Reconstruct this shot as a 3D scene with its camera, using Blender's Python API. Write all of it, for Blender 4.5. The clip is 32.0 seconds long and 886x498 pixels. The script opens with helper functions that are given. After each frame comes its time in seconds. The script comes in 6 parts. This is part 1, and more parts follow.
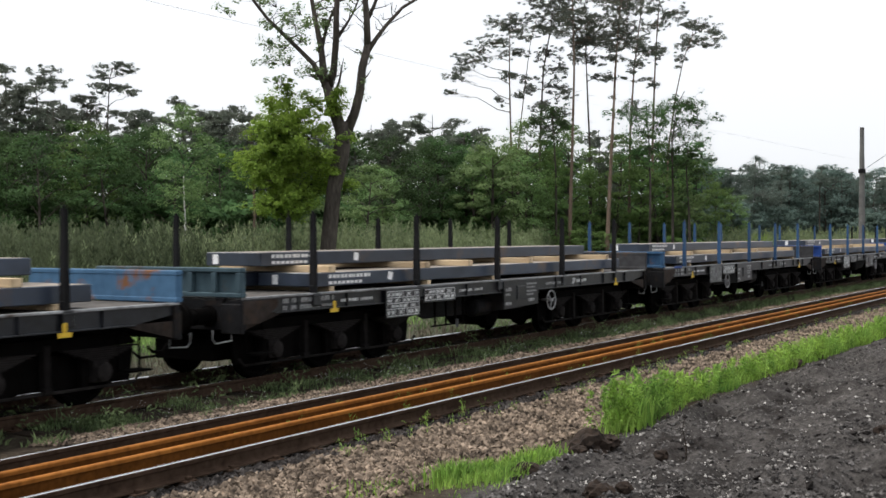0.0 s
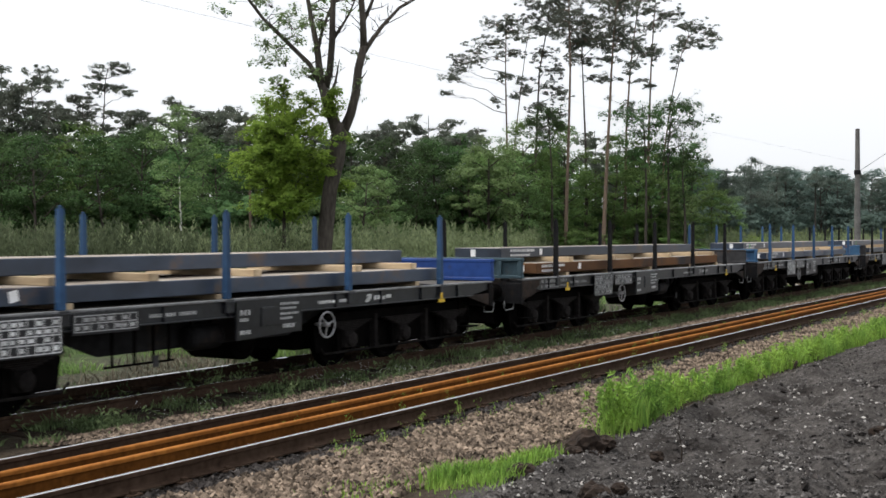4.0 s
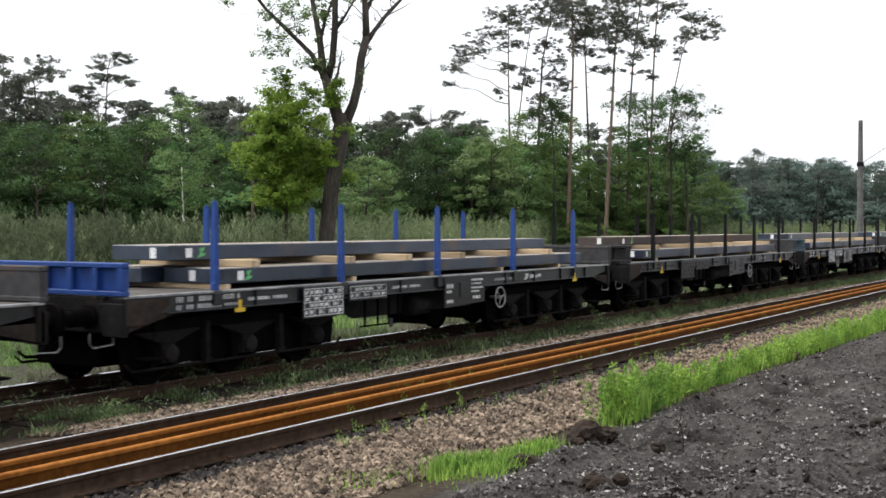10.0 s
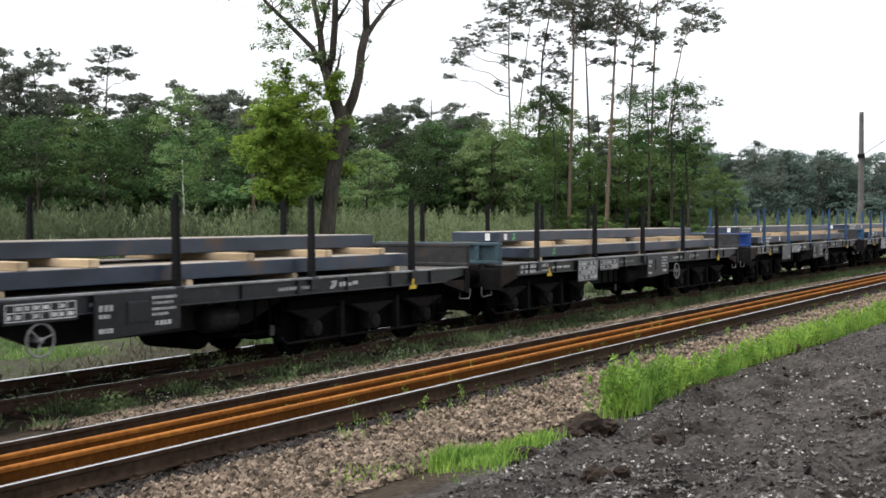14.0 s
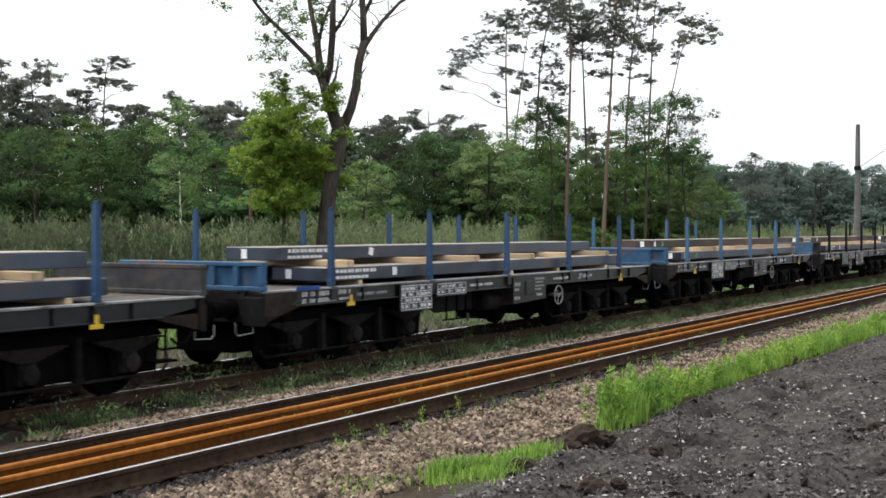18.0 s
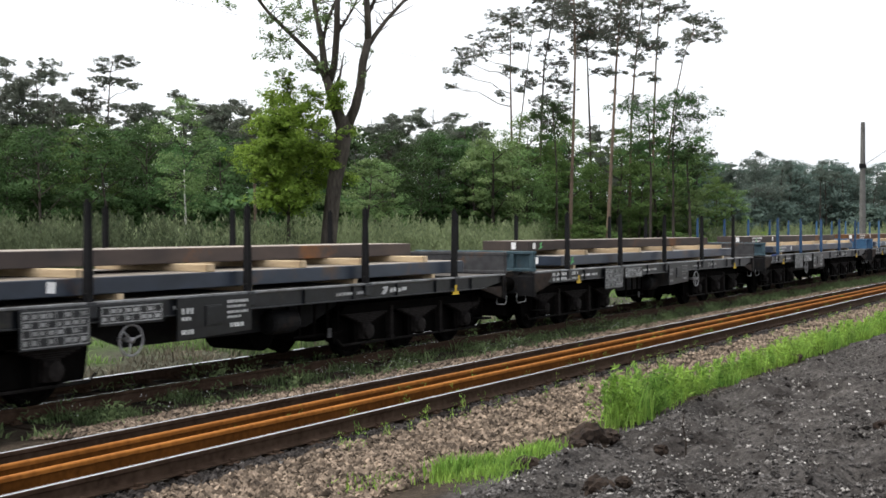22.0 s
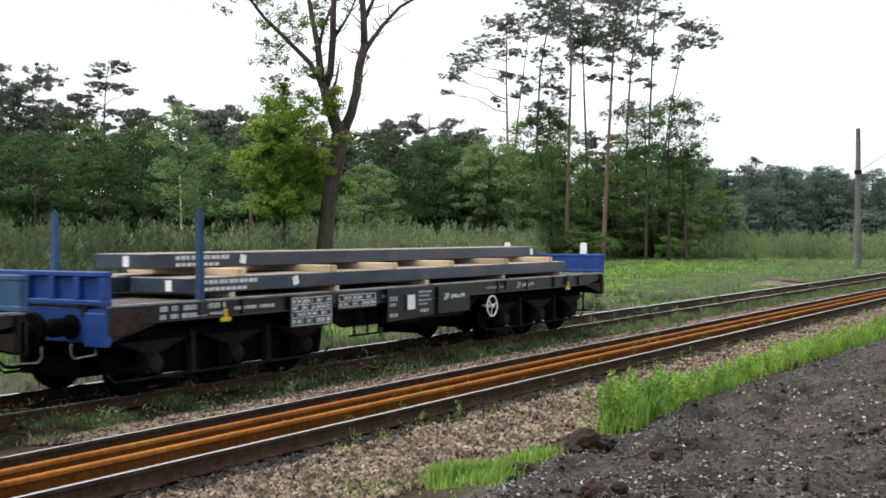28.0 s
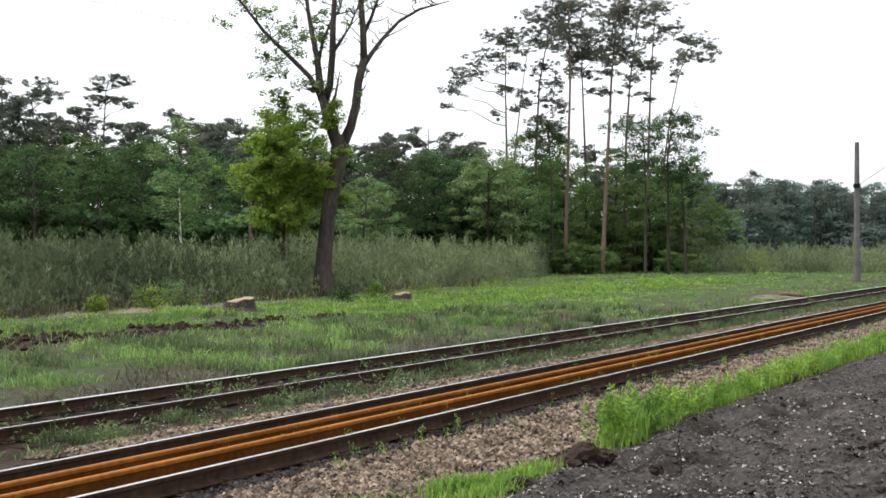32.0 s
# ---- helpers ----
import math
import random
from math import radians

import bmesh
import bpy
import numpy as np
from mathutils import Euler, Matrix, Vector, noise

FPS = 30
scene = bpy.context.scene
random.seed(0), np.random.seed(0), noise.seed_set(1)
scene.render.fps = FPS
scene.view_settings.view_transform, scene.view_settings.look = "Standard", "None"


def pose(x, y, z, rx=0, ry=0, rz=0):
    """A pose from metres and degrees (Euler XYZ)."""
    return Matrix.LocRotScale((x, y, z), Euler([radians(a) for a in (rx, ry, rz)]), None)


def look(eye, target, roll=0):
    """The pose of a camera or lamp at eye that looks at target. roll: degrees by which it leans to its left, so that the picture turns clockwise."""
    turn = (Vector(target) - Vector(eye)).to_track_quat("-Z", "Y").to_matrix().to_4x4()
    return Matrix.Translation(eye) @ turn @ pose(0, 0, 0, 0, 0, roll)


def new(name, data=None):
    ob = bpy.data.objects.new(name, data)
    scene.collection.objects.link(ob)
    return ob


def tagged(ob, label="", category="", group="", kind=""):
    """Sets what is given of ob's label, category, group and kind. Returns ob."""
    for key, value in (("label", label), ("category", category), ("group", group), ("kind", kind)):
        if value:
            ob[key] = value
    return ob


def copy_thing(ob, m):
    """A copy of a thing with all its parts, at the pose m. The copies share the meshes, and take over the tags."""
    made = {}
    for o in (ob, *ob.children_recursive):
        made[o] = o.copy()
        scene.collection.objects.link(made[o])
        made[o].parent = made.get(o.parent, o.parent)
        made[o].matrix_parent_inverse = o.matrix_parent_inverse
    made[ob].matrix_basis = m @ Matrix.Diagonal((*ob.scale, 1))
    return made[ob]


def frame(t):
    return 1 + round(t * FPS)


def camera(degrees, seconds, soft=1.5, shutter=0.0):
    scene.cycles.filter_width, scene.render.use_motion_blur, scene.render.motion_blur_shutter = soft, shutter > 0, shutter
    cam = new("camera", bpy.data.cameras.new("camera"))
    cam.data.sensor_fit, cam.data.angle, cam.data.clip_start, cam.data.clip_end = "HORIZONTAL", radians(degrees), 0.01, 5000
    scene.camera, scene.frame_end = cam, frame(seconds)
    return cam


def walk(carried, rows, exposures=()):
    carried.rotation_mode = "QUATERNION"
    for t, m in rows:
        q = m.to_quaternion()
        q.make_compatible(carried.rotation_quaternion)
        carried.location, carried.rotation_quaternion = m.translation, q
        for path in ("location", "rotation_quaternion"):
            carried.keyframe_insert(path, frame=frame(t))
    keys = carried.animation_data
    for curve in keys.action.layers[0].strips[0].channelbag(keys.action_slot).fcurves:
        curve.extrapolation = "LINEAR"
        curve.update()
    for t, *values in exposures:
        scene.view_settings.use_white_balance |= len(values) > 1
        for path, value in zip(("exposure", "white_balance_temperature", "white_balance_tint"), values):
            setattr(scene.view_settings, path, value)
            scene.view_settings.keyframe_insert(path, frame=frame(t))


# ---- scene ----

# camera: stands by the line, held by hand, turning a little
EYE = Vector((0.0, 0.0, 2.08))
cam = camera(41.3, 32.0, soft=1.6, shutter=0.16)


def aim(yaw, pitch, roll):
    y, p = radians(yaw), radians(pitch)
    way = Vector((-math.sin(y) * math.cos(p), math.cos(y) * math.cos(p), math.sin(p)))
    return look(EYE, EYE + way, roll)


AIMS = [
    (0, -58.405, -0.689, -0.20), (0.5, -58.359, -0.645, -0.18), (1, -58.364, -0.531, -0.02), (1.5, -58.356, -0.509, -0.10),
    (2, -58.362, -0.513, -0.22), (2.5, -58.428, -0.589, -0.34), (3, -58.554, -0.673, -0.28), (3.5, -58.603, -0.648, -0.09),
    (5.5, -58.678, -0.725, -0.47), (6, -58.744, -0.900, -0.46), (6.5, -58.754, -1.033, -0.22), (7, -58.827, -1.047, -0.16),
    (7.5, -58.761, -1.061, -0.10), (8, -58.690, -1.090, -0.03), (8.5, -58.665, -1.109, -0.07), (9, -58.630, -1.110, 0.03),
    (9.5, -58.530, -1.068, -0.09), (10, -58.494, -1.090, -0.00), (10.5, -58.344, -1.090, 0.03), (11, -58.316, -1.081, 0.22),
    (11.5, -58.288, -0.974, 0.05), (12, -58.326, -0.892, -0.19), (12.5, -58.372, -0.958, -0.09), (13, -58.363, -1.090, 0.01),
    (13.5, -58.420, -1.248, -0.01), (14, -58.458, -1.445, -0.12), (14.5, -58.504, -1.450, -0.24), (16.5, -58.530, -1.260, -0.09),
    (17, -58.593, -1.165, -0.01), (17.5, -58.608, -1.026, -0.05), (18, -58.605, -0.896, -0.02), (18.5, -58.535, -0.940, 0.06),
    (19, -58.467, -0.889, -0.01), (19.5, -58.463, -0.972, -0.09), (20, -58.459, -0.964, -0.12), (20.5, -58.462, -0.888, -0.10),
    (21, -58.431, -0.847, -0.08), (21.5, -58.432, -0.937, -0.07), (22, -58.384, -0.971, -0.08), (22.5, -58.367, -1.057, 0.04),
    (23, -58.439, -1.064, 0.09), (23.5, -58.443, -0.966, 0.02), (24, -58.430, -0.887, -0.09), (24.5, -58.443, -0.861, -0.04),
    (25, -58.523, -0.801, 0.02), (25.5, -58.604, -0.723, -0.02), (27.5, -58.624, -0.745, -0.03), (28, -58.584, -0.696, -0.03),
    (28.5, -58.491, -0.511, 0.03), (29, -58.476, -0.477, 0.15), (29.5, -58.487, -0.362, 0.08), (30, -58.492, -0.270, 0.09),
    (30.5, -58.487, -0.228, 0.15), (31, -58.531, -0.164, 0.22), (31.5, -58.572, -0.122, 0.22), (32, -58.621, -0.041, -0.00)]
walk(cam, [(t, aim(a, b, c)) for t, a, b, c in AIMS], exposures=[(0.0, -0.38), (3.5, -0.38), (8.0, -0.21), (16.0, -0.16), (32.0, -0.15)])

# ---- light: a bright, white evening overcast ----
world = bpy.data.worlds.new("overcast")
scene.world = world
world.use_nodes = True
wn, wl = world.node_tree.nodes, world.node_tree.links
sky = wn.new("ShaderNodeTexSky")
sky.sky_type, sky.sun_disc = "NISHITA", False
sky.sun_elevation, sky.sun_rotation = radians(62), radians(-29)
sky.dust_density, sky.air_density, sky.ozone_density = 4.0, 1.0, 1.0
pale = wn.new("ShaderNodeHueSaturation")
pale.inputs["Saturation"].default_value = 0.22
wl.new(sky.outputs[0], pale.inputs["Color"])
veil = wn.new("ShaderNodeMix")
veil.data_type = "RGBA"
veil.inputs["Factor"].default_value = 0.55
veil.inputs["B"].default_value = (11.0, 11.3, 11.8, 1)
wl.new(pale.outputs[0], veil.inputs["A"])
wl.new(veil.outputs["Result"], wn["Background"].inputs["Color"])
wn["Background"].inputs["Strength"].default_value = 0.176
sun_lamp = bpy.data.lights.new("sun", "SUN")
sun_lamp.energy, sun_lamp.angle, sun_lamp.color = 3.7, radians(45), (1.0, 0.95, 0.88)
sun = new("sun", sun_lamp)
sun.matrix_world = look((-25, 45, 100), (0, 0, 0))


# ---- materials ----
def shade(name, dark, light, rough=0.7, metal=0.0, grain=6.0, coarse=0.8, bump=0.3, spread=0.0, island=False, translucent=0.0, stain=None, stain_at=0.62, stain_scale=1.5, stretch=(1, 1, 1), by_tree=0.0, spec=0.25):
    """Two tones mixed by fine and coarse noise, a random lightness per object or piece, an optional stain."""
    m = bpy.data.materials.new(name)
    m.use_nodes = True
    n, l = m.node_tree.nodes, m.node_tree.links
    b = n["Principled BSDF"]
    b.inputs["Roughness"].default_value, b.inputs["Metallic"].default_value = rough, metal
    b.inputs["Specular IOR Level"].default_value = spec
    co = n.new("ShaderNodeTexCoord")
    mp = n.new("ShaderNodeMapping")
    mp.inputs["Scale"].default_value = stretch
    l.new(co.outputs["Object"], mp.inputs["Vector"])
    fine, wide = n.new("ShaderNodeTexNoise"), n.new("ShaderNodeTexNoise")
    for tex, s in ((fine, grain), (wide, coarse)):
        tex.inputs["Scale"].default_value, tex.inputs["Detail"].default_value = s, 5.0
        l.new(mp.outputs[0], tex.inputs["Vector"])
    add = n.new("ShaderNodeMath")
    add.operation = "MULTIPLY_ADD"
    l.new(fine.outputs["Fac"], add.inputs[0])
    add.inputs[1].default_value = 0.5
    half = n.new("ShaderNodeMath")
    half.operation = "MULTIPLY"
    half.inputs[1].default_value = 0.5
    l.new(wide.outputs["Fac"], half.inputs[0])
    l.new(half.outputs[0], add.inputs[2])
    ramp = n.new("ShaderNodeValToRGB")
    ramp.color_ramp.elements[0].position, ramp.color_ramp.elements[1].position = 0.34, 0.66
    ramp.color_ramp.elements[0].color, ramp.color_ramp.elements[1].color = (*dark, 1), (*light, 1)
    l.new(add.outputs[0], ramp.inputs[0])
    colour = ramp.outputs[0]
    if stain:
        st = n.new("ShaderNodeTexNoise")
        st.inputs["Scale"].default_value, st.inputs["Detail"].default_value, st.inputs["Roughness"].default_value = stain_scale, 6.0, 0.65
        l.new(co.outputs["Object"], st.inputs["Vector"])
        sr = n.new("ShaderNodeValToRGB")
        sr.color_ramp.elements[0].position, sr.color_ramp.elements[1].position = stain_at - 0.05, stain_at + 0.06
        l.new(st.outputs["Fac"], sr.inputs[0])
        mx = n.new("ShaderNodeMix")
        mx.data_type = "RGBA"
        l.new(sr.outputs[0], mx.inputs["Factor"])
        l.new(colour, mx.inputs["A"])
        mx.inputs["B"].default_value = (*stain, 1)
        colour = mx.outputs["Result"]
    if spread:
        who = n.new("ShaderNodeNewGeometry" if island else "ShaderNodeObjectInfo")
        rnd = who.outputs["Random Per Island" if island else "Random"]
        mr = n.new("ShaderNodeMapRange")
        mr.inputs["To Min"].default_value, mr.inputs["To Max"].default_value = 1 - spread, 1 + spread
        l.new(rnd, mr.inputs["Value"])
        hs = n.new("ShaderNodeHueSaturation")
        l.new(mr.outputs[0], hs.inputs["Value"])
        l.new(colour, hs.inputs["Color"])
        colour = hs.outputs[0]
    if by_tree:
        who = n.new("ShaderNodeObjectInfo")
        mr, hu = n.new("ShaderNodeMapRange"), n.new("ShaderNodeMapRange")
        mr.inputs["To Min"].default_value, mr.inputs["To Max"].default_value = 1 - by_tree, 1 + by_tree
        hu.inputs["To Min"].default_value, hu.inputs["To Max"].default_value = 0.49, 0.515
        l.new(who.outputs["Random"], mr.inputs["Value"])
        l.new(who.outputs["Random"], hu.inputs["Value"])
        hs = n.new("ShaderNodeHueSaturation")
        l.new(mr.outputs[0], hs.inputs["Value"])
        l.new(hu.outputs[0], hs.inputs["Hue"])
        l.new(colour, hs.inputs["Color"])
        colour = hs.outputs[0]
    l.new(colour, b.inputs["Base Color"])
    if bump:
        bp = n.new("ShaderNodeBump")
        bp.inputs["Strength"].default_value, bp.inputs["Distance"].default_value = bump, 0.02
        l.new(fine.outputs["Fac"], bp.inputs["Height"])
        l.new(bp.outputs[0], b.inputs["Normal"])
    if translucent:
        tr, ms = n.new("ShaderNodeBsdfTranslucent"), n.new("ShaderNodeMixShader")
        l.new(colour, tr.inputs["Color"])
        ms.inputs[0].default_value = translucent
        l.new(b.outputs[0], ms.inputs[1])
        l.new(tr.outputs[0], ms.inputs[2])
        l.new(ms.outputs[0], n["Material Output"].inputs["Surface"])
    return m


RUST = (0.16, 0.07, 0.03)
M = {
    "brown": shade("dusty_brown_paint", (0.012, 0.0095, 0.0085), (0.042, 0.034, 0.03), 0.75, 0, 9, 1.2, 0.3, 0.25, stain=(0.05, 0.032, 0.022), spec=0.08),
    # much paler than the sill below it
    "rim": shade("worn_rim", (0.09, 0.094, 0.1), (0.3, 0.31, 0.32), 0.5, 0.1, 12, 0.8, 0.1, 0.3, stain=(0.05, 0.04, 0.035), stain_at=0.6, spec=0.4),
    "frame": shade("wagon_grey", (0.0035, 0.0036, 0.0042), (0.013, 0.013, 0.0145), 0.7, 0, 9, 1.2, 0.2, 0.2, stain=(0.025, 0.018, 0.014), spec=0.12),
    "sill": shade("sill_grey", (0.0032, 0.0039, 0.0053), (0.0155, 0.0178, 0.0235), 0.34, 0, 10, 1.0, 0.2, 0.3, stain=(0.05, 0.04, 0.033), stain_at=0.66, spec=0.42),
    # near black: deep shade inside bogies and underframe is put into the colour
    "gear": shade("shaded_gear", (0.001, 0.0009, 0.0009), (0.005, 0.0045, 0.0042), 0.9, 0, 8, 1.5, 0.4, 0.2, spec=0.04),
    # outer castings, a lighter tone than the shaded gear behind them
    "dust": shade("outer_casting", (0.004, 0.0036, 0.0036), (0.022, 0.0195, 0.019), 0.9, 0, 8, 1.5, 0.4, 0.3, spec=0.08),
    "slab_orange": shade("orange_slab", (0.065, 0.035, 0.021), (0.17, 0.083, 0.036), 0.8, 0.0, 3, 0.5, 0.15, 0.1, stain=(0.05, 0.045, 0.045), stain_at=0.6, stain_scale=0.45, stretch=(0.4, 1, 1), spec=0.15),
    # tan top far paler than the sides: sky sheen put into the colour
    "slab_top": shade("sky_lit_slab_top", (0.12, 0.1, 0.085), (0.34, 0.295, 0.245), 0.6, 0, 4, 0.5, 0.15, 0.2, stretch=(0.4, 1, 1), spec=0.2),
    "deck": shade("deck_planks", (0.035, 0.032, 0.03), (0.12, 0.11, 0.1), 0.9, 0, 12, 1.5, 0.4, 0.3, island=True),
    "vivid": shade("vivid_blue", (0.012, 0.04, 0.17), (0.02, 0.065, 0.26), 0.5, 0, 7, 1, 0.1, 0.1, stain=(0.06, 0.05, 0.05), stain_at=0.7),
    "stake_blue": shade("dull_blue", (0.014, 0.042, 0.1), (0.03, 0.08, 0.165), 0.55, 0, 7, 1, 0.15, 0.2, stain=(0.05, 0.04, 0.035), stain_at=0.66),
    "blue": shade("weathered_blue", (0.02, 0.062, 0.135), (0.042, 0.108, 0.195), 0.6, 0, 7, 1, 0.15, 0.15, stain=RUST, stain_at=0.62),
    "pale": shade("pale_blue", (0.032, 0.085, 0.16), (0.06, 0.135, 0.235), 0.7, 0, 7, 1, 0.15, 0.15, stain=RUST, stain_at=0.6),
    "teal": shade("grey_blue", (0.03, 0.055, 0.07), (0.06, 0.1, 0.12), 0.7, 0, 7, 1, 0.15, 0.15, stain=(0.05, 0.04, 0.035), stain_at=0.62),
    "black": shade("worn_black", (0.012, 0.012, 0.013), (0.03, 0.03, 0.032), 0.65, 0, 7, 1, 0.15, 0.2, stain=(0.05, 0.03, 0.02), stain_at=0.66),
    "grey": shade("worn_grey", (0.02, 0.02, 0.022), (0.055, 0.055, 0.058), 0.7, 0, 7, 1, 0.15, 0.2, stain=(0.08, 0.05, 0.035), stain_at=0.64),
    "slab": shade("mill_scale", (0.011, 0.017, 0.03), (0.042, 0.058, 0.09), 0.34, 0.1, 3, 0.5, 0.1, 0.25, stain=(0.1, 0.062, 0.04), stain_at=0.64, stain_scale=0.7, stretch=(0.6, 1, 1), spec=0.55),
    "slab_rust": shade("rusty_slab", (0.036, 0.032, 0.033), (0.09, 0.069, 0.06), 0.75, 0.05, 3, 0.5, 0.15, 0.2, stain=(0.2, 0.085, 0.03), stain_at=0.66, stain_scale=0.45, stretch=(0.4, 1, 1), spec=0.2),
    "timber": shade("sawn_timber", (0.29, 0.205, 0.12), (0.56, 0.44, 0.29), 0.8, 0, 14, 2, 0.3, 0.35, stretch=(1, 0.2, 1)),
    "chalk": shade("white_lettering", (0.25, 0.26, 0.26), (0.66, 0.67, 0.68), 0.8, 0, 30, 4, 0.0, 0.45),
    "stencil": shade("white_stencil", (0.45, 0.45, 0.45), (0.72, 0.72, 0.72), 0.8, 0, 30, 4, 0.0, 0.2),
    "paper": shade("paper", (0.72, 0.72, 0.72), (0.85, 0.85, 0.86), 0.7, 0, 20, 4, 0.0),
    "yellow": shade("yellow_paint", (0.5, 0.32, 0.03), (0.7, 0.48, 0.05), 0.6, 0, 20, 4, 0.1),
    "green": shade("green_chalk", (0.1, 0.4, 0.1), (0.15, 0.5, 0.2), 0.8, 0, 20, 4, 0.0),
    "steel": shade("polished_steel", (0.55, 0.55, 0.56), (0.75, 0.75, 0.76), 0.16, 0.8, 20, 2, 0.02),
    "iron": shade("grey_iron", (0.17, 0.17, 0.18), (0.34, 0.34, 0.35), 0.6, 0.2, 20, 2, 0.1),
    "rail": shade("rail_side", (0.026, 0.016, 0.011), (0.07, 0.046, 0.033), 0.9, 0, 12, 1.5, 0.3, spec=0.05),
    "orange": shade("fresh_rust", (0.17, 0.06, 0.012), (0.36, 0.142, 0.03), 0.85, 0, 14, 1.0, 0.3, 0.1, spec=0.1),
    # same rust, darker: shade on the rail sides is put into the colour
    "orange_side": shade("shaded_rust", (0.065, 0.023, 0.005), (0.17, 0.064, 0.013), 0.9, 0, 14, 1.0, 0.3, 0.1, spec=0.08),
    "sleeper": shade("old_sleeper", (0.018, 0.013, 0.01), (0.055, 0.042, 0.033), 0.95, 0, 10, 2, 0.5, 0.3, spec=0.05),
    "stone": shade("ballast_stone", (0.04, 0.031, 0.025), (0.285, 0.222, 0.168), 0.9, 0, 14, 3, 0.4, 0.75, island=True, spec=0.1),
    "pebble": shade("pale_pebble", (0.14, 0.13, 0.125), (0.5, 0.48, 0.45), 0.9, 0, 14, 3, 0.4, 0.55, island=True, spec=0.1),
    "clinker": shade("dark_clinker", (0.015, 0.014, 0.0138), (0.165, 0.155, 0.15), 0.95, 0, 20, 3, 0.5, 0.6, island=True, spec=0.06),
    "lump": shade("dark_lump", (0.012, 0.0105, 0.01), (0.07, 0.063, 0.06), 1.0, 0, 20, 3, 0.6, 0.6, island=True, spec=0.04),
    "sand": shade("pale_sand", (0.1, 0.085, 0.065), (0.22, 0.185, 0.145), 0.95, 0, 8, 1.5, 0.6, spec=0.05),
    "clod": shade("turf_clod", (0.01, 0.007, 0.0055), (0.045, 0.031, 0.023), 1.0, 0, 18, 4, 0.8),
    "grass": shade("bright_grass", (0.1, 0.215, 0.045), (0.34, 0.5, 0.1), 0.6, 0, 4, 0.8, 0.0, 0.45, island=True, translucent=0.5, spec=0.15),
    "meadow": shade("meadow_grass", (0.072, 0.152, 0.046), (0.305, 0.44, 0.135), 0.7, 0, 0.9, 0.16, 0.0, 0.45, island=True, translucent=0.4, spec=0.1),
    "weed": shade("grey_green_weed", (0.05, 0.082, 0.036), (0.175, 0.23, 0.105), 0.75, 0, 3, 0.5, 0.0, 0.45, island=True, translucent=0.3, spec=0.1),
    "straw": shade("dead_stalk", (0.06, 0.053, 0.04), (0.2, 0.175, 0.13), 0.9, 0, 3, 0.4, 0.0, 0.5, island=True, translucent=0.2, spec=0.05),
    "scrub_dark": shade("dark_scrub_leaf", (0.05, 0.068, 0.038), (0.155, 0.185, 0.104), 0.75, 0, 2, 0.12, 0.0, 0.22, island=True, translucent=0.4, spec=0.1),
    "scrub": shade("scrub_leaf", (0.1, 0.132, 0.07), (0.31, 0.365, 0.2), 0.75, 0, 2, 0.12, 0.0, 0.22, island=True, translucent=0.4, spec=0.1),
    "leaf": shade("broad_leaf", (0.032, 0.068, 0.026), (0.098, 0.165, 0.058), 0.75, 0, 2, 0.3, 0.0, 0.16, island=True, translucent=0.3, by_tree=0.45, spec=0.1),
    # leaf paled and greyed: the distance haze is put into the colour
    "leaf_haze": shade("hazed_leaf", (0.1, 0.146, 0.126), (0.148, 0.202, 0.172), 0.75, 0, 2, 0.3, 0.0, 0.08, island=True, translucent=0.45, by_tree=0.2, spec=0.1),
    # lighter copy of broad_leaf: stronger light on these trees put into the colour
    "leaf_lit": shade("lit_green_leaf", (0.07, 0.125, 0.038), (0.18, 0.27, 0.085), 0.75, 0, 2, 0.3, 0.0, 0.16, island=True, translucent=0.35, by_tree=0.35, spec=0.1),
    "leaf_light": shade("young_leaf", (0.115, 0.195, 0.03), (0.28, 0.4, 0.062), 0.7, 0, 2, 0.4, 0.0, 0.25, island=True, translucent=0.45, spec=0.2),
    "leaf_birch": shade("birch_leaf", (0.11, 0.175, 0.068), (0.21, 0.305, 0.115), 0.65, 0, 2, 0.4, 0.0, 0.3, island=True, translucent=0.45, by_tree=0.15, spec=0.2),
    # needle tone lifted: the sky's glare around the pines is in the colour
    "needle": shade("pine_needle", (0.074, 0.088, 0.074), (0.178, 0.198, 0.155), 0.7, 0, 2, 0.4, 0.0, 0.35, island=True, translucent=0.3, by_tree=0.25, spec=0.2),
    # paler, bluer needles: haze over the far wood painted in
    "needle_haze": shade("hazed_needle", (0.1, 0.13, 0.112), (0.185, 0.225, 0.19), 0.7, 0, 2, 0.4, 0.0, 0.25, island=True, translucent=0.3, by_tree=0.2, spec=0.2),
    "bark": shade("grey_bark", (0.034, 0.029, 0.026), (0.105, 0.09, 0.079), 0.95, 0, 9, 1.5, 0.9, 0.15, stretch=(1, 1, 0.25), spec=0.08),
    "bark_pine": shade("pine_bark", (0.095, 0.07, 0.056), (0.24, 0.172, 0.13), 0.95, 0, 7, 0.7, 0.8, 0.2, stretch=(1, 1, 0.3)),
    "bark_birch": shade("birch_bark", (0.45, 0.44, 0.42), (0.8, 0.79, 0.76), 0.8, 0, 6, 1.5, 0.3, stain=(0.05, 0.045, 0.04), stain_at=0.62, stain_scale=3),
    "concrete": shade("weathered_concrete", (0.085, 0.083, 0.082), (0.19, 0.184, 0.178), 0.95, 0, 12, 1, 0.3, spec=0.1),
    "cut": shade("cut_wood", (0.16, 0.12, 0.085), (0.4, 0.32, 0.23), 0.9, 0, 14, 2, 0.3),
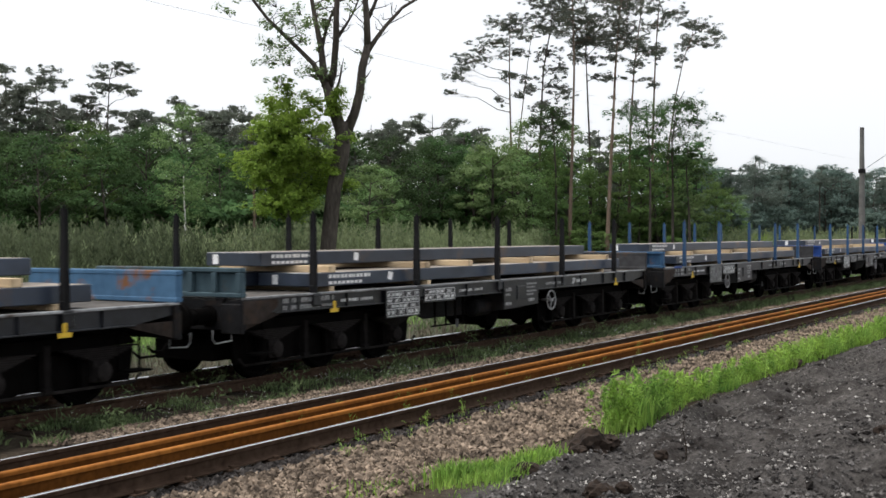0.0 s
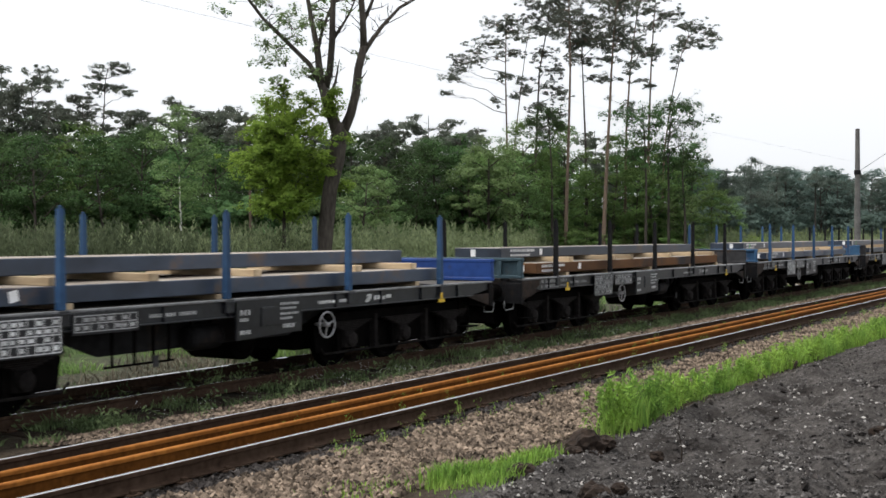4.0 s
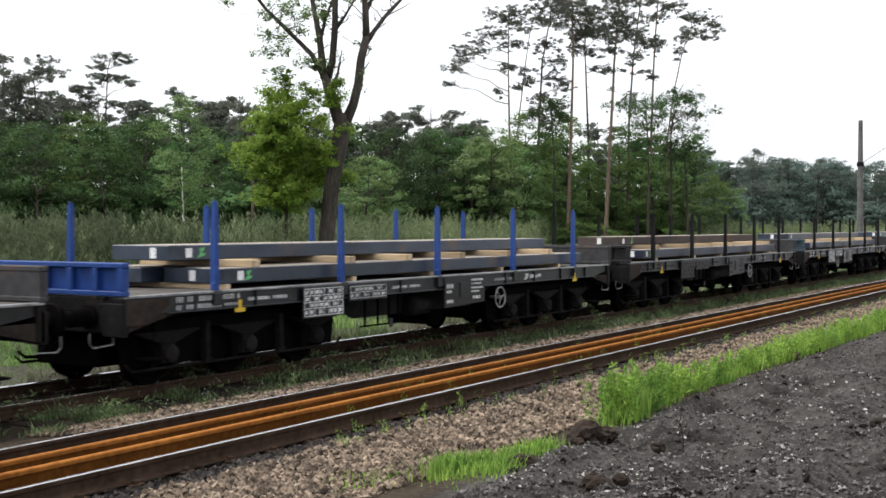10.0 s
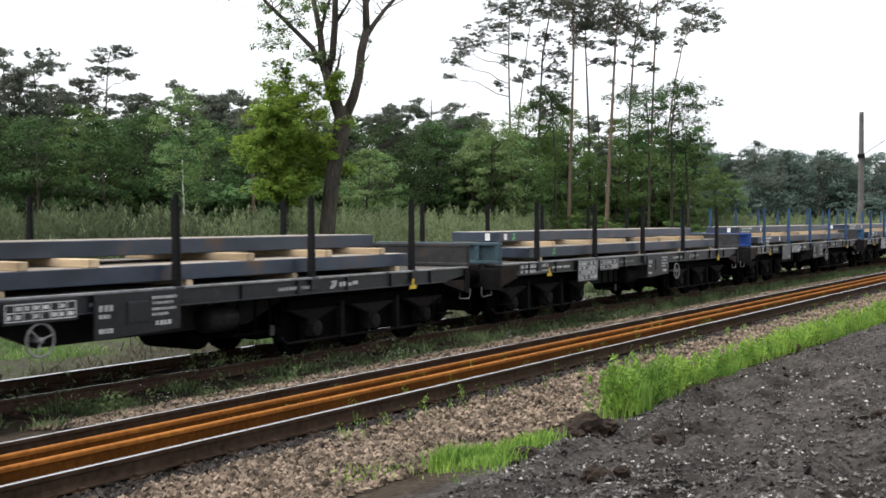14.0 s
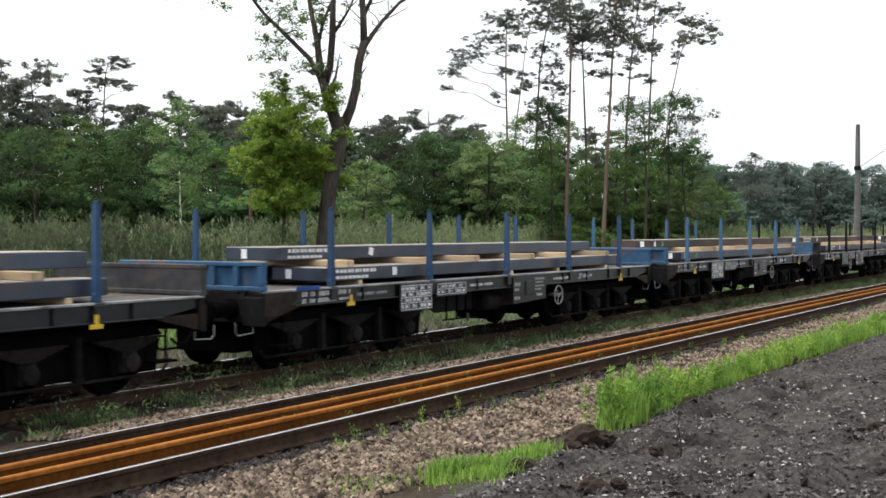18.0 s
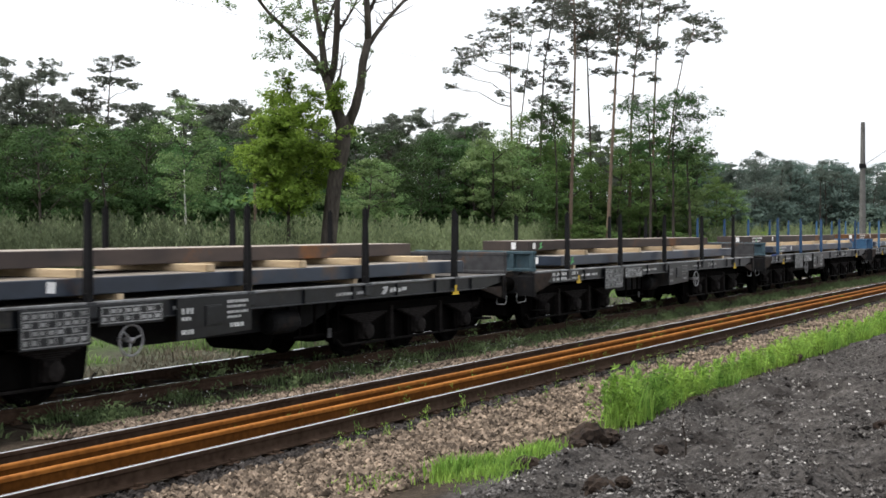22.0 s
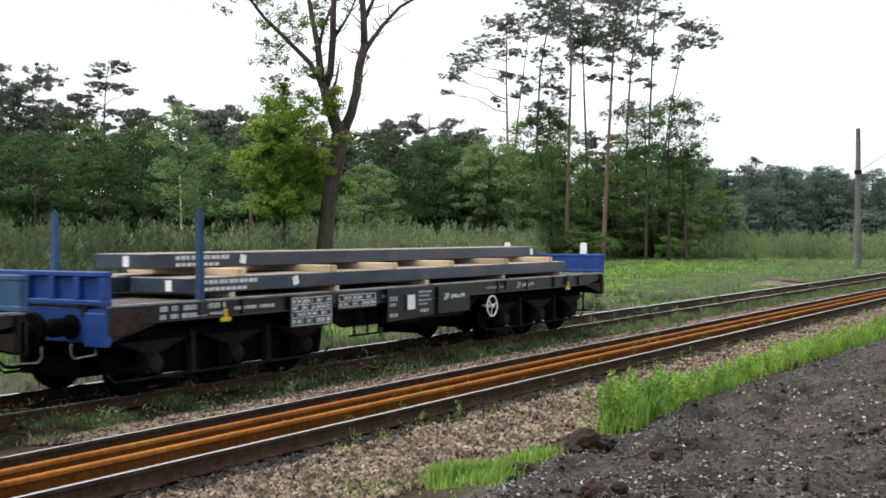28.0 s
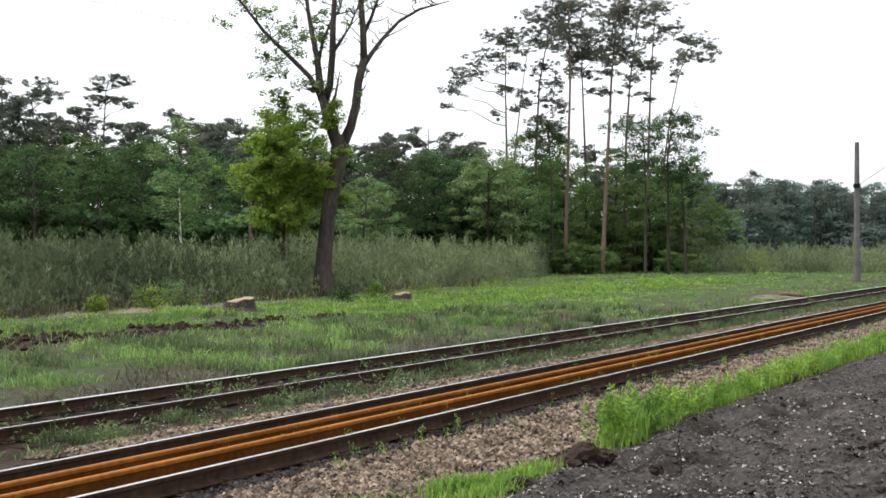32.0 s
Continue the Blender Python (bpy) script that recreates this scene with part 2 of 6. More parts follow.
    "wire": shade("dark_wire", (0.03, 0.03, 0.03), (0.06, 0.06, 0.06), 0.6, 0.5, 10, 2, 0.0),
}


# ---- mesh tools ----
class Shape:
    """Gathers boxes, rods and plates into one mesh."""

    def __init__(self):
        self.v, self.f, self.m = [], [], []

    def add(self, v, f, mi=0):
        o = len(self.v)
        self.v += [tuple(p) for p in v]
        self.f += [tuple(i + o for i in q) for q in f]
        self.m += [mi] * len(f)
        return self

    def box(self, x0, x1, y0, y1, z0, z1, c=0.0, mi=0):
        """A box; c chamfers its four long upright edges and rims."""
        if c <= 0:
            v = [(x, y, z) for z in (z0, z1) for y in (y0, y1) for x in (x0, x1)]
            return self.add(v, [(0, 2, 3, 1), (4, 5, 7, 6), (0, 1, 5, 4), (2, 6, 7, 3), (0, 4, 6, 2), (1, 3, 7, 5)], mi)
        ring = [(x0 + c, y0), (x1 - c, y0), (x1, y0 + c), (x1, y1 - c), (x1 - c, y1), (x0 + c, y1), (x0, y1 - c), (x0, y0 + c)]
        cx, cy = (x0 + x1) / 2, (y0 + y1) / 2
        small = [(cx + (x - cx) * (1 - 2 * c / (x1 - x0)), cy + (y - cy) * (1 - 2 * c / (y1 - y0))) for x, y in ring]
        v = [(*p, z0) for p in small] + [(*p, z0 + c) for p in ring] + [(*p, z1 - c) for p in ring] + [(*p, z1) for p in small]
        f = [tuple(range(7, -1, -1)), tuple(range(24, 32))]
        for k in range(3):
            f += [(8 * k + i, 8 * k + (i + 1) % 8, 8 * k + 8 + (i + 1) % 8, 8 * k + 8 + i) for i in range(8)]
        return self.add(v, f, mi)

    def prism(self, outline, a0, a1, axis="y", mi=0):
        """A closed outline in the other two axes, pushed along axis."""
        n = len(outline)
        put = {"y": lambda p, a: (p[0], a, p[1]), "x": lambda p, a: (a, p[0], p[1]), "z": lambda p, a: (p[0], p[1], a)}[axis]
        v = [put(p, a0) for p in outline] + [put(p, a1) for p in outline]
        f = [tuple(range(n - 1, -1, -1)), tuple(range(n, 2 * n))] + [(i, (i + 1) % n, n + (i + 1) % n, n + i) for i in range(n)]
        return self.add(v, f, mi)

    def turned(self, profile, centre, axis="y", n=14, mi=0):
        """A turned body: (along, radius) pairs round an axis."""
        cx, cy, cz = centre
        v = []
        for a, r in profile:
            for k in range(n):
                c, s = r * math.cos(2 * math.pi * k / n), r * math.sin(2 * math.pi * k / n)
                v.append({"y": (cx + c, cy + a, cz + s), "x": (cx + a, cy + c, cz + s), "z": (cx + c, cy + s, cz + a)}[axis])
        f = [(j * n + i, j * n + (i + 1) % n, (j + 1) * n + (i + 1) % n, (j + 1) * n + i) for j in range(len(profile) - 1) for i in range(n)]
        f += [tuple(range(n - 1, -1, -1)), tuple((len(profile) - 1) * n + i for i in range(n))]
        return self.add(v, f, mi)

    def tube(self, path, radii, n=7, mi=0, closed=False):
        """A tapering tube along a line of points."""
        path = [Vector(p) for p in path]
        radii = radii if isinstance(radii, (list, tuple)) else [radii] * len(path)
        v, m = [], len(path)
        for i, p in enumerate(path):
            d = (path[(i + 1) % m] - path[i - 1]) if closed else path[min(i + 1, m - 1)] - path[max(i - 1, 0)]
            d.normalize()
            side = d.cross(Vector((0.31, 0.95, 0.05))).normalized()
            up = side.cross(d)
            for k in range(n):
                a = 2 * math.pi * k / n
                v.append(p + (side * math.cos(a) + up * math.sin(a)) * radii[i])
        f = [(j * n + i, j * n + (i + 1) % n, (j + 1) % m * n + (i + 1) % n, (j + 1) % m * n + i) for j in range(m if closed else m - 1) for i in range(n)]
        if not closed:
            f += [tuple(range(n - 1, -1, -1)), tuple((m - 1) * n + i for i in range(n))]
        return self.add(v, f, mi)

    def mesh(self, name, *mats, smooth=False):
        me = bpy.data.meshes.new(name)
        me.from_pydata(self.v, [], self.f)
        for a in mats:
            me.materials.append(a)
        me.polygons.foreach_set("material_index", self.m)
        if smooth:
            me.polygons.foreach_set("use_smooth", [True] * len(self.f))
        bm = bmesh.new()
        bm.from_mesh(me)
        bmesh.ops.recalc_face_normals(bm, faces=bm.faces)
        bm.to_mesh(me)
        bm.free()
        return me


def quads(name, v, mat, per=4, smooth=False):
    """A mesh of loose faces with `per` corners each, from an array of corners."""
    v = np.asarray(v, np.float32).reshape(-1, 3)
    n = len(v) // per
    me = bpy.data.meshes.new(name)
    me.vertices.add(len(v))
    me.vertices.foreach_set("co", v.ravel())
    me.loops.add(len(v))
    me.loops.foreach_set("vertex_index", np.arange(len(v), dtype=np.int32))
    me.polygons.add(n)
    me.polygons.foreach_set("loop_start", np.arange(0, len(v), per, dtype=np.int32))
    me.polygons.foreach_set("loop_total", np.full(n, per, np.int32))
    me.materials.append(mat)
    me.update()
    me.validate()
    return me


def indexed(name, v, f, mat, smooth=False):
    """A mesh from arrays of points and of faces of one size."""
    v, f = np.asarray(v, np.float32), np.asarray(f, np.int32)
    me = bpy.data.meshes.new(name)
    me.vertices.add(len(v))
    me.vertices.foreach_set("co", v.ravel())
    me.loops.add(f.size)
    me.loops.foreach_set("vertex_index", f.ravel())
    me.polygons.add(len(f))
    me.polygons.foreach_set("loop_start", np.arange(0, f.size, f.shape[1], dtype=np.int32))
    me.polygons.foreach_set("loop_total", np.full(len(f), f.shape[1], np.int32))
    me.polygons.foreach_set("use_smooth", np.full(len(f), smooth))
    me.materials.append(mat)
    me.update()
    me.validate()
    return me


def part(name, mesh, parent, label="", at=(0, 0, 0), kind=""):
    ob = new(name, mesh)
    ob.parent = parent
    ob.location = at
    return tagged(ob, label, kind=kind)


def thing(name, label, category, at=(0, 0, 0), group="", kind="", mesh=None):
    ob = new(name, mesh)
    ob.location = at
    return tagged(ob, label, category, group, kind)


def repaint(ob, mat):
    ob.material_slots[0].link = "OBJECT"
    ob.material_slots[0].material = mat


R = np.random.default_rng(7)


def unit(n):
    d = R.normal(size=(n, 3))
    return d / np.linalg.norm(d, axis=1, keepdims=True)


# ---- the ground ----
NEAR_TRACK, FAR_TRACK = 8.505, 13.0     # centre lines, metres from the camera
FAR_Z = -0.145                          # rail tops of the far track; those of the near track are at 0
YS = [-3000, -40, 0, 2.5, 4.4, 5.3, 5.75, 6.2, 7.0, 7.3, 9.7, 10.1, 10.9, 11.4, 11.9, 14.1, 14.9, 16.0, 24, 34, 60, 3000]
ZS = [0.35, 0.35, 0.3, 0.1, -0.06, -0.14, -0.27, -0.29, -0.24, -0.215, -0.215, -0.225, -0.31, -0.38, -0.35, -0.35, -0.45, -0.52, -0.45, -0.42, -0.35, -0.35]


def lie(x, y):
    """The height of the ground, without its small bumps."""
    x, y = np.asarray(x, float), np.asarray(y, float)
    far = np.clip((np.hypot(x, y) - 50) / 60, 0, 1)
    return np.interp(y, YS, ZS) + 0.36 * far * far * (3 - 2 * far) * (y > 14.5) * np.clip((y - 14.5) / 3, 0, 1)


def waves(x, y, size, seed):
    """Smooth bumps between -1 and 1, out of a few sines."""
    g = np.random.default_rng(seed)
    s = 0
    for _ in range(9):
        a, k = g.uniform(0, 2 * math.pi), g.uniform(0.5, 1.6) / size
        s = s + np.sin((x * np.cos(a) + y * np.sin(a)) * k * 2 * math.pi + g.uniform(0, 6.3))
    return s / 4.5


def edge_of_cinders(x):
    """How far from the camera the bare cinders give way to grass."""
    return np.interp(x, [8, 8.45, 10.7, 11.6, 13, 15.3, 17.6, 20, 23, 26, 40, 80], [4.75, 4.78, 5.08, 4.96, 5.02, 5.15, 5.2, 5.14, 5.05, 4.9, 5.1, 5.3]) + 0.07 * waves(x, 0 * x, 1.6, 4)


def bumps(x, y):
    cinders = np.clip((edge_of_cinders(x) - y) / 0.25, 0, 1) * (np.hypot(x, y) < 60)
    far = np.clip((y - 14.6) / 1.5, 0, 1)
    mid = np.clip((y - 9.9) / 0.5, 0, 1) * np.clip((11.9 - y) / 0.5, 0, 1)
    near = waves(x, y, 1.6, 5) * 0.13 + np.abs(waves(x, y, 0.7, 6)) * 0.09 + waves(x, y, 0.3, 7) * 0.035 - 0.07
    for hx, hy, r, deep in ((8.75, 3.8, 0.3, 0.07), (10.6, 4.15, 0.45, 0.08), (12.2, 2.4, 0.4, 0.08), (14.5, 3.6, 0.6, 0.08), (11.4, 5.0, 0.3, 0.06)):
        near = near - deep * np.exp(-((x - hx) ** 2 + ((y - hy) * 1.6) ** 2) / (r * r))
    return cinders * near + far * (0.07 * waves(x, y, 3.5, 8) + 0.03 * waves(x, y, 0.9, 9)) + mid * 0.02 * waves(x, y, 0.6, 10)


def spaced(*legs):
    out = [legs[0][0]]
    for a, b, step in legs:
        out += list(np.arange(a + step, b + step / 2, step))
    return np.array(out)


gx = np.concatenate([[-3000, -800, -200, -80, -40, -20, -8], spaced((0, 34, 0.16), (34, 60, 0.4), (60, 130, 1.2)), [145, 165, 200, 260, 400, 800, 3000]])
gy = np.concatenate([[-3000, -500, -80, -20, -6], spaced((-2, 1.5, 0.5), (1.5, 6.4, 0.085), (6.4, 16, 0.2), (16, 45, 0.5), (45, 80, 2.5)), [95, 120, 160, 300, 900, 3000]])
X, Y = np.meshgrid(gx, gy)
Z = lie(X, Y) + bumps(X, Y)
nx, ny = len(gx), len(gy)
ids = np.arange(nx * ny).reshape(ny, nx)
faces = np.stack([ids[:-1, :-1], ids[:-1, 1:], ids[1:, 1:], ids[1:, :-1]], -1).reshape(-1, 4)


def ground_material():
    m = bpy.data.materials.new("ground_soils")
    m.use_nodes = True
    n, l = m.node_tree.nodes, m.node_tree.links
    b = n["Principled BSDF"]
    b.inputs["Roughness"].default_value, b.inputs["Specular IOR Level"].default_value = 0.95, 0.05
    pos = n.new("ShaderNodeNewGeometry")
    sep = n.new("ShaderNodeSeparateXYZ")
    l.new(pos.outputs["Position"], sep.inputs[0])

    def tex(scale, detail=6.0, rough=0.6):
        t = n.new("ShaderNodeTexNoise")
        t.inputs["Scale"].default_value, t.inputs["Detail"].default_value, t.inputs["Roughness"].default_value = scale, detail, rough
        l.new(pos.outputs["Position"], t.inputs["Vector"])
        return t.outputs["Fac"]

    def tones(fac, a, c, p0=0.35, p1=0.65):
        r = n.new("ShaderNodeValToRGB")
        r.color_ramp.elements[0].position, r.color_ramp.elements[1].position = p0, p1
        r.color_ramp.elements[0].color, r.color_ramp.elements[1].color = (*a, 1), (*c, 1)
        l.new(fac, r.inputs[0])
        return r.outputs[0]

    def blend(fac, a, c):
        x = n.new("ShaderNodeMix")
        x.data_type = "RGBA"
        l.new(fac, x.inputs["Factor"])
        l.new(a, x.inputs["A"])
        l.new(c, x.inputs["B"])
        return x.outputs["Result"]

    def past(y, width, ragged):
        """0 nearer than y, 1 beyond, with a ragged seam."""
        a = n.new("ShaderNodeMath")
        a.operation = "MULTIPLY_ADD"
        l.new(tex(1.1), a.inputs[0])
        a.inputs[1].default_value = ragged
        l.new(sep.outputs["Y"], a.inputs[2])
        r = n.new("ShaderNodeMapRange")
        r.inputs["From Min"].default_value, r.inputs["From Max"].default_value = y + ragged / 2 - width, y + ragged / 2 + width
        l.new(a.outputs[0], r.inputs["Value"])
        return r.outputs[0]

    def band(y, half, x_end, ragged):
        """1 on a ragged strip along the line, out to x_end."""
        a = n.new("ShaderNodeMath")
        a.operation = "MULTIPLY_ADD"
        l.new(tex(0.35), a.inputs[0])
        a.inputs[1].default_value = ragged
        l.new(sep.outputs["Y"], a.inputs[2])
        d = n.new("ShaderNodeMath")
        d.operation = "SUBTRACT"
        l.new(a.outputs[0], d.inputs[0])
        d.inputs[1].default_value = y + ragged / 2
        e = n.new("ShaderNodeMath")
        e.operation = "ABSOLUTE"
        l.new(d.outputs[0], e.inputs[0])
        r = n.new("ShaderNodeMapRange")
        r.inputs["From Min"].default_value, r.inputs["From Max"].default_value, r.inputs["To Min"].default_value, r.inputs["To Max"].default_value = half * 0.7, half * 1.2, 1, 0
        l.new(e.outputs[0], r.inputs["Value"])
        g = n.new("ShaderNodeMapRange")
        g.inputs["From Min"].default_value, g.inputs["From Max"].default_value, g.inputs["To Min"].default_value, g.inputs["To Max"].default_value = x_end - 5, x_end + 5, 1, 0
        l.new(sep.outputs["X"], g.inputs["Value"])
        q = n.new("ShaderNodeMath")
        q.operation = "MULTIPLY"
        l.new(r.outputs[0], q.inputs[0])
        l.new(g.outputs[0], q.inputs[1])
        return q.outputs[0]

    cinder = tones(tex(16.0, 12, 0.85), (0.006, 0.0055, 0.0052), (0.143, 0.132, 0.126), 0.38, 0.66)
    cinder = blend(tones(tex(1.3, 10, 0.75), (0, 0, 0), (1, 1, 1), 0.46, 0.64), cinder, tones(tex(14.0, 10, 0.8), (0.036, 0.033, 0.031), (0.22, 0.203, 0.192), 0.38, 0.68))
    cinder = blend(tones(tex(1.0, 9, 0.7), (0, 0, 0), (1, 1, 1), 0.52, 0.62), cinder, tones(tex(20.0, 10, 0.8), (0.006, 0.0052, 0.005), (0.06, 0.053, 0.049)))
    ballast = tones(tex(14.0, 8, 0.8), (0.02, 0.016, 0.0125), (0.12, 0.095, 0.072))
    between = tones(tex(5.0, 8, 0.7), (0.014, 0.012, 0.0095), (0.075, 0.062, 0.046))
    soil = tones(tex(3.5, 10, 0.8), (0.022, 0.038, 0.016), (0.12, 0.175, 0.062), 0.34, 0.68)
    bare = tones(tex(6.0, 10, 0.75), (0.012, 0.009, 0.0075), (0.09, 0.07, 0.056))
    litter = tones(tex(9.0, 10, 0.8), (0.022, 0.024, 0.017), (0.12, 0.12, 0.088))
    sand = tones(tex(5.0, 10, 0.75), (0.12, 0.1, 0.08), (0.3, 0.26, 0.21))
    field = blend(tones(tex(0.6, 10, 0.8), (0, 0, 0), (1, 1, 1), 0.5, 0.6), soil, litter)
    field = blend(band(26.0, 1.7, 31, 1.2), field, bare)
    field = blend(band(35.3, 1.2, 40, 1.5), field, sand)
    c = blend(past(5.15, 0.12, 0.4), cinder, ballast)
    c = blend(past(10.95, 0.2, 0.6), c, between)
    # brown bed of the far track, darkened to hold the train's shade
    c = blend(past(11.95, 0.15, 0.3), c, tones(tex(7.0, 8, 0.75), (0.007, 0.0058, 0.005), (0.04, 0.033, 0.027)))
    c = blend(past(14.6, 0.3, 0.6), c, blend(tones(tex(0.9, 8, 0.7), (0, 0, 0), (1, 1, 1), 0.52, 0.62), litter, soil))
    c = blend(past(19.0, 0.8, 2.0), c, field)
    l.new(c, b.inputs["Base Color"])
    bp = n.new("ShaderNodeBump")
    bp.inputs["Strength"].default_value, bp.inputs["Distance"].default_value = 1.0, 0.05
    l.new(tex(22.0, 10, 0.75), bp.inputs["Height"])
    l.new(bp.outputs[0], b.inputs["Normal"])
    return m


ground = tagged(new("ground", indexed("ground", np.stack([X, Y, Z], -1).reshape(-1, 3), faces, ground_material(), True)), "dark cinders, brown ballast bed and rough green meadow", "ground", kind="structure")

# ---- the two tracks ----
RAIL = [(-0.075, -0.172), (0.075, -0.172), (0.075, -0.16), (0.02, -0.145), (0.009, -0.13), (0.009, -0.055), (0.034, -0.042), (0.036, -0.011), (0.028, -0.0035), (0.012, -0.0006), (-0.012, -0.0006), (-0.028, -0.0035), (-0.036, -0.011), (-0.034, -0.042), (-0.009, -0.055), (-0.009, -0.13), (-0.02, -0.145), (-0.075, -0.16)]

TILTED = RAIL[:8] + [(0.026, -0.002), (0.012, 0.0), (-0.002, 0.0), (-0.034, -0.0095), (-0.036, -0.013)] + RAIL[13:]


def rail_mesh(name, x0, x1, top, side, polished=(7, 8, 9, 10, 11), profile=RAIL):
    s = Shape().prism(profile, x0, x1, "x", 1)
    for i in polished:
        s.m[2 + i] = 0
    return s.mesh(name, top, side)


rail_shape = rail_mesh("rail", -120, 900, M["steel"], M["rail"], (8, 9, 10))
tilted_shape = rail_mesh("rail", -120, 900, M["steel"], M["rail"], (8, 9, 10, 11), TILTED)     # head slope exaggerated so that the sky's reflection reaches the camera
sleeper_shape = Shape().box(-0.125, 0.125, -1.28, 1.28, -0.16, 0.0, 0.02).mesh("sleeper", M["sleeper"])
clip_shape = Shape().box(-0.08, 0.08, -0.14, 0.14, 0.0, 0.022, 0.006).box(-0.03, 0.03, -0.12, -0.07, 0.02, 0.055, 0.006).box(-0.03, 0.03, 0.07, 0.12, 0.02, 0.055, 0.006).mesh("rail_fastening", M["rail"])


def track(name, label, yc, z, x0, x1):
    t = thing(name, label, "railway track", (0, yc, z), kind="structure")
    for side in (-1, 1):
        part("rail", tilted_shape if side > 0 and yc > 10 else rail_shape, t, "rail with a polished head", (0, side * 0.7525, 0))
    for k in range(int((x1 - x0) / 0.62)):
        x = x0 + 0.62 * k
        sl = part("sleeper", sleeper_shape, t, "", (x + R.uniform(-0.02, 0.02), R.uniform(-0.03, 0.03), -0.194))
        if x < 34:
            for side in (-1, 1):
                part("rail_fastening", clip_shape, sl, "", (0, side * 0.7525, 0))
    return t


near_track = track("near_track", "railway track with shiny rail heads on brown ballast", NEAR_TRACK, 0.0, 3.0, 80.0)
far_track = track("far_track", "older railway track among weeds", FAR_TRACK, FAR_Z, 4.0, 80.0)
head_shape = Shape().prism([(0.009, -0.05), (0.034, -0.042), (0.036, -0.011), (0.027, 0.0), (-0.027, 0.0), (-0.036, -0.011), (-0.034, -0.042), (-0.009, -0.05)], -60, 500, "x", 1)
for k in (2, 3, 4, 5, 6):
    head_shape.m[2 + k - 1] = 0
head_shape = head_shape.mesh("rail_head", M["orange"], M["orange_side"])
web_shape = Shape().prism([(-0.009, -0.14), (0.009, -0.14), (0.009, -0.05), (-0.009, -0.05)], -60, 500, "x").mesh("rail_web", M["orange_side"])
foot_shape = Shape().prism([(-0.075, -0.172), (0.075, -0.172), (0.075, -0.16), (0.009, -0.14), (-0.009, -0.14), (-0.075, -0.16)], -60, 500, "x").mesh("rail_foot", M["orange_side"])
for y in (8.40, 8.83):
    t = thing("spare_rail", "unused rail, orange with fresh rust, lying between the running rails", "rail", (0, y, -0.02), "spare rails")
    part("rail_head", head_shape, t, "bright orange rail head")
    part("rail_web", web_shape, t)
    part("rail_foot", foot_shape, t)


# ---- the train: flat wagons with six axles, loaded with steel slabs ----
PITCH, DECK = 16.94, 1.30
BX, AX = 5.05, 1.67          # bogie centre, axle spacing


def wagon_meshes():
    W = {}
    W["deck"] = Shape().box(-7.82, 7.82, -1.40, 1.40, DECK - 0.055, DECK, 0.01).mesh("deck", M["deck"])
    out = [(-7.84, 1.29), (-7.84, 1.10), (-7.05, 1.05), (7.05, 1.05), (7.84, 1.16), (7.84, 1.29)]
    for name, y in (("side_sill", -1.5), ("side_sill_far", 1.5)):
        d = 1 if y < 0 else -1
        s = Shape().prism(out, min(y + d * 0.05, y + d * 0.075), max(y + d * 0.05, y + d * 0.075))
        W[name + "_rim"] = Shape().box(-7.84, 7.84, min(y, y + d * 0.1), max(y, y + d * 0.1), DECK - 0.022, DECK + 0.012, 0.006).mesh("deck_rim", M["rim"])
        s.box(-7.05, 7.05, min(y, y + d * 0.07), max(y, y + d * 0.07), 1.04, 1.058, 0.004)
        for k in range(11):
            x = -6.5 + k * 1.3
            s.box(x - 0.012, x + 0.012, min(y + d * 0.012, y + d * 0.06), max(y + d * 0.012, y + d * 0.06), 1.058, DECK - 0.012)
        W[name] = s.mesh("side_sill", M["sill"])
    W["pocket"] = Shape().box(-0.09, 0.09, -0.02, 0.08, -0.2, 0.012, 0.012).box(-0.11, 0.11, -0.03, 0.0, -0.05, -0.02, 0.005).mesh("stake_pocket", M["sill"])
    s = Shape().box(-0.055, 0.055, -0.05, 0.05, 0.0, 0.12, 0.012)
    s.add([(-0.046, -0.05, 0.11), (0.046, -0.05, 0.11), (0.046, 0.05, 0.11), (-0.046, 0.05, 0.11), (-0.034, -0.036, 1.26), (0.034, -0.036, 1.26), (0.034, 0.036, 1.26), (-0.034, 0.036, 1.26)], [(0, 1, 5, 4), (1, 2, 6, 5), (2, 3, 7, 6), (3, 0, 4, 7), (4, 5, 6, 7)])
    s.box(-0.02, 0.02, -0.02, 0.02, 1.255, 1.3, 0.008)
    W["stake"] = s.mesh("stake", M["frame"])
    # folding end board: plate, frame and three stiffeners on the outer face (towards -x)
    s = Shape().box(-0.02, 0.02, -1.5, 1.5, 0.0, 0.44)
    s.box(-0.1, 0.03, -1.52, 1.52, 0.37, 0.44, 0.012).box(-0.1, 0.03, -1.52, 1.52, 0.0, 0.07, 0.012)
    for y in (-1.46, -0.98, -0.5, 0.0, 0.5, 0.98, 1.46):
        s.box(-0.1, -0.02, y - 0.05, y + 0.05, 0.07, 0.37, 0.01)
    W["end_board"] = s.mesh("end_board", M["blue"])
    W["hinge"] = Shape().turned([(-0.09, 0.035), (0.09, 0.035)], (0, 0, 0), "y", 8).box(-0.03, 0.03, -0.05, 0.05, -0.12, 0.02, 0.008).mesh("hinge", M["frame"])
    s = Shape().box(-0.06, 0.06, -1.5, 1.5, 0.82, 1.27, 0.015).box(-0.09, 0.02, -1.51, -1.12, 0.78, 1.22, 0.01).box(-0.09, 0.02, 1.2, 1.5, 0.8, 1.2, 0.01)
    W["headstock"] = s.mesh("headstock", M["frame"])
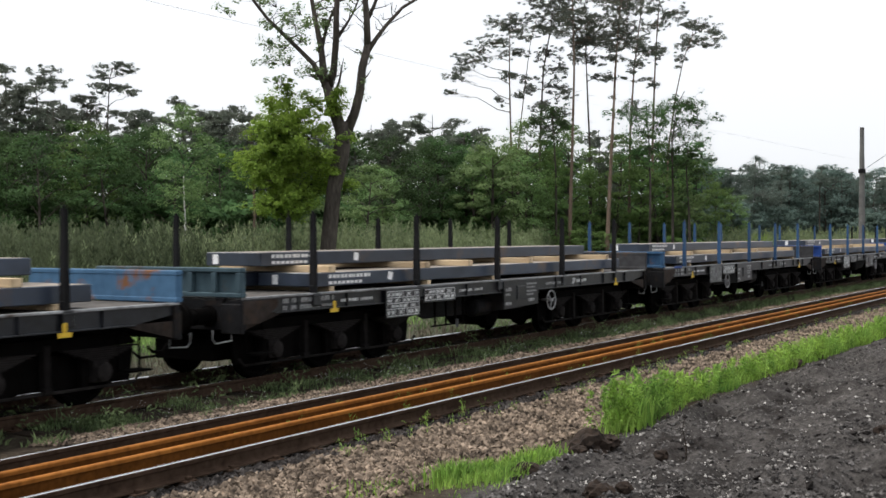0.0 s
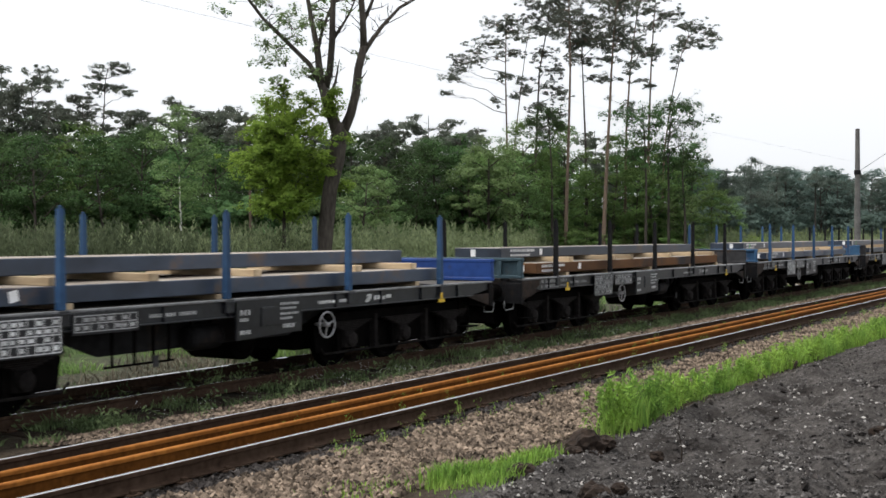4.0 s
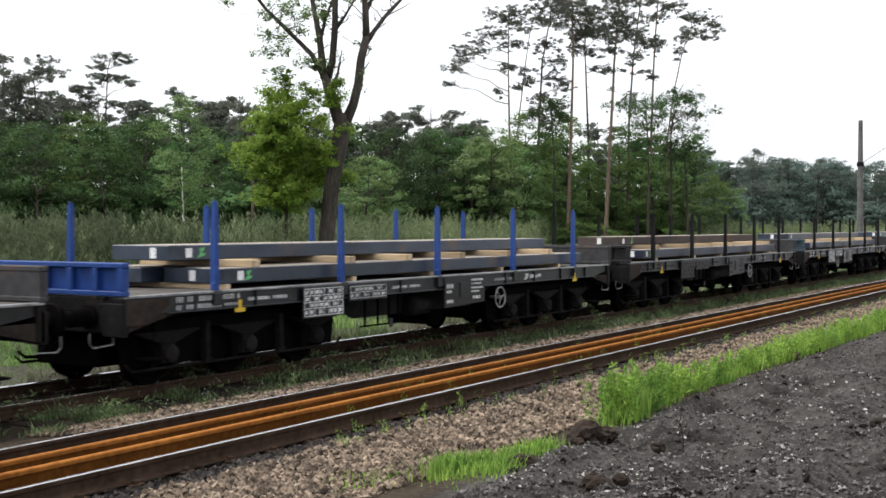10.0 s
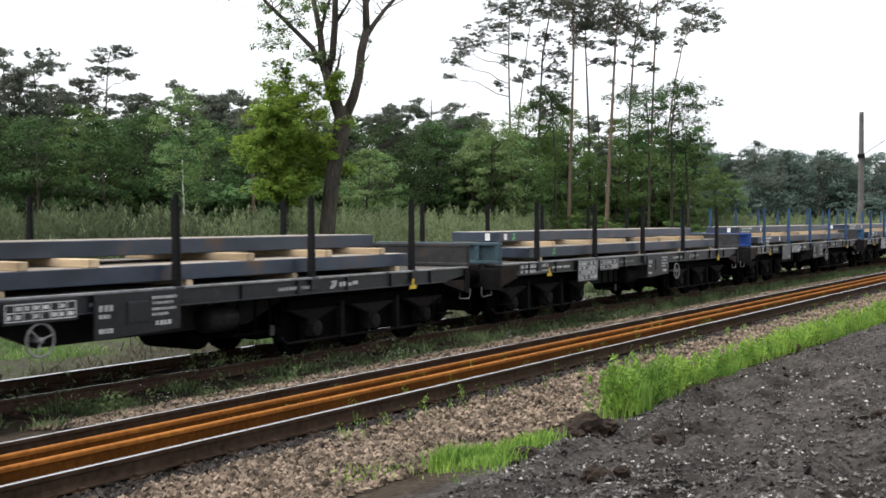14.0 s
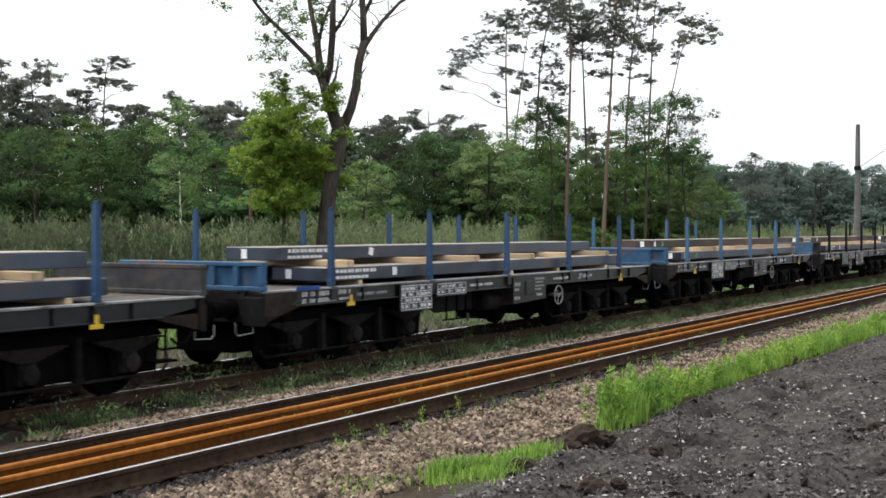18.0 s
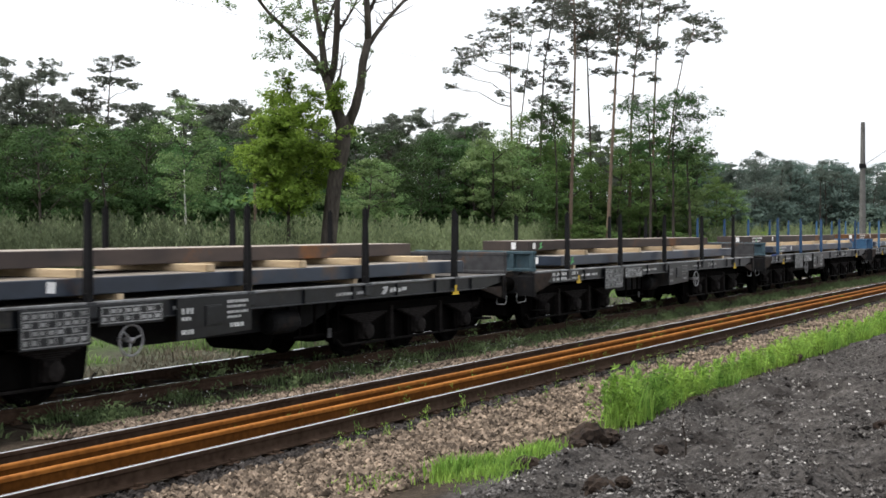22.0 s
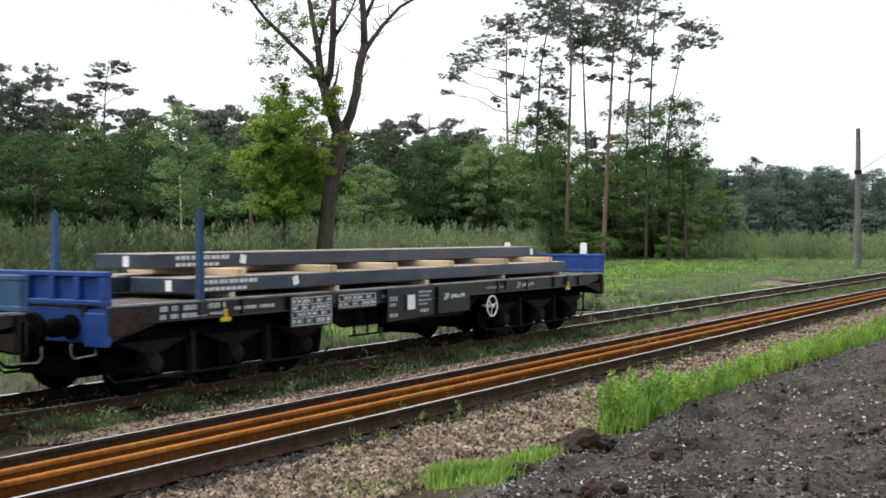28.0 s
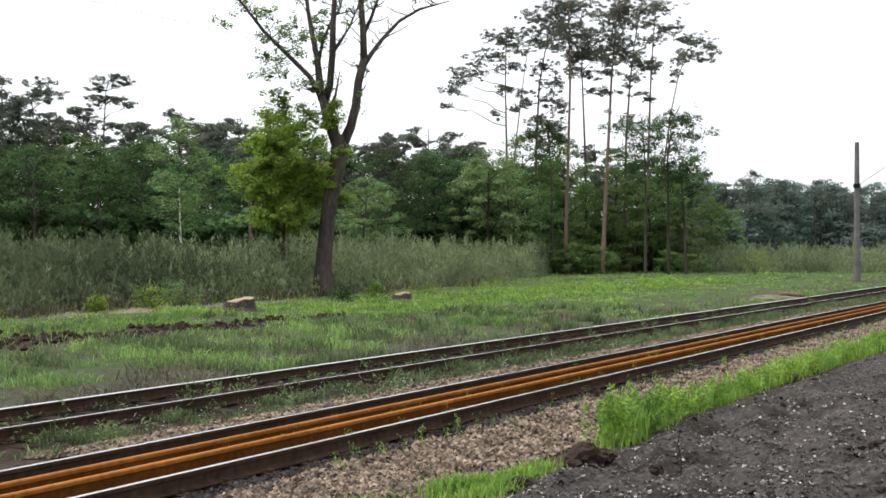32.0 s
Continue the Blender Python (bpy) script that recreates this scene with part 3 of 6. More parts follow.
    W["gusset"] = Shape().prism([(0.05, 0.82), (0.05, 1.06), (1.05, 1.06)], -1.47, -1.43).mesh("corner_gusset", M["brown"])
    W["corner"] = Shape().prism([(0.02, 0.92), (0.02, 1.26), (0.8, 1.26), (0.8, 1.16), (0.42, 0.92)], -1.516, -1.5).mesh("corner_plate", M["brown"])
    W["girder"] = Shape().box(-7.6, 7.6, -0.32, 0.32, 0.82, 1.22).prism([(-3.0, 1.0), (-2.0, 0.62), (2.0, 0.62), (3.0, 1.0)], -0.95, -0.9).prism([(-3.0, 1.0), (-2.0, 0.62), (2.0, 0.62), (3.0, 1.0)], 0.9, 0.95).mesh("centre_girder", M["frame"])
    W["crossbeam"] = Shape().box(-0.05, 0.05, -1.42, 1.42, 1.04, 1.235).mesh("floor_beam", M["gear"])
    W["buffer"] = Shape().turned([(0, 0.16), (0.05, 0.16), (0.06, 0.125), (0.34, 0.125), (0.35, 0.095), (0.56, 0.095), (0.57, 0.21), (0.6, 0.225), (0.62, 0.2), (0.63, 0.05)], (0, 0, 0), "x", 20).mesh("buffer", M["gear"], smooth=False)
    W["coupling"] = Shape().tube([(0.0, 0, 1.0), (0.3, 0, 1.0), (0.42, 0, 1.06), (0.46, 0, 1.0), (0.4, 0, 0.95)], 0.035, 6).tube([(0.35, -0.06, 1.0), (0.6, -0.06, 0.78), (0.68, 0, 0.74), (0.6, 0.06, 0.78), (0.35, 0.06, 1.0)], 0.02, 6).mesh("screw_coupling", M["gear"])
    W["hose"] = Shape().tube([(0.0, 0, 0.86), (0.16, 0, 0.84), (0.28, 0, 0.62), (0.42, 0, 0.5), (0.6, 0, 0.52), (0.7, 0, 0.6)], 0.025, 6).mesh("air_hose", M["gear"])
    W["handle"] = Shape().tube([(0.04, -1.3, 0.86), (0.04, -1.3, 0.68), (-0.3, -1.3, 0.66), (-0.36, -1.3, 0.72), (-0.36, -1.3, 0.86)], 0.011, 6).mesh("grab_handle", M["rim"])
    W["step"] = Shape().box(-0.2, 0.2, -1.42, -1.16, 0.42, 0.45, 0.006, 1).box(-0.2, -0.18, -1.2, -1.16, 0.42, 1.05).box(0.18, 0.2, -1.2, -1.16, 0.42, 1.05).mesh("foot_step", M["gear"])
    # lettered boards
    W["board_a"] = Shape().box(-0.54, 0.54, -0.012, 0.012, 0.0, 0.49, 0.004).mesh("data_board", M["sill"])
    W["board_b"] = Shape().box(-0.56, 0.56, -0.012, 0.012, 0.0, 0.28, 0.004).mesh("load_board", M["sill"])
    W["board_c"] = Shape().prism([(-0.76, 0.0), (0.76, 0.05), (0.76, 0.58), (-0.76, 0.58)], -0.015, 0.015).box(-0.22, 0.14, -0.03, -0.01, 0.17, 0.46, 0.004).box(-0.2, 0.12, -0.036, -0.029, 0.19, 0.44, 0.003).mesh("equipment_board", M["sill"])
    W["board_logo"] = Shape().box(-0.58, 0.58, -0.012, 0.012, 0.0, 0.5, 0.004).mesh("plain_board", M["sill"])

    def bars(rows):
        """Rows of unreadable lettering: x, z, length, height, count."""
        s = Shape()
        for x, z, ln, h, n in rows:
            w = ln / n
            for k in range(n):
                a = w * (0.62 + 0.3 * ((k * 7 + int(z * 100)) % 5) / 5)
                s.box(x + k * w, x + k * w + a * 0.85, -0.004, 0.0, z, z + h)
        return s.mesh("lettering", M["chalk"])

    def grid(x0, x1, zs, cols, fill):
        """A ruled table of unreadable figures: white lines, and small bars in its cells."""
        s, w = Shape(), (x1 - x0) / cols
        for z in zs:
            s.box(x0, x1, -0.004, 0.0, z - 0.006, z + 0.006)
        for c in range(cols + 1):
            s.box(x0 + c * w - 0.006, x0 + c * w + 0.006, -0.004, 0.0, zs[0], zs[-1])
        for r in range(len(zs) - 1):
            for c in range(cols):
                if (r * 5 + c * 3) % 7 < fill:
                    a = x0 + c * w + 0.18 * w
                    s.box(a, a + w * (0.4 + 0.1 * ((r + c) % 3)), -0.004, 0.0, zs[r] + 0.25 * (zs[r + 1] - zs[r]), zs[r] + 0.75 * (zs[r + 1] - zs[r]))
        return s.mesh("lettering", M["chalk"])

    W["let_a"] = grid(-0.5, 0.5, (0.03, 0.15, 0.25, 0.35, 0.46), 8, 5)
    W["let_b"] = grid(-0.52, 0.52, (0.04, 0.14, 0.24), 8, 5)
    W["let_c"] = bars([(0.24, 0.47, 0.46, 0.04, 8), (0.24, 0.4, 0.4, 0.035, 7), (0.24, 0.32, 0.46, 0.035, 8), (0.24, 0.25, 0.3, 0.035, 5), (0.3, 0.12, 0.3, 0.06, 4), (-0.68, 0.36, 0.26, 0.08, 3), (-0.68, 0.27, 0.2, 0.05, 3), (-0.68, 0.08, 0.24, 0.06, 4)])
    W["number"] = bars([(0, 0.115, 0.16, 0.075, 3), (0.22, 0.115, 0.16, 0.075, 3), (0.45, 0.115, 0.4, 0.075, 8), (0.92, 0.115, 0.28, 0.075, 6), (1.25, 0.115, 0.07, 0.075, 1), (0, 0.01, 0.12, 0.065, 3), (0.2, 0.01, 0.16, 0.065, 4), (0.42, 0.01, 0.5, 0.065, 12), (0.98, 0.02, 0.36, 0.04, 10)])
    W["strip"] = bars([(0, 0.0, 0.5, 0.05, 12), (0.56, 0.0, 0.34, 0.05, 8)])
    W["logo"] = Shape().prism([(0, 0.0), (0.1, 0.0), (0.19, 0.07), (0.19, 0.13), (0.06, 0.13), (0.02, 0.1), (0.1, 0.09), (0.02, 0.05)], -0.004, 0.0).box(0.26, 0.33, -0.004, 0, 0.02, 0.1).box(0.36, 0.48, -0.004, 0, 0.03, 0.1).box(0.51, 0.6, -0.004, 0, 0.02, 0.08).box(0.62, 0.78, -0.004, 0, 0.04, 0.1).mesh("emblem", M["chalk"])
    W["arrow"] = Shape().prism([(-0.035, 0.12), (-0.035, 0.0), (-0.11, 0.0), (-0.11, -0.06), (0.11, -0.06), (0.11, 0.0), (0.035, 0.0), (0.035, 0.12)], -0.008, 0.0).mesh("jacking_mark", M["yellow"])
    # brake wheel
    s = Shape().tube([(0.205 * math.cos(a), 0, 0.205 * math.sin(a)) for a in np.linspace(0, 2 * math.pi, 22, endpoint=False)], 0.017, 6, closed=True)
    for a in (0.3, 2.4, 4.5):
        s.tube([(0, 0, 0), (0.2 * math.cos(a), 0, 0.2 * math.sin(a))], 0.013, 5)
    s.turned([(-0.03, 0.04), (0.25, 0.025)], (0, 0, 0), "y", 8)
    W["brake_wheel"] = s.mesh("brake_wheel", M["iron"], smooth=True)
    W["tank"] = Shape().turned([(-0.36, 0.08), (-0.33, 0.16), (-0.28, 0.19), (0.28, 0.19), (0.33, 0.16), (0.36, 0.08)], (0, 0, 0), "x", 16).box(-0.22, -0.19, -0.03, 0.03, 0.17, 0.4).box(0.19, 0.22, -0.03, 0.03, 0.17, 0.4).mesh("air_tank", M["frame"])
    W["drum"] = Shape().turned([(-0.55, 0.2), (-0.5, 0.3), (0.5, 0.3), (0.55, 0.2)], (0, 0, 0), "y", 18).box(-0.3, 0.3, -0.5, 0.5, 0.0, 0.45).mesh("brake_cylinder", M["gear"])
    W["rod"] = Shape().box(-0.014, 0.014, -0.03, 0.0, -0.55, 0.0).mesh("hanger", M["gear"])
    W["rods"] = Shape().box(-0.65, 0.65, -0.03, -0.01, -0.57, -0.54).mesh("brake_rod", M["gear"])
    W["rod_plate"] = Shape().box(-0.05, 0.05, -0.01, 0.01, -0.08, 0.08, 0.004).mesh("changeover_plate", M["grey"])
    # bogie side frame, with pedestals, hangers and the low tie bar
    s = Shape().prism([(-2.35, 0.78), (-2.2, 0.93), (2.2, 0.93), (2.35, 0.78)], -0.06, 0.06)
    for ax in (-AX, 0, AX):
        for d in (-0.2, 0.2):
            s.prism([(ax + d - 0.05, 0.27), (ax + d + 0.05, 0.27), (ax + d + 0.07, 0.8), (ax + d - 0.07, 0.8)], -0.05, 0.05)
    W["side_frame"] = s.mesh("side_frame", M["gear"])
    W["post"] = Shape().box(-0.05, 0.05, -0.1, 0.02, 0.24, 0.86, 0.012).box(-0.07, 0.07, -0.11, -0.02, 0.24, 0.33, 0.01).mesh("guard_post", M["dust"])
    W["tie"] = Shape().tube([(-2.42, -0.06, 0.36), (-2.3, -0.06, 0.255), (2.3, -0.06, 0.255), (2.42, -0.06, 0.36)], 0.022, 6).mesh("tie_bar", M["dust"])
    s = Shape()
    for k in range(6):
        w = 0.62 - 0.085 * k
        s.box(-w, w, -0.05, 0.05, 0.78 - 0.028 * (k + 1), 0.78 - 0.028 * k - 0.004)
    W["spring"] = s.mesh("leaf_spring", M["dust"])
    W["axle_box"] = Shape().box(-0.13, 0.13, -0.1, 0.12, -0.14, 0.16, 0.02).turned([(-0.18, 0.08), (-0.16, 0.125), (-0.09, 0.135)], (0, 0, 0), "y", 12).mesh("axle_box", M["dust"])
    s = Shape().turned([(-1.0, 0.065), (1.0, 0.065)], (0, 0, 0), "y", 10)
    for d in (-1, 1):
        y = 0.7525 * d
        prof = [(y - 0.07 * d, 0.485), (y - 0.045 * d, 0.46), (y + 0.065 * d, 0.455), (y + 0.065 * d, 0.40), (y + 0.03 * d, 0.38), (y + 0.02 * d, 0.14), (y + 0.08 * d, 0.12), (y + 0.08 * d, 0.06)]
        s.turned(prof, (0, 0, 0), "y", 28)
        for k in range(4):
            a = k * math.pi / 2
            s.turned([(y + 0.022 * d, 0.05), (y + 0.036 * d, 0.04)], (0.27 * math.cos(a), 0, 0.27 * math.sin(a)), "y", 8)
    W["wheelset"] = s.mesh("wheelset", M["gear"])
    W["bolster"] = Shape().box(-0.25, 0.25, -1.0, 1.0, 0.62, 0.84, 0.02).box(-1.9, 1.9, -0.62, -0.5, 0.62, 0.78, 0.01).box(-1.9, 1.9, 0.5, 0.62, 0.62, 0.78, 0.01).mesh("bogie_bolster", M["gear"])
    # plain dark box and plate added to close the view through the bogie
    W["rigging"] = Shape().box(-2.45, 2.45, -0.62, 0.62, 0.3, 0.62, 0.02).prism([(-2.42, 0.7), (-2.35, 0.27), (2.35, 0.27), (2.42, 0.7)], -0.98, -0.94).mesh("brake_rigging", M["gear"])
    W["tail_card"] = Shape().prism([(-0.085, 0.0), (0.085, 0.0), (0.085, 0.23), (0.05, 0.27), (-0.05, 0.27), (-0.085, 0.23)], -0.01, 0.01, "x").box(-0.01, 0.01, -0.085, -0.06, -0.1, 0.0).box(-0.01, 0.01, 0.06, 0.085, -0.1, 0.0).mesh("tail_board", M["paper"])
    W["sheet"] = Shape().box(-0.16, 0.08, -0.042, -0.038, 0.19, 0.45).mesh("paper_sheet", M["paper"])
    W["flame"] = Shape().box(-0.3, 0.3, -0.003, 0.0, 0, 0.07).mesh("paint_patch", M["vivid"])
    return W


W = wagon_meshes()


def build_wagon():
    w = thing("flat_wagon", "dark grey six-axle flat wagon loaded with steel slabs", "flat wagon", (0, FAR_TRACK, FAR_Z), "wagons of the train")
    part("deck", W["deck"], w, "dark worn plank deck")
    part("side_sill", W["side_sill"], w)
    part("side_sill", W["side_sill_far"], w)
    part("deck_rim", W["side_sill_rim"], w, "pale steel edge of the deck")
    part("deck_rim", W["side_sill_far_rim"], w, "pale steel edge of the deck")
    part("centre_girder", W["girder"], w)
    for k in range(9):
        part("floor_beam", W["crossbeam"], w, "", (-6.4 + 1.6 * k, 0, 0))
    for d in (-1, 1):
        hs = part("headstock", W["headstock"], w, "", (d * 7.79, 0, 0))
        if d > 0:
            hs.rotation_euler[2] = math.pi
        for y in (-0.875, 0.875):
            bf = part("buffer", W["buffer"], hs, "round steel buffer", (-0.06, y, 1.03))
            bf.rotation_euler[2] = math.pi
        cp = part("screw_coupling", W["coupling"], hs, "", (-0.05, 0, 0))
        cp.rotation_euler[2] = math.pi
        ho = part("air_hose", W["hose"], hs, "", (-0.05, -0.3, 0))
        ho.rotation_euler[2] = math.pi
        gs = part("corner_gusset", W["gusset"], w, "", (d * 7.84, 0, 0))
        if d > 0:
            gs.scale[0] = -1
        if d < 0:
            part("corner_plate", W["corner"], w, "dusty grey-brown plate", (d * 7.84, 0, 0))
        gh = part("grab_handle", W["handle"], w, "bent steel grab handle", (d * 7.88, 0, 0))
        if d > 0:
            gh.scale[0] = -1
        eb = part("end_board", W["end_board"], w, "folding steel end board", (d * 7.78, 0, DECK + 0.012))
        if d > 0:
            eb.rotation_euler[2] = math.pi
        for y in (-1.1, 1.1):
            part("hinge", W["hinge"], eb, "", (-0.06, y, -0.02))
        part("foot_step", W["step"], w, "", (d * 7.2, 0, 0))
        part("bogie_bolster", W["bolster"], w, "", (d * BX, 0, 0))
        part("brake_rigging", W["rigging"], w, "", (d * BX, 0, 0))
        for side in (-1, 1):
            sf = part("bogie_side_frame", W["side_frame"], w, "", (d * BX, side * 1.06, 0))
            if side > 0:
                sf.rotation_euler[2] = math.pi
            part("tie_bar", W["tie"], sf)
            for hx in (-AX / 2, AX / 2):
                part("guard_post", W["post"], sf, "", (hx, 0, 0))
            for ax in (-AX, 0, AX):
                bx = part("axle_box", W["axle_box"], sf, "", (ax, -0.04, 0.46))
                part("leaf_spring", W["spring"], sf, "", (ax, -0.09, 0.0))
        for ax in (-AX, 0, AX):
            part("wheelset", W["wheelset"], w, "", (d * BX + ax, 0, 0.46))
    for k, x in enumerate((-6.05, -3.02, 0.0, 3.0, 5.92)):
        for side in (-1, 1):
            part("stake", W["stake"], w, "upright steel stake", (x - (0.12 if side > 0 else 0), side * 1.43, DECK + 0.01))
            pk = part("stake_pocket", W["pocket"], w, "", (x, side * 1.49, DECK))
            if side > 0:
                pk.rotation_euler[2] = math.pi
    a = part("data_board", W["board_a"], w, "board of white lettering", (-3.6, -1.51, 0.78))
    part("lettering", W["let_a"], a, "", (0, -0.012, 0), kind="stuff")
    b = part("load_board", W["board_b"], w, "board of white lettering", (-2.36, -1.51, 0.99))
    part("lettering", W["let_b"], b, "", (0, -0.012, 0), kind="stuff")
    c = part("equipment_board", W["board_c"], w, "dark board with a recessed hatch", (0.86, -1.515, 0.70))
    part("lettering", W["let_c"], c, "", (0, -0.015, 0), kind="stuff")
    for x in (-5.6, 5.85):
        part("jacking_mark", W["arrow"], w, "yellow jacking mark", (x, -1.505, 1.04))
    part("lettering", W["number"], w, "white lettering", (-6.85, -1.458, 1.065), kind="stuff")
    part("lettering", W["strip"], w, "white lettering", (-5.35, -1.452, 1.13), kind="stuff")
    part("lettering", W["strip"], w, "white lettering", (-1.55, -1.452, 1.13), kind="stuff")
    part("lettering", W["strip"], w, "white lettering", (2.15, -1.452, 1.13), kind="stuff")
    part("emblem", W["logo"], w, "white emblem", (3.45, -1.455, 1.1))
    part("brake_wheel", W["brake_wheel"], w, "spoked iron brake wheel", (2.32, -1.5, 0.79))
    part("air_tank", W["tank"], w, "", (-0.13, -1.05, 0.76))
    part("brake_cylinder", W["drum"], w, "", (1.42, 0.0, 0.55))
    rod = part("brake_rod", W["rods"], w, "", (-1.4, -1.1, 1.04))
    for x in (-0.5, -0.1, 0.25, 0.55):
        part("hanger", W["rod"], rod, "", (x, 0, 0))
    part("changeover_plate", W["rod_plate"], w, "small white plate", (-1.15, -1.16, 0.5))
    return w


# stakes, near end board, far end board, wheel by the middle, how rusty the slabs are
TRAIN = [
    ("black", "teal", "pale", 0, 0), ("black", "teal", "grey", 0, 0), ("blue", "blue", "grey", 1, 0), ("blue", "vivid", "vivid", 0, 0),
    ("black", "teal", "grey", 1, 2), ("blue", "blue", "blue", 1, 0), ("black", "grey", "grey", 0, 0), ("vivid", "vivid", "grey", 0, 0),
    ("black", "black", "grey", 0, 1), ("black", "teal", "grey", 1, 0), ("black", "teal", "grey", 0, 0), ("blue", "vivid", "grey", 0, 0),
    ("blue", "blue", "blue", 0, 0), ("pale", "pale", "pale", 0, 1), ("black", "black", "grey", 1, 1), ("black", "teal", "grey", 0, 1),
    ("blue", "teal", "blue", 1, 1), ("pale", "blue", "blue", 0, 3), ("blue", "vivid", "vivid", 0, 0)]
# the load of each wagon: where the upper and the lower slabs end, chalk, green marks, paint patch, white tag at the end
LOADS = [
    (6.2, 6.5, "c"), (6.18, 6.6, "c"), (6.0, 6.1, "cp"), (6.04, 6.15, "c"), (5.5, 5.7, "c"), (6.29, 6.3, "cg"), (6.33, 6.7, "g"), (6.36, 6.7, "g"),
    (6.13, 6.0, "g"), (6.05, 6.1, "g"), (6.3, 6.3, "g"), (6.6, 6.25, "cg"), (6.19, 6.46, "cgp"), (5.9, 6.35, "g"), (5.8, 6.5, "cg"), (6.22, 6.34, "g"),
    (6.2, 6.25, "cgp"), (6.3, 6.4, "c"), (6.34, 6.3, "cw")]
HUES = {"black": "black", "grey": "grey", "teal": "grey-blue", "blue": "blue", "vivid": "bright blue", "pale": "pale blue"}

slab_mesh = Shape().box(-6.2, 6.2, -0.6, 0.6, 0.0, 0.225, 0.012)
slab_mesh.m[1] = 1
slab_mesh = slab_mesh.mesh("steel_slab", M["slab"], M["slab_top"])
beam_mesh = Shape().box(-0.09, 0.09, -1.25, 1.25, 0.0, 0.11, 0.008).mesh("timber_bearer", M["timber"])
low_mesh = Shape().box(-0.06, 0.06, -1.28, 1.28, 0.0, 0.08, 0.006).mesh("timber_bearer", M["timber"])
short_mesh = Shape().box(-0.1, 0.1, -0.55, 0.55, 0.0, 0.09, 0.006).mesh("timber_bearer", M["timber"])
tag_mesh = Shape().box(-0.07, 0.07, -0.004, 0.0, -0.07, 0.07).mesh("paper_tag", M["paper"])
end_tag_mesh = Shape().box(-0.004, 0.0, -0.06, 0.06, -0.08, 0.08).mesh("paper_tag", M["paper"])
chalk_mesh = Shape()
for k in range(11):
    chalk_mesh.box(-0.6 + 0.11 * k, -0.6 + 0.11 * k + 0.07 + 0.02 * (k % 2), -0.004, 0.0, 0.02, 0.08)
    if k < 8:
        chalk_mesh.box(-0.6 + 0.12 * k, -0.6 + 0.12 * k + 0.09, -0.004, 0.0, -0.08, -0.03)
chalk_mesh = chalk_mesh.mesh("chalk_marks", M["stencil"])
spray_mesh = Shape().prism([(-0.1, -0.08), (0.02, -0.06), (0.1, -0.02), (0.0, 0.0), (0.08, 0.08), (-0.05, 0.06), (-0.02, -0.01)], -0.004, 0.0).mesh("spray_mark", M["green"])

ROLLING = []      # things that travel with the train: the object and its place behind the first wagon
first = build_wagon()
for k, (stakes, left, right, middle, rusty) in enumerate(TRAIN):
    i = k - 1
    wag = first if k == 0 else copy_thing(first, Matrix.Translation((0, FAR_TRACK, FAR_Z)))
    ROLLING.append((wag, i * PITCH, (0, 0, 0)))
    tagged(wag, f"six-axle flat wagon with {HUES[stakes]} stakes and {HUES[left]} end board")
    for o in list(wag.children):
        kind = o.name.split(".")[0]
        if kind == "stake":
            repaint(o, M[{"black": "frame", "blue": "stake_blue"}.get(stakes, stakes)])
        elif kind == "end_board":
            repaint(o, M[left if o.location.x < 0 else right])
        elif kind == "brake_wheel" and middle:
            o.location = (-2.33, -1.46, 0.775)
        elif kind == "equipment_board" and middle:
            o.location.x = -0.79
        elif kind == "air_tank" and middle:
            o.location.x = 1.2
        elif kind in ("brake_rod", "changeover_plate") and middle:
            o.location.x += 3.5
        elif kind == "headstock" and i == 17 and o.location.x < 0:
            repaint(o, M["vivid"])
    if i == 7:
        for o in wag.children_recursive:
            if o.name.startswith("lettering"):
                repaint(o, M["grey"])
    if i == 17:
        for o in [o for o in wag.children if o.name.startswith("stake") and o.location.x > -6 and not o.name.startswith("stake_pocket")]:
            bpy.data.objects.remove(o)
        lb = part("plain_board", W["board_logo"], wag, "dark board with a white emblem", (0.8, -1.515, 0.76))
        part("emblem", W["logo"], lb, "", (-0.4, -0.012, 0.24))
        for o in wag.children:
            if o.name.startswith("brake_wheel"):
                repaint(o, M["paper"])
            if o.name.startswith("equipment_board"):
                o.location.x = -0.72
        part("paper_sheet", W["sheet"], wag, "white sheet of paper on the hatch", (-0.72, -1.515, 0.70))
        part("tail_board", W["tail_card"], wag, "white tail board on the end board", (7.80, 1.1, DECK + 0.46))
        part("tail_board", W["tail_card"], wag, "white tail board on the end board", (7.80, -1.0, DECK + 0.46))
    g = np.random.default_rng(100 + k)

    def load(name, mesh, label, category, at, group, turn=0.0, mat=None):
        ob = thing(name, label, category, (0, 0, 0), group, mesh=mesh)
        if mat:
            repaint(ob, mat)
        ROLLING.append((ob, i * PITCH, (*at, turn)))
        return ob

    low_rust = rusty == 2
    high_rust = rusty in (1, 3)
    up_end, low_end, marks = LOADS[k]
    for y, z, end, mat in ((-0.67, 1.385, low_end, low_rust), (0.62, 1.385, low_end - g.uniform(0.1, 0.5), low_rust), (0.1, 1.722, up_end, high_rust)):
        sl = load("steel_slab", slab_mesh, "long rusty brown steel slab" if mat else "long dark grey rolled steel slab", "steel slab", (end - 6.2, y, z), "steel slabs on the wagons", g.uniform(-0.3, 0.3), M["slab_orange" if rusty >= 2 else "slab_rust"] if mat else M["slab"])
        if y != 0.62:
            part("paper_tag", end_tag_mesh, sl, "white paper tag", (-6.201, g.uniform(-0.4, 0.4), 0.11))
            if "c" in marks:
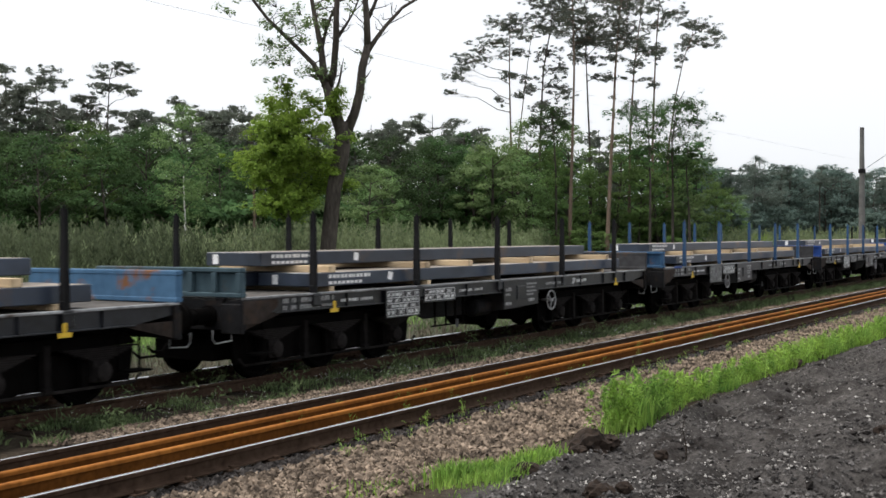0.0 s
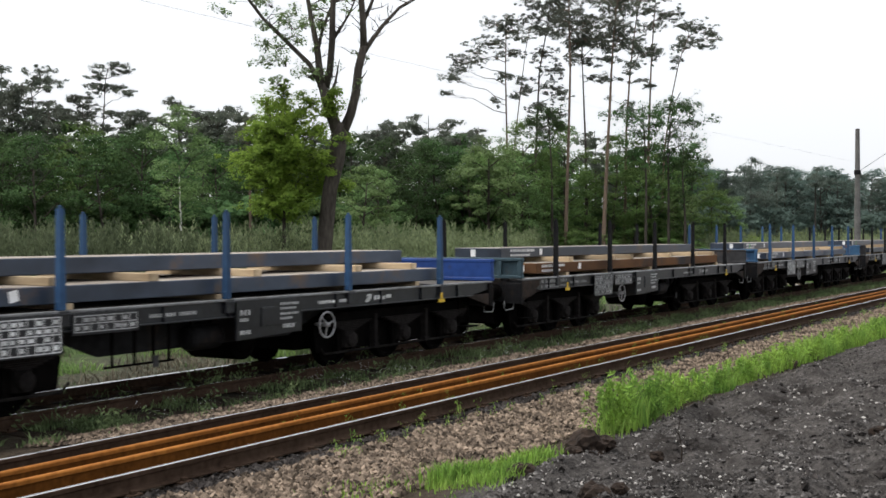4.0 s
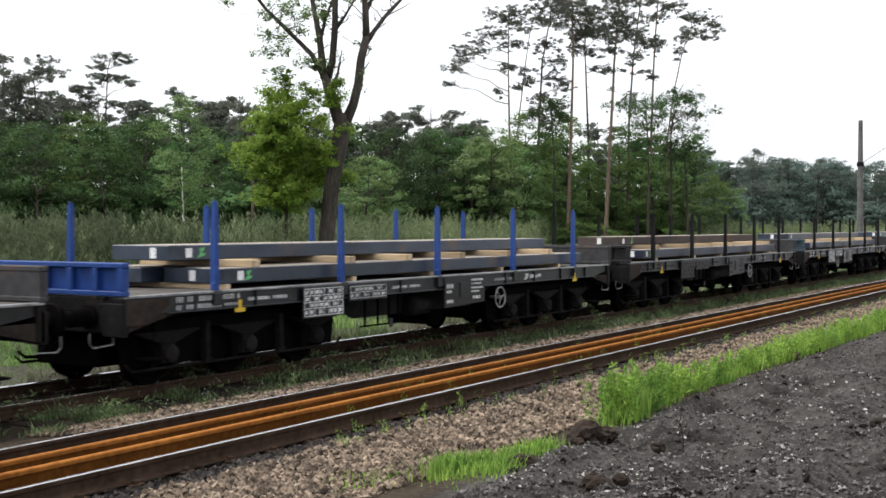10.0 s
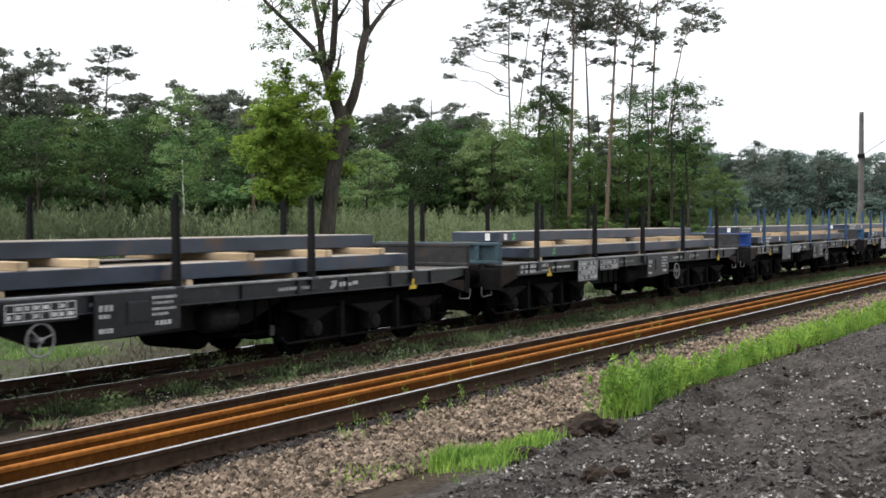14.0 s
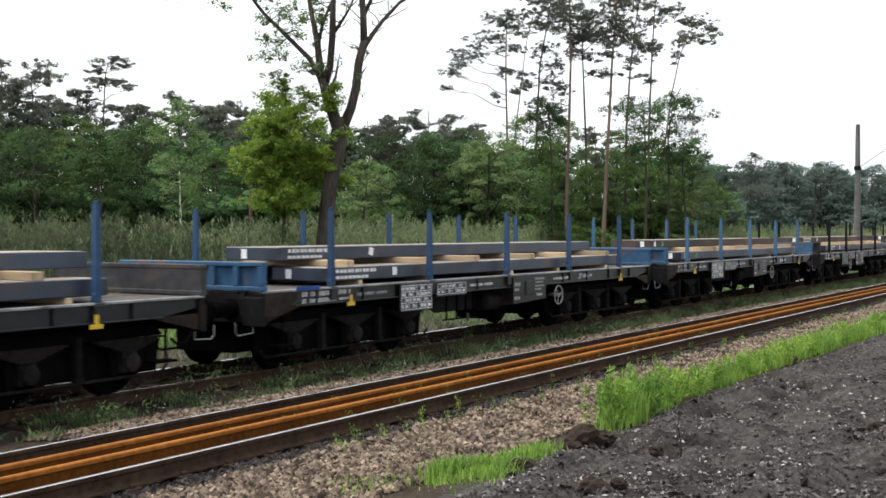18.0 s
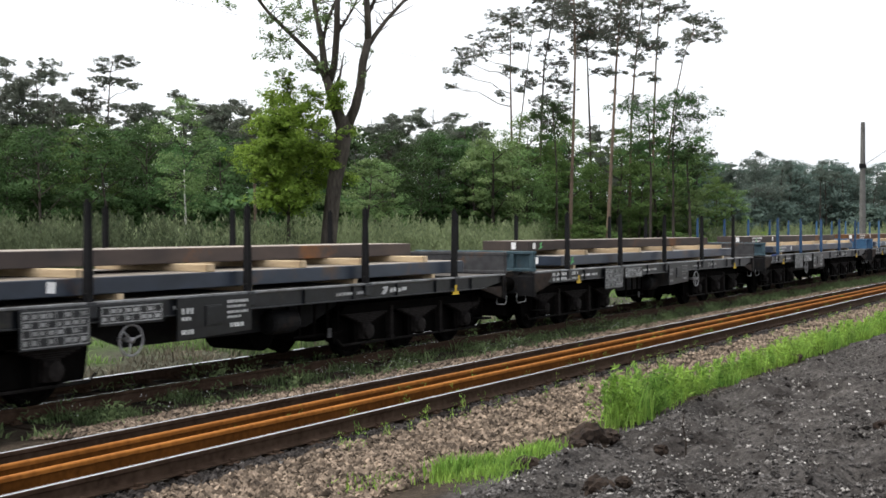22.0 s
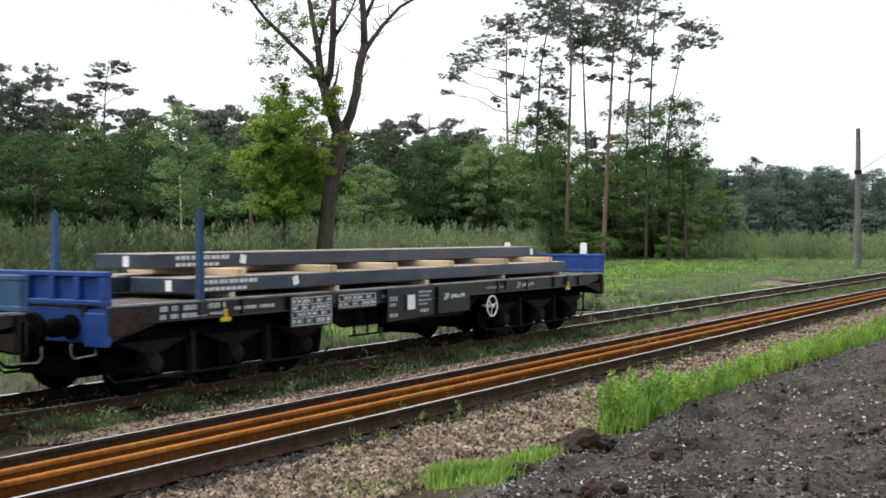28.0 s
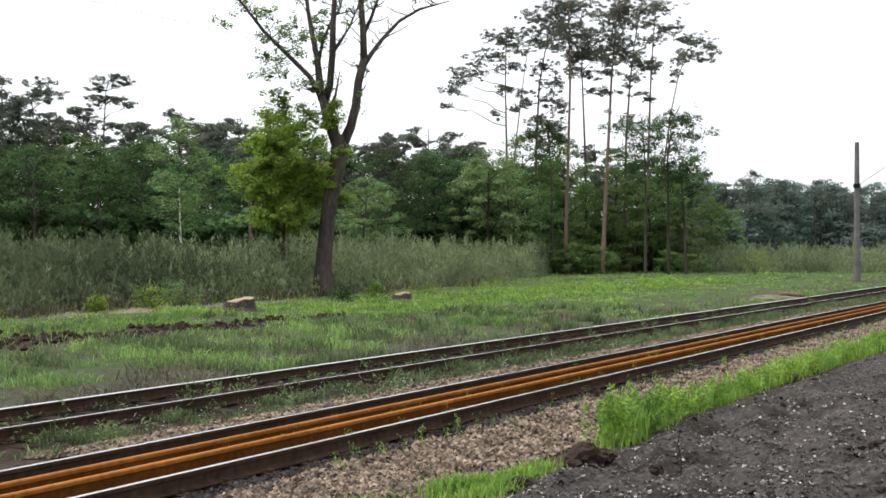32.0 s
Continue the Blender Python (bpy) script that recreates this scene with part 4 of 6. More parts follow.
                part("chalk_marks", chalk_mesh, sl, "white chalk marks", (-5.3 + g.uniform(-0.1, 0.2), -0.601, 0.11), kind="stuff")
                tg = part("paper_tag", tag_mesh, sl, "white paper tag", (-4.3 + g.uniform(0, 0.9), -0.601, 0.12))
                tg.rotation_euler[1] = g.uniform(-0.25, 0.25)
            else:
                part("paper_tag", tag_mesh, sl, "white paper tag", (-6.0 + g.uniform(0, 0.25), -0.601, 0.11))
            if "g" in marks and g.random() < 0.75:
                part("spray_mark", spray_mesh, sl, "green spray mark", (-5.5 + g.uniform(-0.2, 0.6), -0.601, 0.11))
            if "w" in marks and z > 1.5:
                part("paper_tag", tag_mesh, sl, "white paper tag", (5.9, -0.601, 0.11))
    if "p" in marks:
        part("paint_patch", W["flame"], wag, "patch of bright blue paint", (-6.75, -1.502, DECK - 0.02))
    for x in (-5.3, -2.6, 0.2, 3.0, 5.6):
        load("timber_bearer", low_mesh, "sawn timber bearer under the slabs", "timber", (x + g.uniform(-0.3, 0.3), 0, DECK), "timber bearers", g.uniform(-2, 2))
    for x in (-4.9, -2.7, -0.9, 1.4, 3.5, 5.5):
        load("timber_bearer", beam_mesh, "pale sawn timber between two layers of slabs", "timber", (x + g.uniform(-0.4, 0.4), 0, 1.611), "timber bearers", g.uniform(-5, 5))


# ---- trees ----
HEADING = 31.38          # where the camera looks, in degrees from the line of the tracks


def spot(bearing, reach):
    """A place by its bearing right of the view's middle and its distance."""
    a = radians(HEADING - bearing)
    x, y = reach * math.cos(a), reach * math.sin(a)
    return x, y, float(lie(x, y))


def leaves(points, size, flat=0.0, droop=0.0, aspect=0.6, facing=None):
    """Loose leaf blades at points: four corners each, turned at random, or lying across the way they face."""
    n = len(points)
    a, b = unit(n), unit(n)
    if facing is not None:
        a, b = np.cross(facing, a), facing
    a[:, 2] = a[:, 2] * (1 - flat) - droop
    a /= np.linalg.norm(a, axis=1, keepdims=True) + 1e-9
    b = np.cross(a, b)
    b /= np.linalg.norm(b, axis=1, keepdims=True) + 1e-9
    s = size * R.uniform(0.6, 1.3, (n, 1))
    return np.stack([points - a * s * 0.5, points - b * s * aspect * 0.5, points + a * s * 0.5, points + b * s * aspect * 0.5], 1)


def crown(name, centres, spread, per, size, mat, squash=0.7, flat=0.0, aspect=0.6, loose=False):
    c = np.repeat(np.asarray(centres, float), per, 0)
    rad = np.repeat(np.broadcast_to(np.asarray(spread, float), (len(centres),)), per)[:, None]
    d = unit(len(c))
    out = c * (1, 1, 0)
    out = out / (np.linalg.norm(out, axis=1, keepdims=True) + 0.5)
    facing = d * 0.45 + out * 0.45 + np.array((0, 0, 0.85)) + unit(len(c)) * 0.55
    d = d * R.uniform(0.1, 1, (len(c), 1)) ** 0.4 * rad
    d[:, 2] *= squash
    return quads(name, leaves(c + d, size, flat, 0.0, aspect, None if loose else facing), mat)


def broadleaf(height, width, base, mat, bark, clumps=46, per=70, size=0.26, trunk=0.14, limb_bark=None, stem=0.85):
    """Trunk with limbs, and a ragged crown of leaf clumps; returns the two meshes."""
    wood, tips, boughs = Shape(), [], []
    lean = R.normal(0, 0.03, 2)
    axis = [Vector((lean[0] * z + 0.1 * math.sin(z * 0.7), lean[1] * z, z)) for z in np.linspace(0, height * stem, 8)]
    wood.tube(axis, [trunk * (1 - 0.85 * k / 7) + 0.01 for k in range(8)], 7)
    for k in range(13):
        z = height * (base + (0.82 - base) * (k + R.random()) / 13)
        p = Vector((lean[0] * z, lean[1] * z, z))
        a = k * 2.4 + R.uniform(-0.5, 0.5)
        r = width * 0.5 * math.sin(math.pi * (0.18 + 0.8 * (z / height - base) / (1 - base))) * R.uniform(0.7, 1.15)
        e = p + Vector((math.cos(a) * r, math.sin(a) * r, R.uniform(0.25, 0.7) * r))
        m = (p + e) / 2 + Vector((0, 0, 0.12 * r))
        bough = Shape() if limb_bark else wood
        bough.tube([p, m, e], [trunk * 0.35, trunk * 0.2, 0.012], 5)
        if limb_bark:
            boughs.append(bough.mesh("limb", limb_bark, smooth=True))
        tips += [e, m]
    cs = []
    for k in range(clumps):
        u, a = R.random() ** 0.85, R.uniform(0, 2 * math.pi)
        z = height * (base + (1 - base) * u)
        r = width * 0.5 * math.sin(math.pi * (0.1 + 0.88 * u)) ** 0.7 * R.uniform(0.5, 1.08)
        cs.append((math.cos(a) * r + lean[0] * z, math.sin(a) * r + lean[1] * z, z))
    cs += [tuple(t) for t in tips[::2]]
    rad = R.uniform(0.07, 0.17, len(cs)) * width + 0.1
    return wood.mesh("trunk", bark, smooth=True), crown("crown", cs, rad, per, size, mat, 0.42), boughs


def boughed(stem, boughs, mat, bark, trunk=0.16, tuft=0.27, per=36, size=0.18, aspect=0.32, rise=0.35, loose=True, squash=0.5, deep=0.8):
    """A tree laid out to fit the camera's view: a stem as (across, up) points, and boughs as (across, up, spread,
    thickness), each a limb that forks into twigs with a tuft of needles or leaves on every twig. Depth and twigs are
    left to chance."""
    wood, cs, rad = Shape(), [], []
    zs, xs = [p[1] for p in stem], [p[0] for p in stem]
    high, ph = zs[-1], R.uniform(0, 6.3)
    line = lambda z: Vector((float(np.interp(z, zs, xs)), 0.25 * math.sin(ph + z * 0.3) * z / high, z))
    levels = np.linspace(-0.2, high, 16)
    wood.tube([line(z) for z in levels], [trunk * (1 - 0.82 * (max(z, 0) / high) ** 0.8) * (1.25 if z < 0.3 else 1) + 0.012 for z in levels], 8)
    for bx, bz, wide, thick in boughs:
        reach = abs(bx - line(min(bz, high)).x)
        side = R.normal(0, deep * (0.5 * wide + 0.35 * reach + 0.2))
        end = Vector((bx, side, bz - 0.3 * thick))
        p = line(min(high * 0.985, max(bz - 0.15 - rise * math.hypot(reach, side), high * 0.2)))
        knee = [p.lerp(end, k / 5) + Vector((R.normal(0, 0.06), R.normal(0, 0.06), R.normal(0.05, 0.07))) * (min(reach, 1.6) + 0.3) for k in range(1, 5)]
        thin = min(trunk * 0.34, 0.024 + 0.016 * (reach + wide))
        wood.tube([p] + knee + [end], [thin, thin * 0.85, thin * 0.7, thin * 0.55, thin * 0.4, 0.01], 5)
        # the main spray and two or three lesser ones round it
        sprays = [(end, wide, thick, 1.0)]
        for _ in range(int(R.integers(3, 5))):
            sprays.append((end + Vector((R.normal(0, 0.9) * wide, R.normal(0, 0.7) * wide, R.normal(0, 0.9) * thick - 0.1)), wide * R.uniform(0.3, 0.7), thick * R.uniform(0.4, 0.9), 0.6))
        for at, w, h, share in sprays:
            for _ in range(int(2 + 30 * share * w * (h + 0.25))):
                f = at + Vector((R.normal(0, 0.55) * w, R.normal(0, 0.5) * w, R.normal(0.1, 0.6) * h))
                q = knee[int(R.integers(1, 4))].lerp(at, R.uniform(0.3, 1.0)) if R.random() < 0.6 else at
                wood.tube([q, q.lerp(f, 0.5) + Vector((0, 0, R.normal(0, 0.06))), f], [0.015, 0.011, 0.006], 3)
                cs.append(tuple(f))
                rad.append(tuft * R.uniform(0.4, 1.3))
    for _ in range(5):
        p = line(high * R.uniform(0.3, 0.7))
        a = R.uniform(0, 6.3)
        wood.tube([p, p + Vector((math.cos(a), math.sin(a), R.uniform(-0.3, 0.3))) * R.uniform(0.3, 0.9)], [trunk * 0.12, 0.008], 4)
    return wood.mesh("trunk", bark, smooth=True), crown("crown", cs, np.array(rad), per, size, mat, squash, 0.0, aspect, loose)


def pine(height, bare, width, per=16, size=0.31, trunk=0.13, limbs=15, bend=0.5, mat="needle"):
    """A pine of the wood: bare stem, crooked limbs, a ragged round head."""
    ph = R.uniform(0, 6.3)
    stem = [(bend * math.sin(ph + z * 0.16) * z / height, z) for z in np.linspace(0, height, 8)]
    boughs = []
    for k in range(limbs):
        u = (k + R.random()) / limbs
        side = (1 if k % 2 else -1) * R.uniform(0.15, 1.0) * width * 0.5 * (1.0 - 0.55 * u ** 2)
        boughs.append((side, height * (bare + (1.0 - bare) * u), R.uniform(0.4, 0.9), R.uniform(0.16, 0.36)))
    return boughed(stem, boughs, M[mat], M["bark"], trunk, 0.36, per, size, deep=1.6)


ACROSS = radians(HEADING - 90)


def plant_tree(name, label, category, meshes, at, turn=0.0, size=1.0, group="", lean=0.03):
    t = thing(name, label, category, at, group)
    t.rotation_euler = (R.normal(0, lean), R.normal(0, lean), turn)
    t.scale = (size, size, size)
    part("trunk", meshes[0], t)
    part("crown", meshes[1], t)
    for b in meshes[2] if len(meshes) > 2 else ():
        part("limb", b, t)
    return t


leafy = [broadleaf(9.5, R.uniform(4.4, 6.4), 0.1, M["leaf"], M["bark"], clumps=76, per=84, size=0.168) for _ in range(5)]
leafy_lit = [broadleaf(9.5, R.uniform(4.4, 6.4), 0.1, M["leaf_lit"], M["bark"], clumps=76, per=84, size=0.168) for _ in range(4)]
far_leafy = [broadleaf(10, R.uniform(5.2, 6.6), 0.05, M["leaf"], M["bark"], clumps=56, per=34, size=0.32) for _ in range(4)]
light = [broadleaf(8.0, 4.6, 0.1, M["leaf_birch"], M["bark"], clumps=50, per=100, size=0.18) for _ in range(2)]
birch = broadleaf(10.4, 3.8, 0.34, M["leaf_birch"], M["bark_birch"], clumps=66, per=64, size=0.16, trunk=0.11, limb_bark=M["bark"], stem=0.6)
far_hazed = [broadleaf(10, R.uniform(5.2, 6.6), 0.03, M["leaf_haze"], M["bark"], clumps=60, per=50, size=0.26) for _ in range(3)]
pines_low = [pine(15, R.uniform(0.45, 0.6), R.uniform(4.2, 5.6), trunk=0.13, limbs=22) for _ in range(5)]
pines_hazed = [pine(15, R.uniform(0.35, 0.5), R.uniform(4.4, 5.8), trunk=0.13, limbs=22, mat="needle_haze") for _ in range(3)]

FOREST = "trees of the wood"
# edge of the wood: bearing, distance, size
EDGE = [(-22.3, 74, 0.88), (-20.6, 76, 0.92), (-18.9, 72, 0.92), (-17.2, 75, 1.0), (-16.0, 73, 0.86), (-14.4, 77, 0.92), (-13.2, 74, 0.8), (-10.8, 82, 0.9),
        (-9.3, 84, 0.86), (-2.6, 92, 1.04), (-1.4, 95, 1.02), (-0.2, 97, 1.05), (0.9, 98, 1.02), (1.9, 100, 0.9), (3.9, 101, 1.2), (4.9, 102, 0.92),
        (5.8, 103, 1.18), (6.9, 106, 0.85), (8.2, 107, 1.14), (9.2, 106, 0.92), (10.2, 108, 1.2), (11.1, 109, 0.85), (11.9, 111, 0.95), (12.8, 118, 0.75)]
for b, d, s in EDGE:
    x, y, z = spot(b, d)
    plant_tree("broadleaf_tree", "dense green broadleaf tree at the edge of the wood", "tree", leafy_lit[int(R.integers(4))] if b > 1.5 or -18 < b < -16.5 else leafy[int(R.integers(5))], (x, y, z - 0.1), R.uniform(0, 6.3), s * R.uniform(0.95, 1.05), FOREST)
for b, d, s in [(-7.6, 80, 1.0), (-4.0, 84, 0.92), (-3.2, 88, 0.9), (13.6, 125, 0.85), (1.2, 96, 1.1), (2.3, 95, 1.25), (3.2, 97, 1.15), (4.3, 98, 0.85), (11.6, 106, 0.8)]:
    x, y, z = spot(b, d)
    plant_tree("young_tree", "lighter green young broadleaf tree", "tree", light[int(R.integers(2))], (x, y, z - 0.1), R.uniform(0, 6.3), s, FOREST)
x, y, z = spot(-12.55, 66)
plant_tree("birch_tree", "slender birch with a white trunk", "birch tree", birch, (x, y, z - 0.1), 0.6, 0.93)


def grow(name, label, category, bearing, reach, stem, boughs, group=FOREST, **habit):
    x, y, z = spot(bearing, reach)
    habit = {"mat": M["needle"], "bark": M["bark_pine"], **habit}
    return plant_tree(name, label, category, boughed(stem, boughs, **habit), (x, y, z - 0.1), ACROSS, 1.0, group, 0.0)


def tall_pine(bearing, reach, stem, boughs, label="tall pine with a long bare orange-brown stem", **habit):
    return grow("tall_pine", label, "pine tree", bearing, reach, stem, [(a, b - 0.4, c, d) for a, b, c, d in boughs], "tall pines", **habit)


def wood_pine(bearing, reach, stem, boughs, label="dark pine standing above the wood", **habit):
    return grow("pine", label, "pine tree", bearing, reach, stem[:-1] + [(stem[-1][0], stem[-1][1] - 1.6)], [(a, b - 1.15, c * 0.95, d * 0.85) for a, b, c, d in boughs], **{"trunk": 0.12, "bark": M["bark"], **habit})


def slender_tree(bearing, reach, stem, boughs):
    return grow("slender_tree", "tall slender tree with thin foliage among the pines", "tree", bearing, reach, stem, boughs, mat=M["leaf"], bark=M["bark"], trunk=0.13, tuft=0.33, per=15, size=0.19, aspect=0.55, loose=False, squash=0.8, rise=0.7)


# the young oak beside the old one
grow("young_oak", "young oak with bright yellow-green leaves", "tree", -7.73, 61.5, [(0, 0), (0.03, 4.11), (0.15, 6.47), (0, 8.69)],
    [(a, b, c * 1.2, d * 1.6) for a, b, c, d in [(-0.7, 9, 0.71, 0.35), (0.2, 8.4, 0.89, 0.44), (-1, 7.9, 0.71, 0.35), (1.2, 7.7, 0.89, 0.35), (-0.1, 7.2, 1.06, 0.41), (1.8, 6.8, 0.77, 0.3), (-1.6, 6.8, 0.59, 0.24), (0.5, 6.4, 1.12, 0.35), (-2.1, 6.3, 0.41, 0.18), (-0.9, 5.8, 0.83, 0.3), (1.5, 6.1, 0.83, 0.3), (1.2, 5.4, 0.77, 0.24), (-0.4, 5.1, 0.83, 0.3), (0.7, 4.8, 0.89, 0.24), (-1, 4.3, 0.71, 0.24), (-0.1, 3.9, 0.65, 0.21), (0.1, 10, 0.53, 0.27), (-0.4, 9.5, 0.65, 0.27)]] + [(R.normal(0, 0.5), R.uniform(4, 9), 0.7, 0.5) for _ in range(12)],
    mat=M["leaf_light"], bark=M["bark"], trunk=0.12, tuft=0.4, per=50, size=0.15, aspect=0.55, rise=0.6, loose=False, squash=0.6)
wood_pine(-9.29, 72, [(0, 0), (-0.03, 5.32), (-0.14, 8.44), (-0.31, 11)],
    [(-0.7, 10.9, 0.59, 0.21), (-0.2, 10.6, 0.76, 0.21), (-0.7, 10.1, 0.83, 0.24), (-0.9, 9.5, 0.76, 0.24), (-0.2, 9.5, 0.69, 0.31), (-0.4, 8.9, 0.62, 0.24)], "slim pine with a bare stem before the wood", trunk=0.13, bark=M["bark_pine"])
# tall pines in the group by the meadow
tall_pine(3.18, 112, [(0, 0), (-0.11, 9.65), (-0.27, 17.73), (-0.22, 21.5), (-0.16, 23.22)],
    [(-0.2, 23, 0.65, 0.43), (-1.2, 22.5, 1.18, 0.48), (0.2, 22.2, 1.18, 0.54), (-1.7, 21.1, 1.51, 0.48), (-3.1, 20.4, 0.97, 0.43), (0.2, 20, 1.08, 0.43), (-3.6, 19.3, 1.51, 0.48), (-4.9, 18.7, 0.75, 0.38), (-0.5, 17.7, 0.75, 0.27), (-5.5, 17.5, 0.7, 0.32), (-5.8, 16.5, 0.48, 0.22), (-1.3, 15.5, 0.48, 0.22)], "tall pine with long limbs reaching out to one side")
tall_pine(3.43, 114, [(0, 0), (0.11, 11.42), (0.71, 16.36), (1.26, 20.74), (1.86, 23.04)],
    [(0.7, 17.7, 0.66, 0.27), (1.3, 16.8, 0.55, 0.27), (0.3, 16, 0.38, 0.22), (0.7, 21.6, 0.55, 0.27), (1.8, 22.8, 0.44, 0.22)], "thin, nearly bare tall pine", trunk=0.1)
tall_pine(4.47, 110, [(0, 0), (0.11, 11.11), (0.42, 17.45), (1.06, 21.15), (1.85, 26.18)],
    [(0.8, 24.3, 1.75, 0.74), (1.9, 23.5, 1.85, 0.69), (2.6, 25.1, 1.59, 0.74), (0.1, 23, 1.38, 0.42), (0.8, 21.6, 0.95, 0.53), (1, 19.6, 1.06, 0.53), (1.4, 18, 1.16, 0.58), (1, 16.6, 1.06, 0.42), (0.3, 14.5, 0.95, 0.48), (1.4, 14, 1.06, 0.53), (-0.3, 13.5, 0.79, 0.48), (1.9, 13.2, 0.74, 0.63), (2.1, 15.8, 0.63, 0.58), (0.5, 12.6, 0.95, 0.42)], bark=M["bark"])
tall_pine(5.92, 98, [(0, 0), (0.09, 4.03), (0.28, 9.68), (0.42, 15.81), (0.33, 20.52), (0.24, 24.05)],
    [(0.4, 20.2, 1.65, 0.52), (1.6, 20, 1.32, 0.52), (0.9, 18.6, 0.85, 0.38), (1.8, 19.1, 1.32, 0.52), (-0.2, 21.5, 1.13, 0.61), (0.6, 23.3, 1.41, 0.66)], trunk=0.18)
tall_pine(6.98, 106, [(0, 0), (-0.1, 9.77), (-0.41, 16.9), (-0.56, 18.94), (0, 20.98)],
    [(0.4, 20.4, 1.68, 0.61), (1.5, 19.5, 1.68, 0.36), (1.2, 20.7, 1.43, 0.56), (0.2, 18.4, 0.61, 0.36), (-1.1, 18.8, 0.71, 0.36), (1, 16.9, 0.71, 0.2)], bark=M["bark"])
tall_pine(7.71, 98, [(0, 0), (0.38, 8.74), (0.75, 15.81), (1.08, 20.05), (1.55, 23.82)],
    [(0.8, 20.1, 1.55, 0.57), (1.4, 19.1, 1.32, 0.75), (1.5, 21.9, 1.41, 0.8), (0.4, 22.5, 1.41, 0.57), (1.8, 23.4, 1.41, 0.66), (0.2, 15.5, 0.66, 0.19), (0.3, 17.1, 0.75, 0.19)], trunk=0.19)
tall_pine(8.76, 108, [(0, 0), (0.16, 11.99), (0.52, 17.18), (1.04, 21.33), (1.77, 25.38)],
    [(1.7, 24.2, 1.71, 0.78), (1.1, 20.2, 0.93, 0.62), (2, 19.3, 0.88, 0.68), (0.8, 18.1, 0.83, 0.42), (0.4, 14.3, 0.93, 0.47), (2.3, 23.1, 0.93, 0.47)])
tall_pine(9.84, 111, [(0, 0), (0.11, 11.19), (0.37, 17.59), (0.64, 21.86), (0.96, 26.13)],
    [(0.9, 25, 1.6, 0.75), (1.8, 23.2, 1.17, 0.43), (0.6, 22.3, 1.07, 0.53), (0.6, 20, 0.75, 0.43), (0.1, 16.5, 0.53, 0.21), (-0.3, 17.1, 0.48, 0.16)])
tall_pine(10.48, 113, [(0, 0), (0.33, 10.26), (0.98, 15.15), (1.79, 18.95), (2.72, 21.12)],
    [(2.4, 22.4, 1.41, 0.43), (3.7, 22, 1.09, 0.33), (2.9, 21.3, 1.3, 0.38), (2.2, 20.8, 0.76, 0.27), (5.2, 21.4, 0.49, 0.16), (1.4, 19.2, 0.54, 0.33), (3.7, 20.4, 0.65, 0.16)], "slim leaning pine at the end of the group", trunk=0.13)
# thin trees among them
slender_tree(10.85, 100, [(0, 0), (0, 6.47), (-0.1, 9.83), (0.29, 12.96), (0.96, 14.16)],
    [(1, 13.3, 1.06, 0.58), (1.9, 13, 0.77, 0.43), (0.2, 12.9, 0.87, 0.58), (1.4, 11.9, 1.15, 0.43), (-0.7, 12.4, 0.82, 0.43), (1.9, 10.5, 0.82, 0.34), (2.4, 11.8, 0.48, 0.24), (0.2, 10.7, 0.96, 0.43), (-0.3, 8.9, 1.06, 0.58), (0.9, 8.4, 0.96, 0.58)])
slender_tree(9.76, 99, [(0, 0), (0.05, 6.43), (-0.05, 10.23), (-0.24, 13.09)],
    [(-0.2, 12.3, 1.33, 0.57), (-1.3, 12.3, 0.95, 0.62), (0.6, 11.4, 0.95, 0.43), (-0.8, 10.9, 1.05, 0.48), (0.2, 9.5, 1.05, 0.48), (-1.2, 8.8, 0.95, 0.57)])
slender_tree(11.67, 99, [(0, 0), (-0.1, 4.05), (-0.29, 7.38), (-0.14, 9.52)],
    [(0, 9.2, 0.76, 0.43), (-0.5, 8.2, 0.67, 0.43), (0.5, 7.4, 0.76, 0.43), (-0.4, 5.9, 0.71, 0.43), (0.4, 8.8, 0.67, 0.29)])
slender_tree(5.29, 99, [(0, 0), (0, 7.38), (-0.19, 10.23), (-0.38, 12.85)],
    [(-0.4, 12.6, 0.95, 0.52), (-1.3, 11.9, 0.86, 0.43), (0.5, 11.4, 0.76, 0.48), (-0.7, 10.6, 1.24, 0.48)])
# pines that stand over the wood behind
wood_pine(-16.08, 97, [(0, 0), (0, 11.01), (0.23, 14.97), (0.42, 17.16)],
    [(0.6, 17, 1.07, 0.28), (1.5, 16.6, 0.75, 0.23), (-0.3, 16.3, 0.7, 0.33), (-0.8, 15.4, 0.84, 0.33), (0.4, 15.3, 0.61, 0.19), (1.3, 15.2, 0.65, 0.19), (2.2, 14.6, 0.33, 0.19), (-1.8, 14.5, 0.61, 0.19), (0.8, 13.1, 0.56, 0.23)])
wood_pine(-19.18, 95, [(0, 0), (-0.09, 12.43), (-0.27, 14.03), (0.37, 16.17)],
    [(0.5, 16.1, 0.78, 0.46), (0.1, 15.4, 1, 0.37), (-0.1, 14.7, 0.91, 0.32), (-0.5, 13.8, 0.82, 0.27), (1.3, 14.7, 0.59, 0.23), (0.9, 15.4, 0.55, 0.23), (1.4, 12.9, 0.91, 0.46), (-0.2, 12.6, 1.28, 0.46)])
wood_pine(-20.55, 95, [(0, 0), (0, 12.2), (0, 14.94), (0.09, 16.54)],
    [(0, 16.2, 0.46, 0.41), (0.3, 14.9, 0.82, 0.41), (0, 13.8, 0.82, 0.41), (0.5, 12.6, 1, 0.5), (-0.8, 15.4, 0.69, 0.46), (-0.9, 13.1, 0.91, 0.55)])
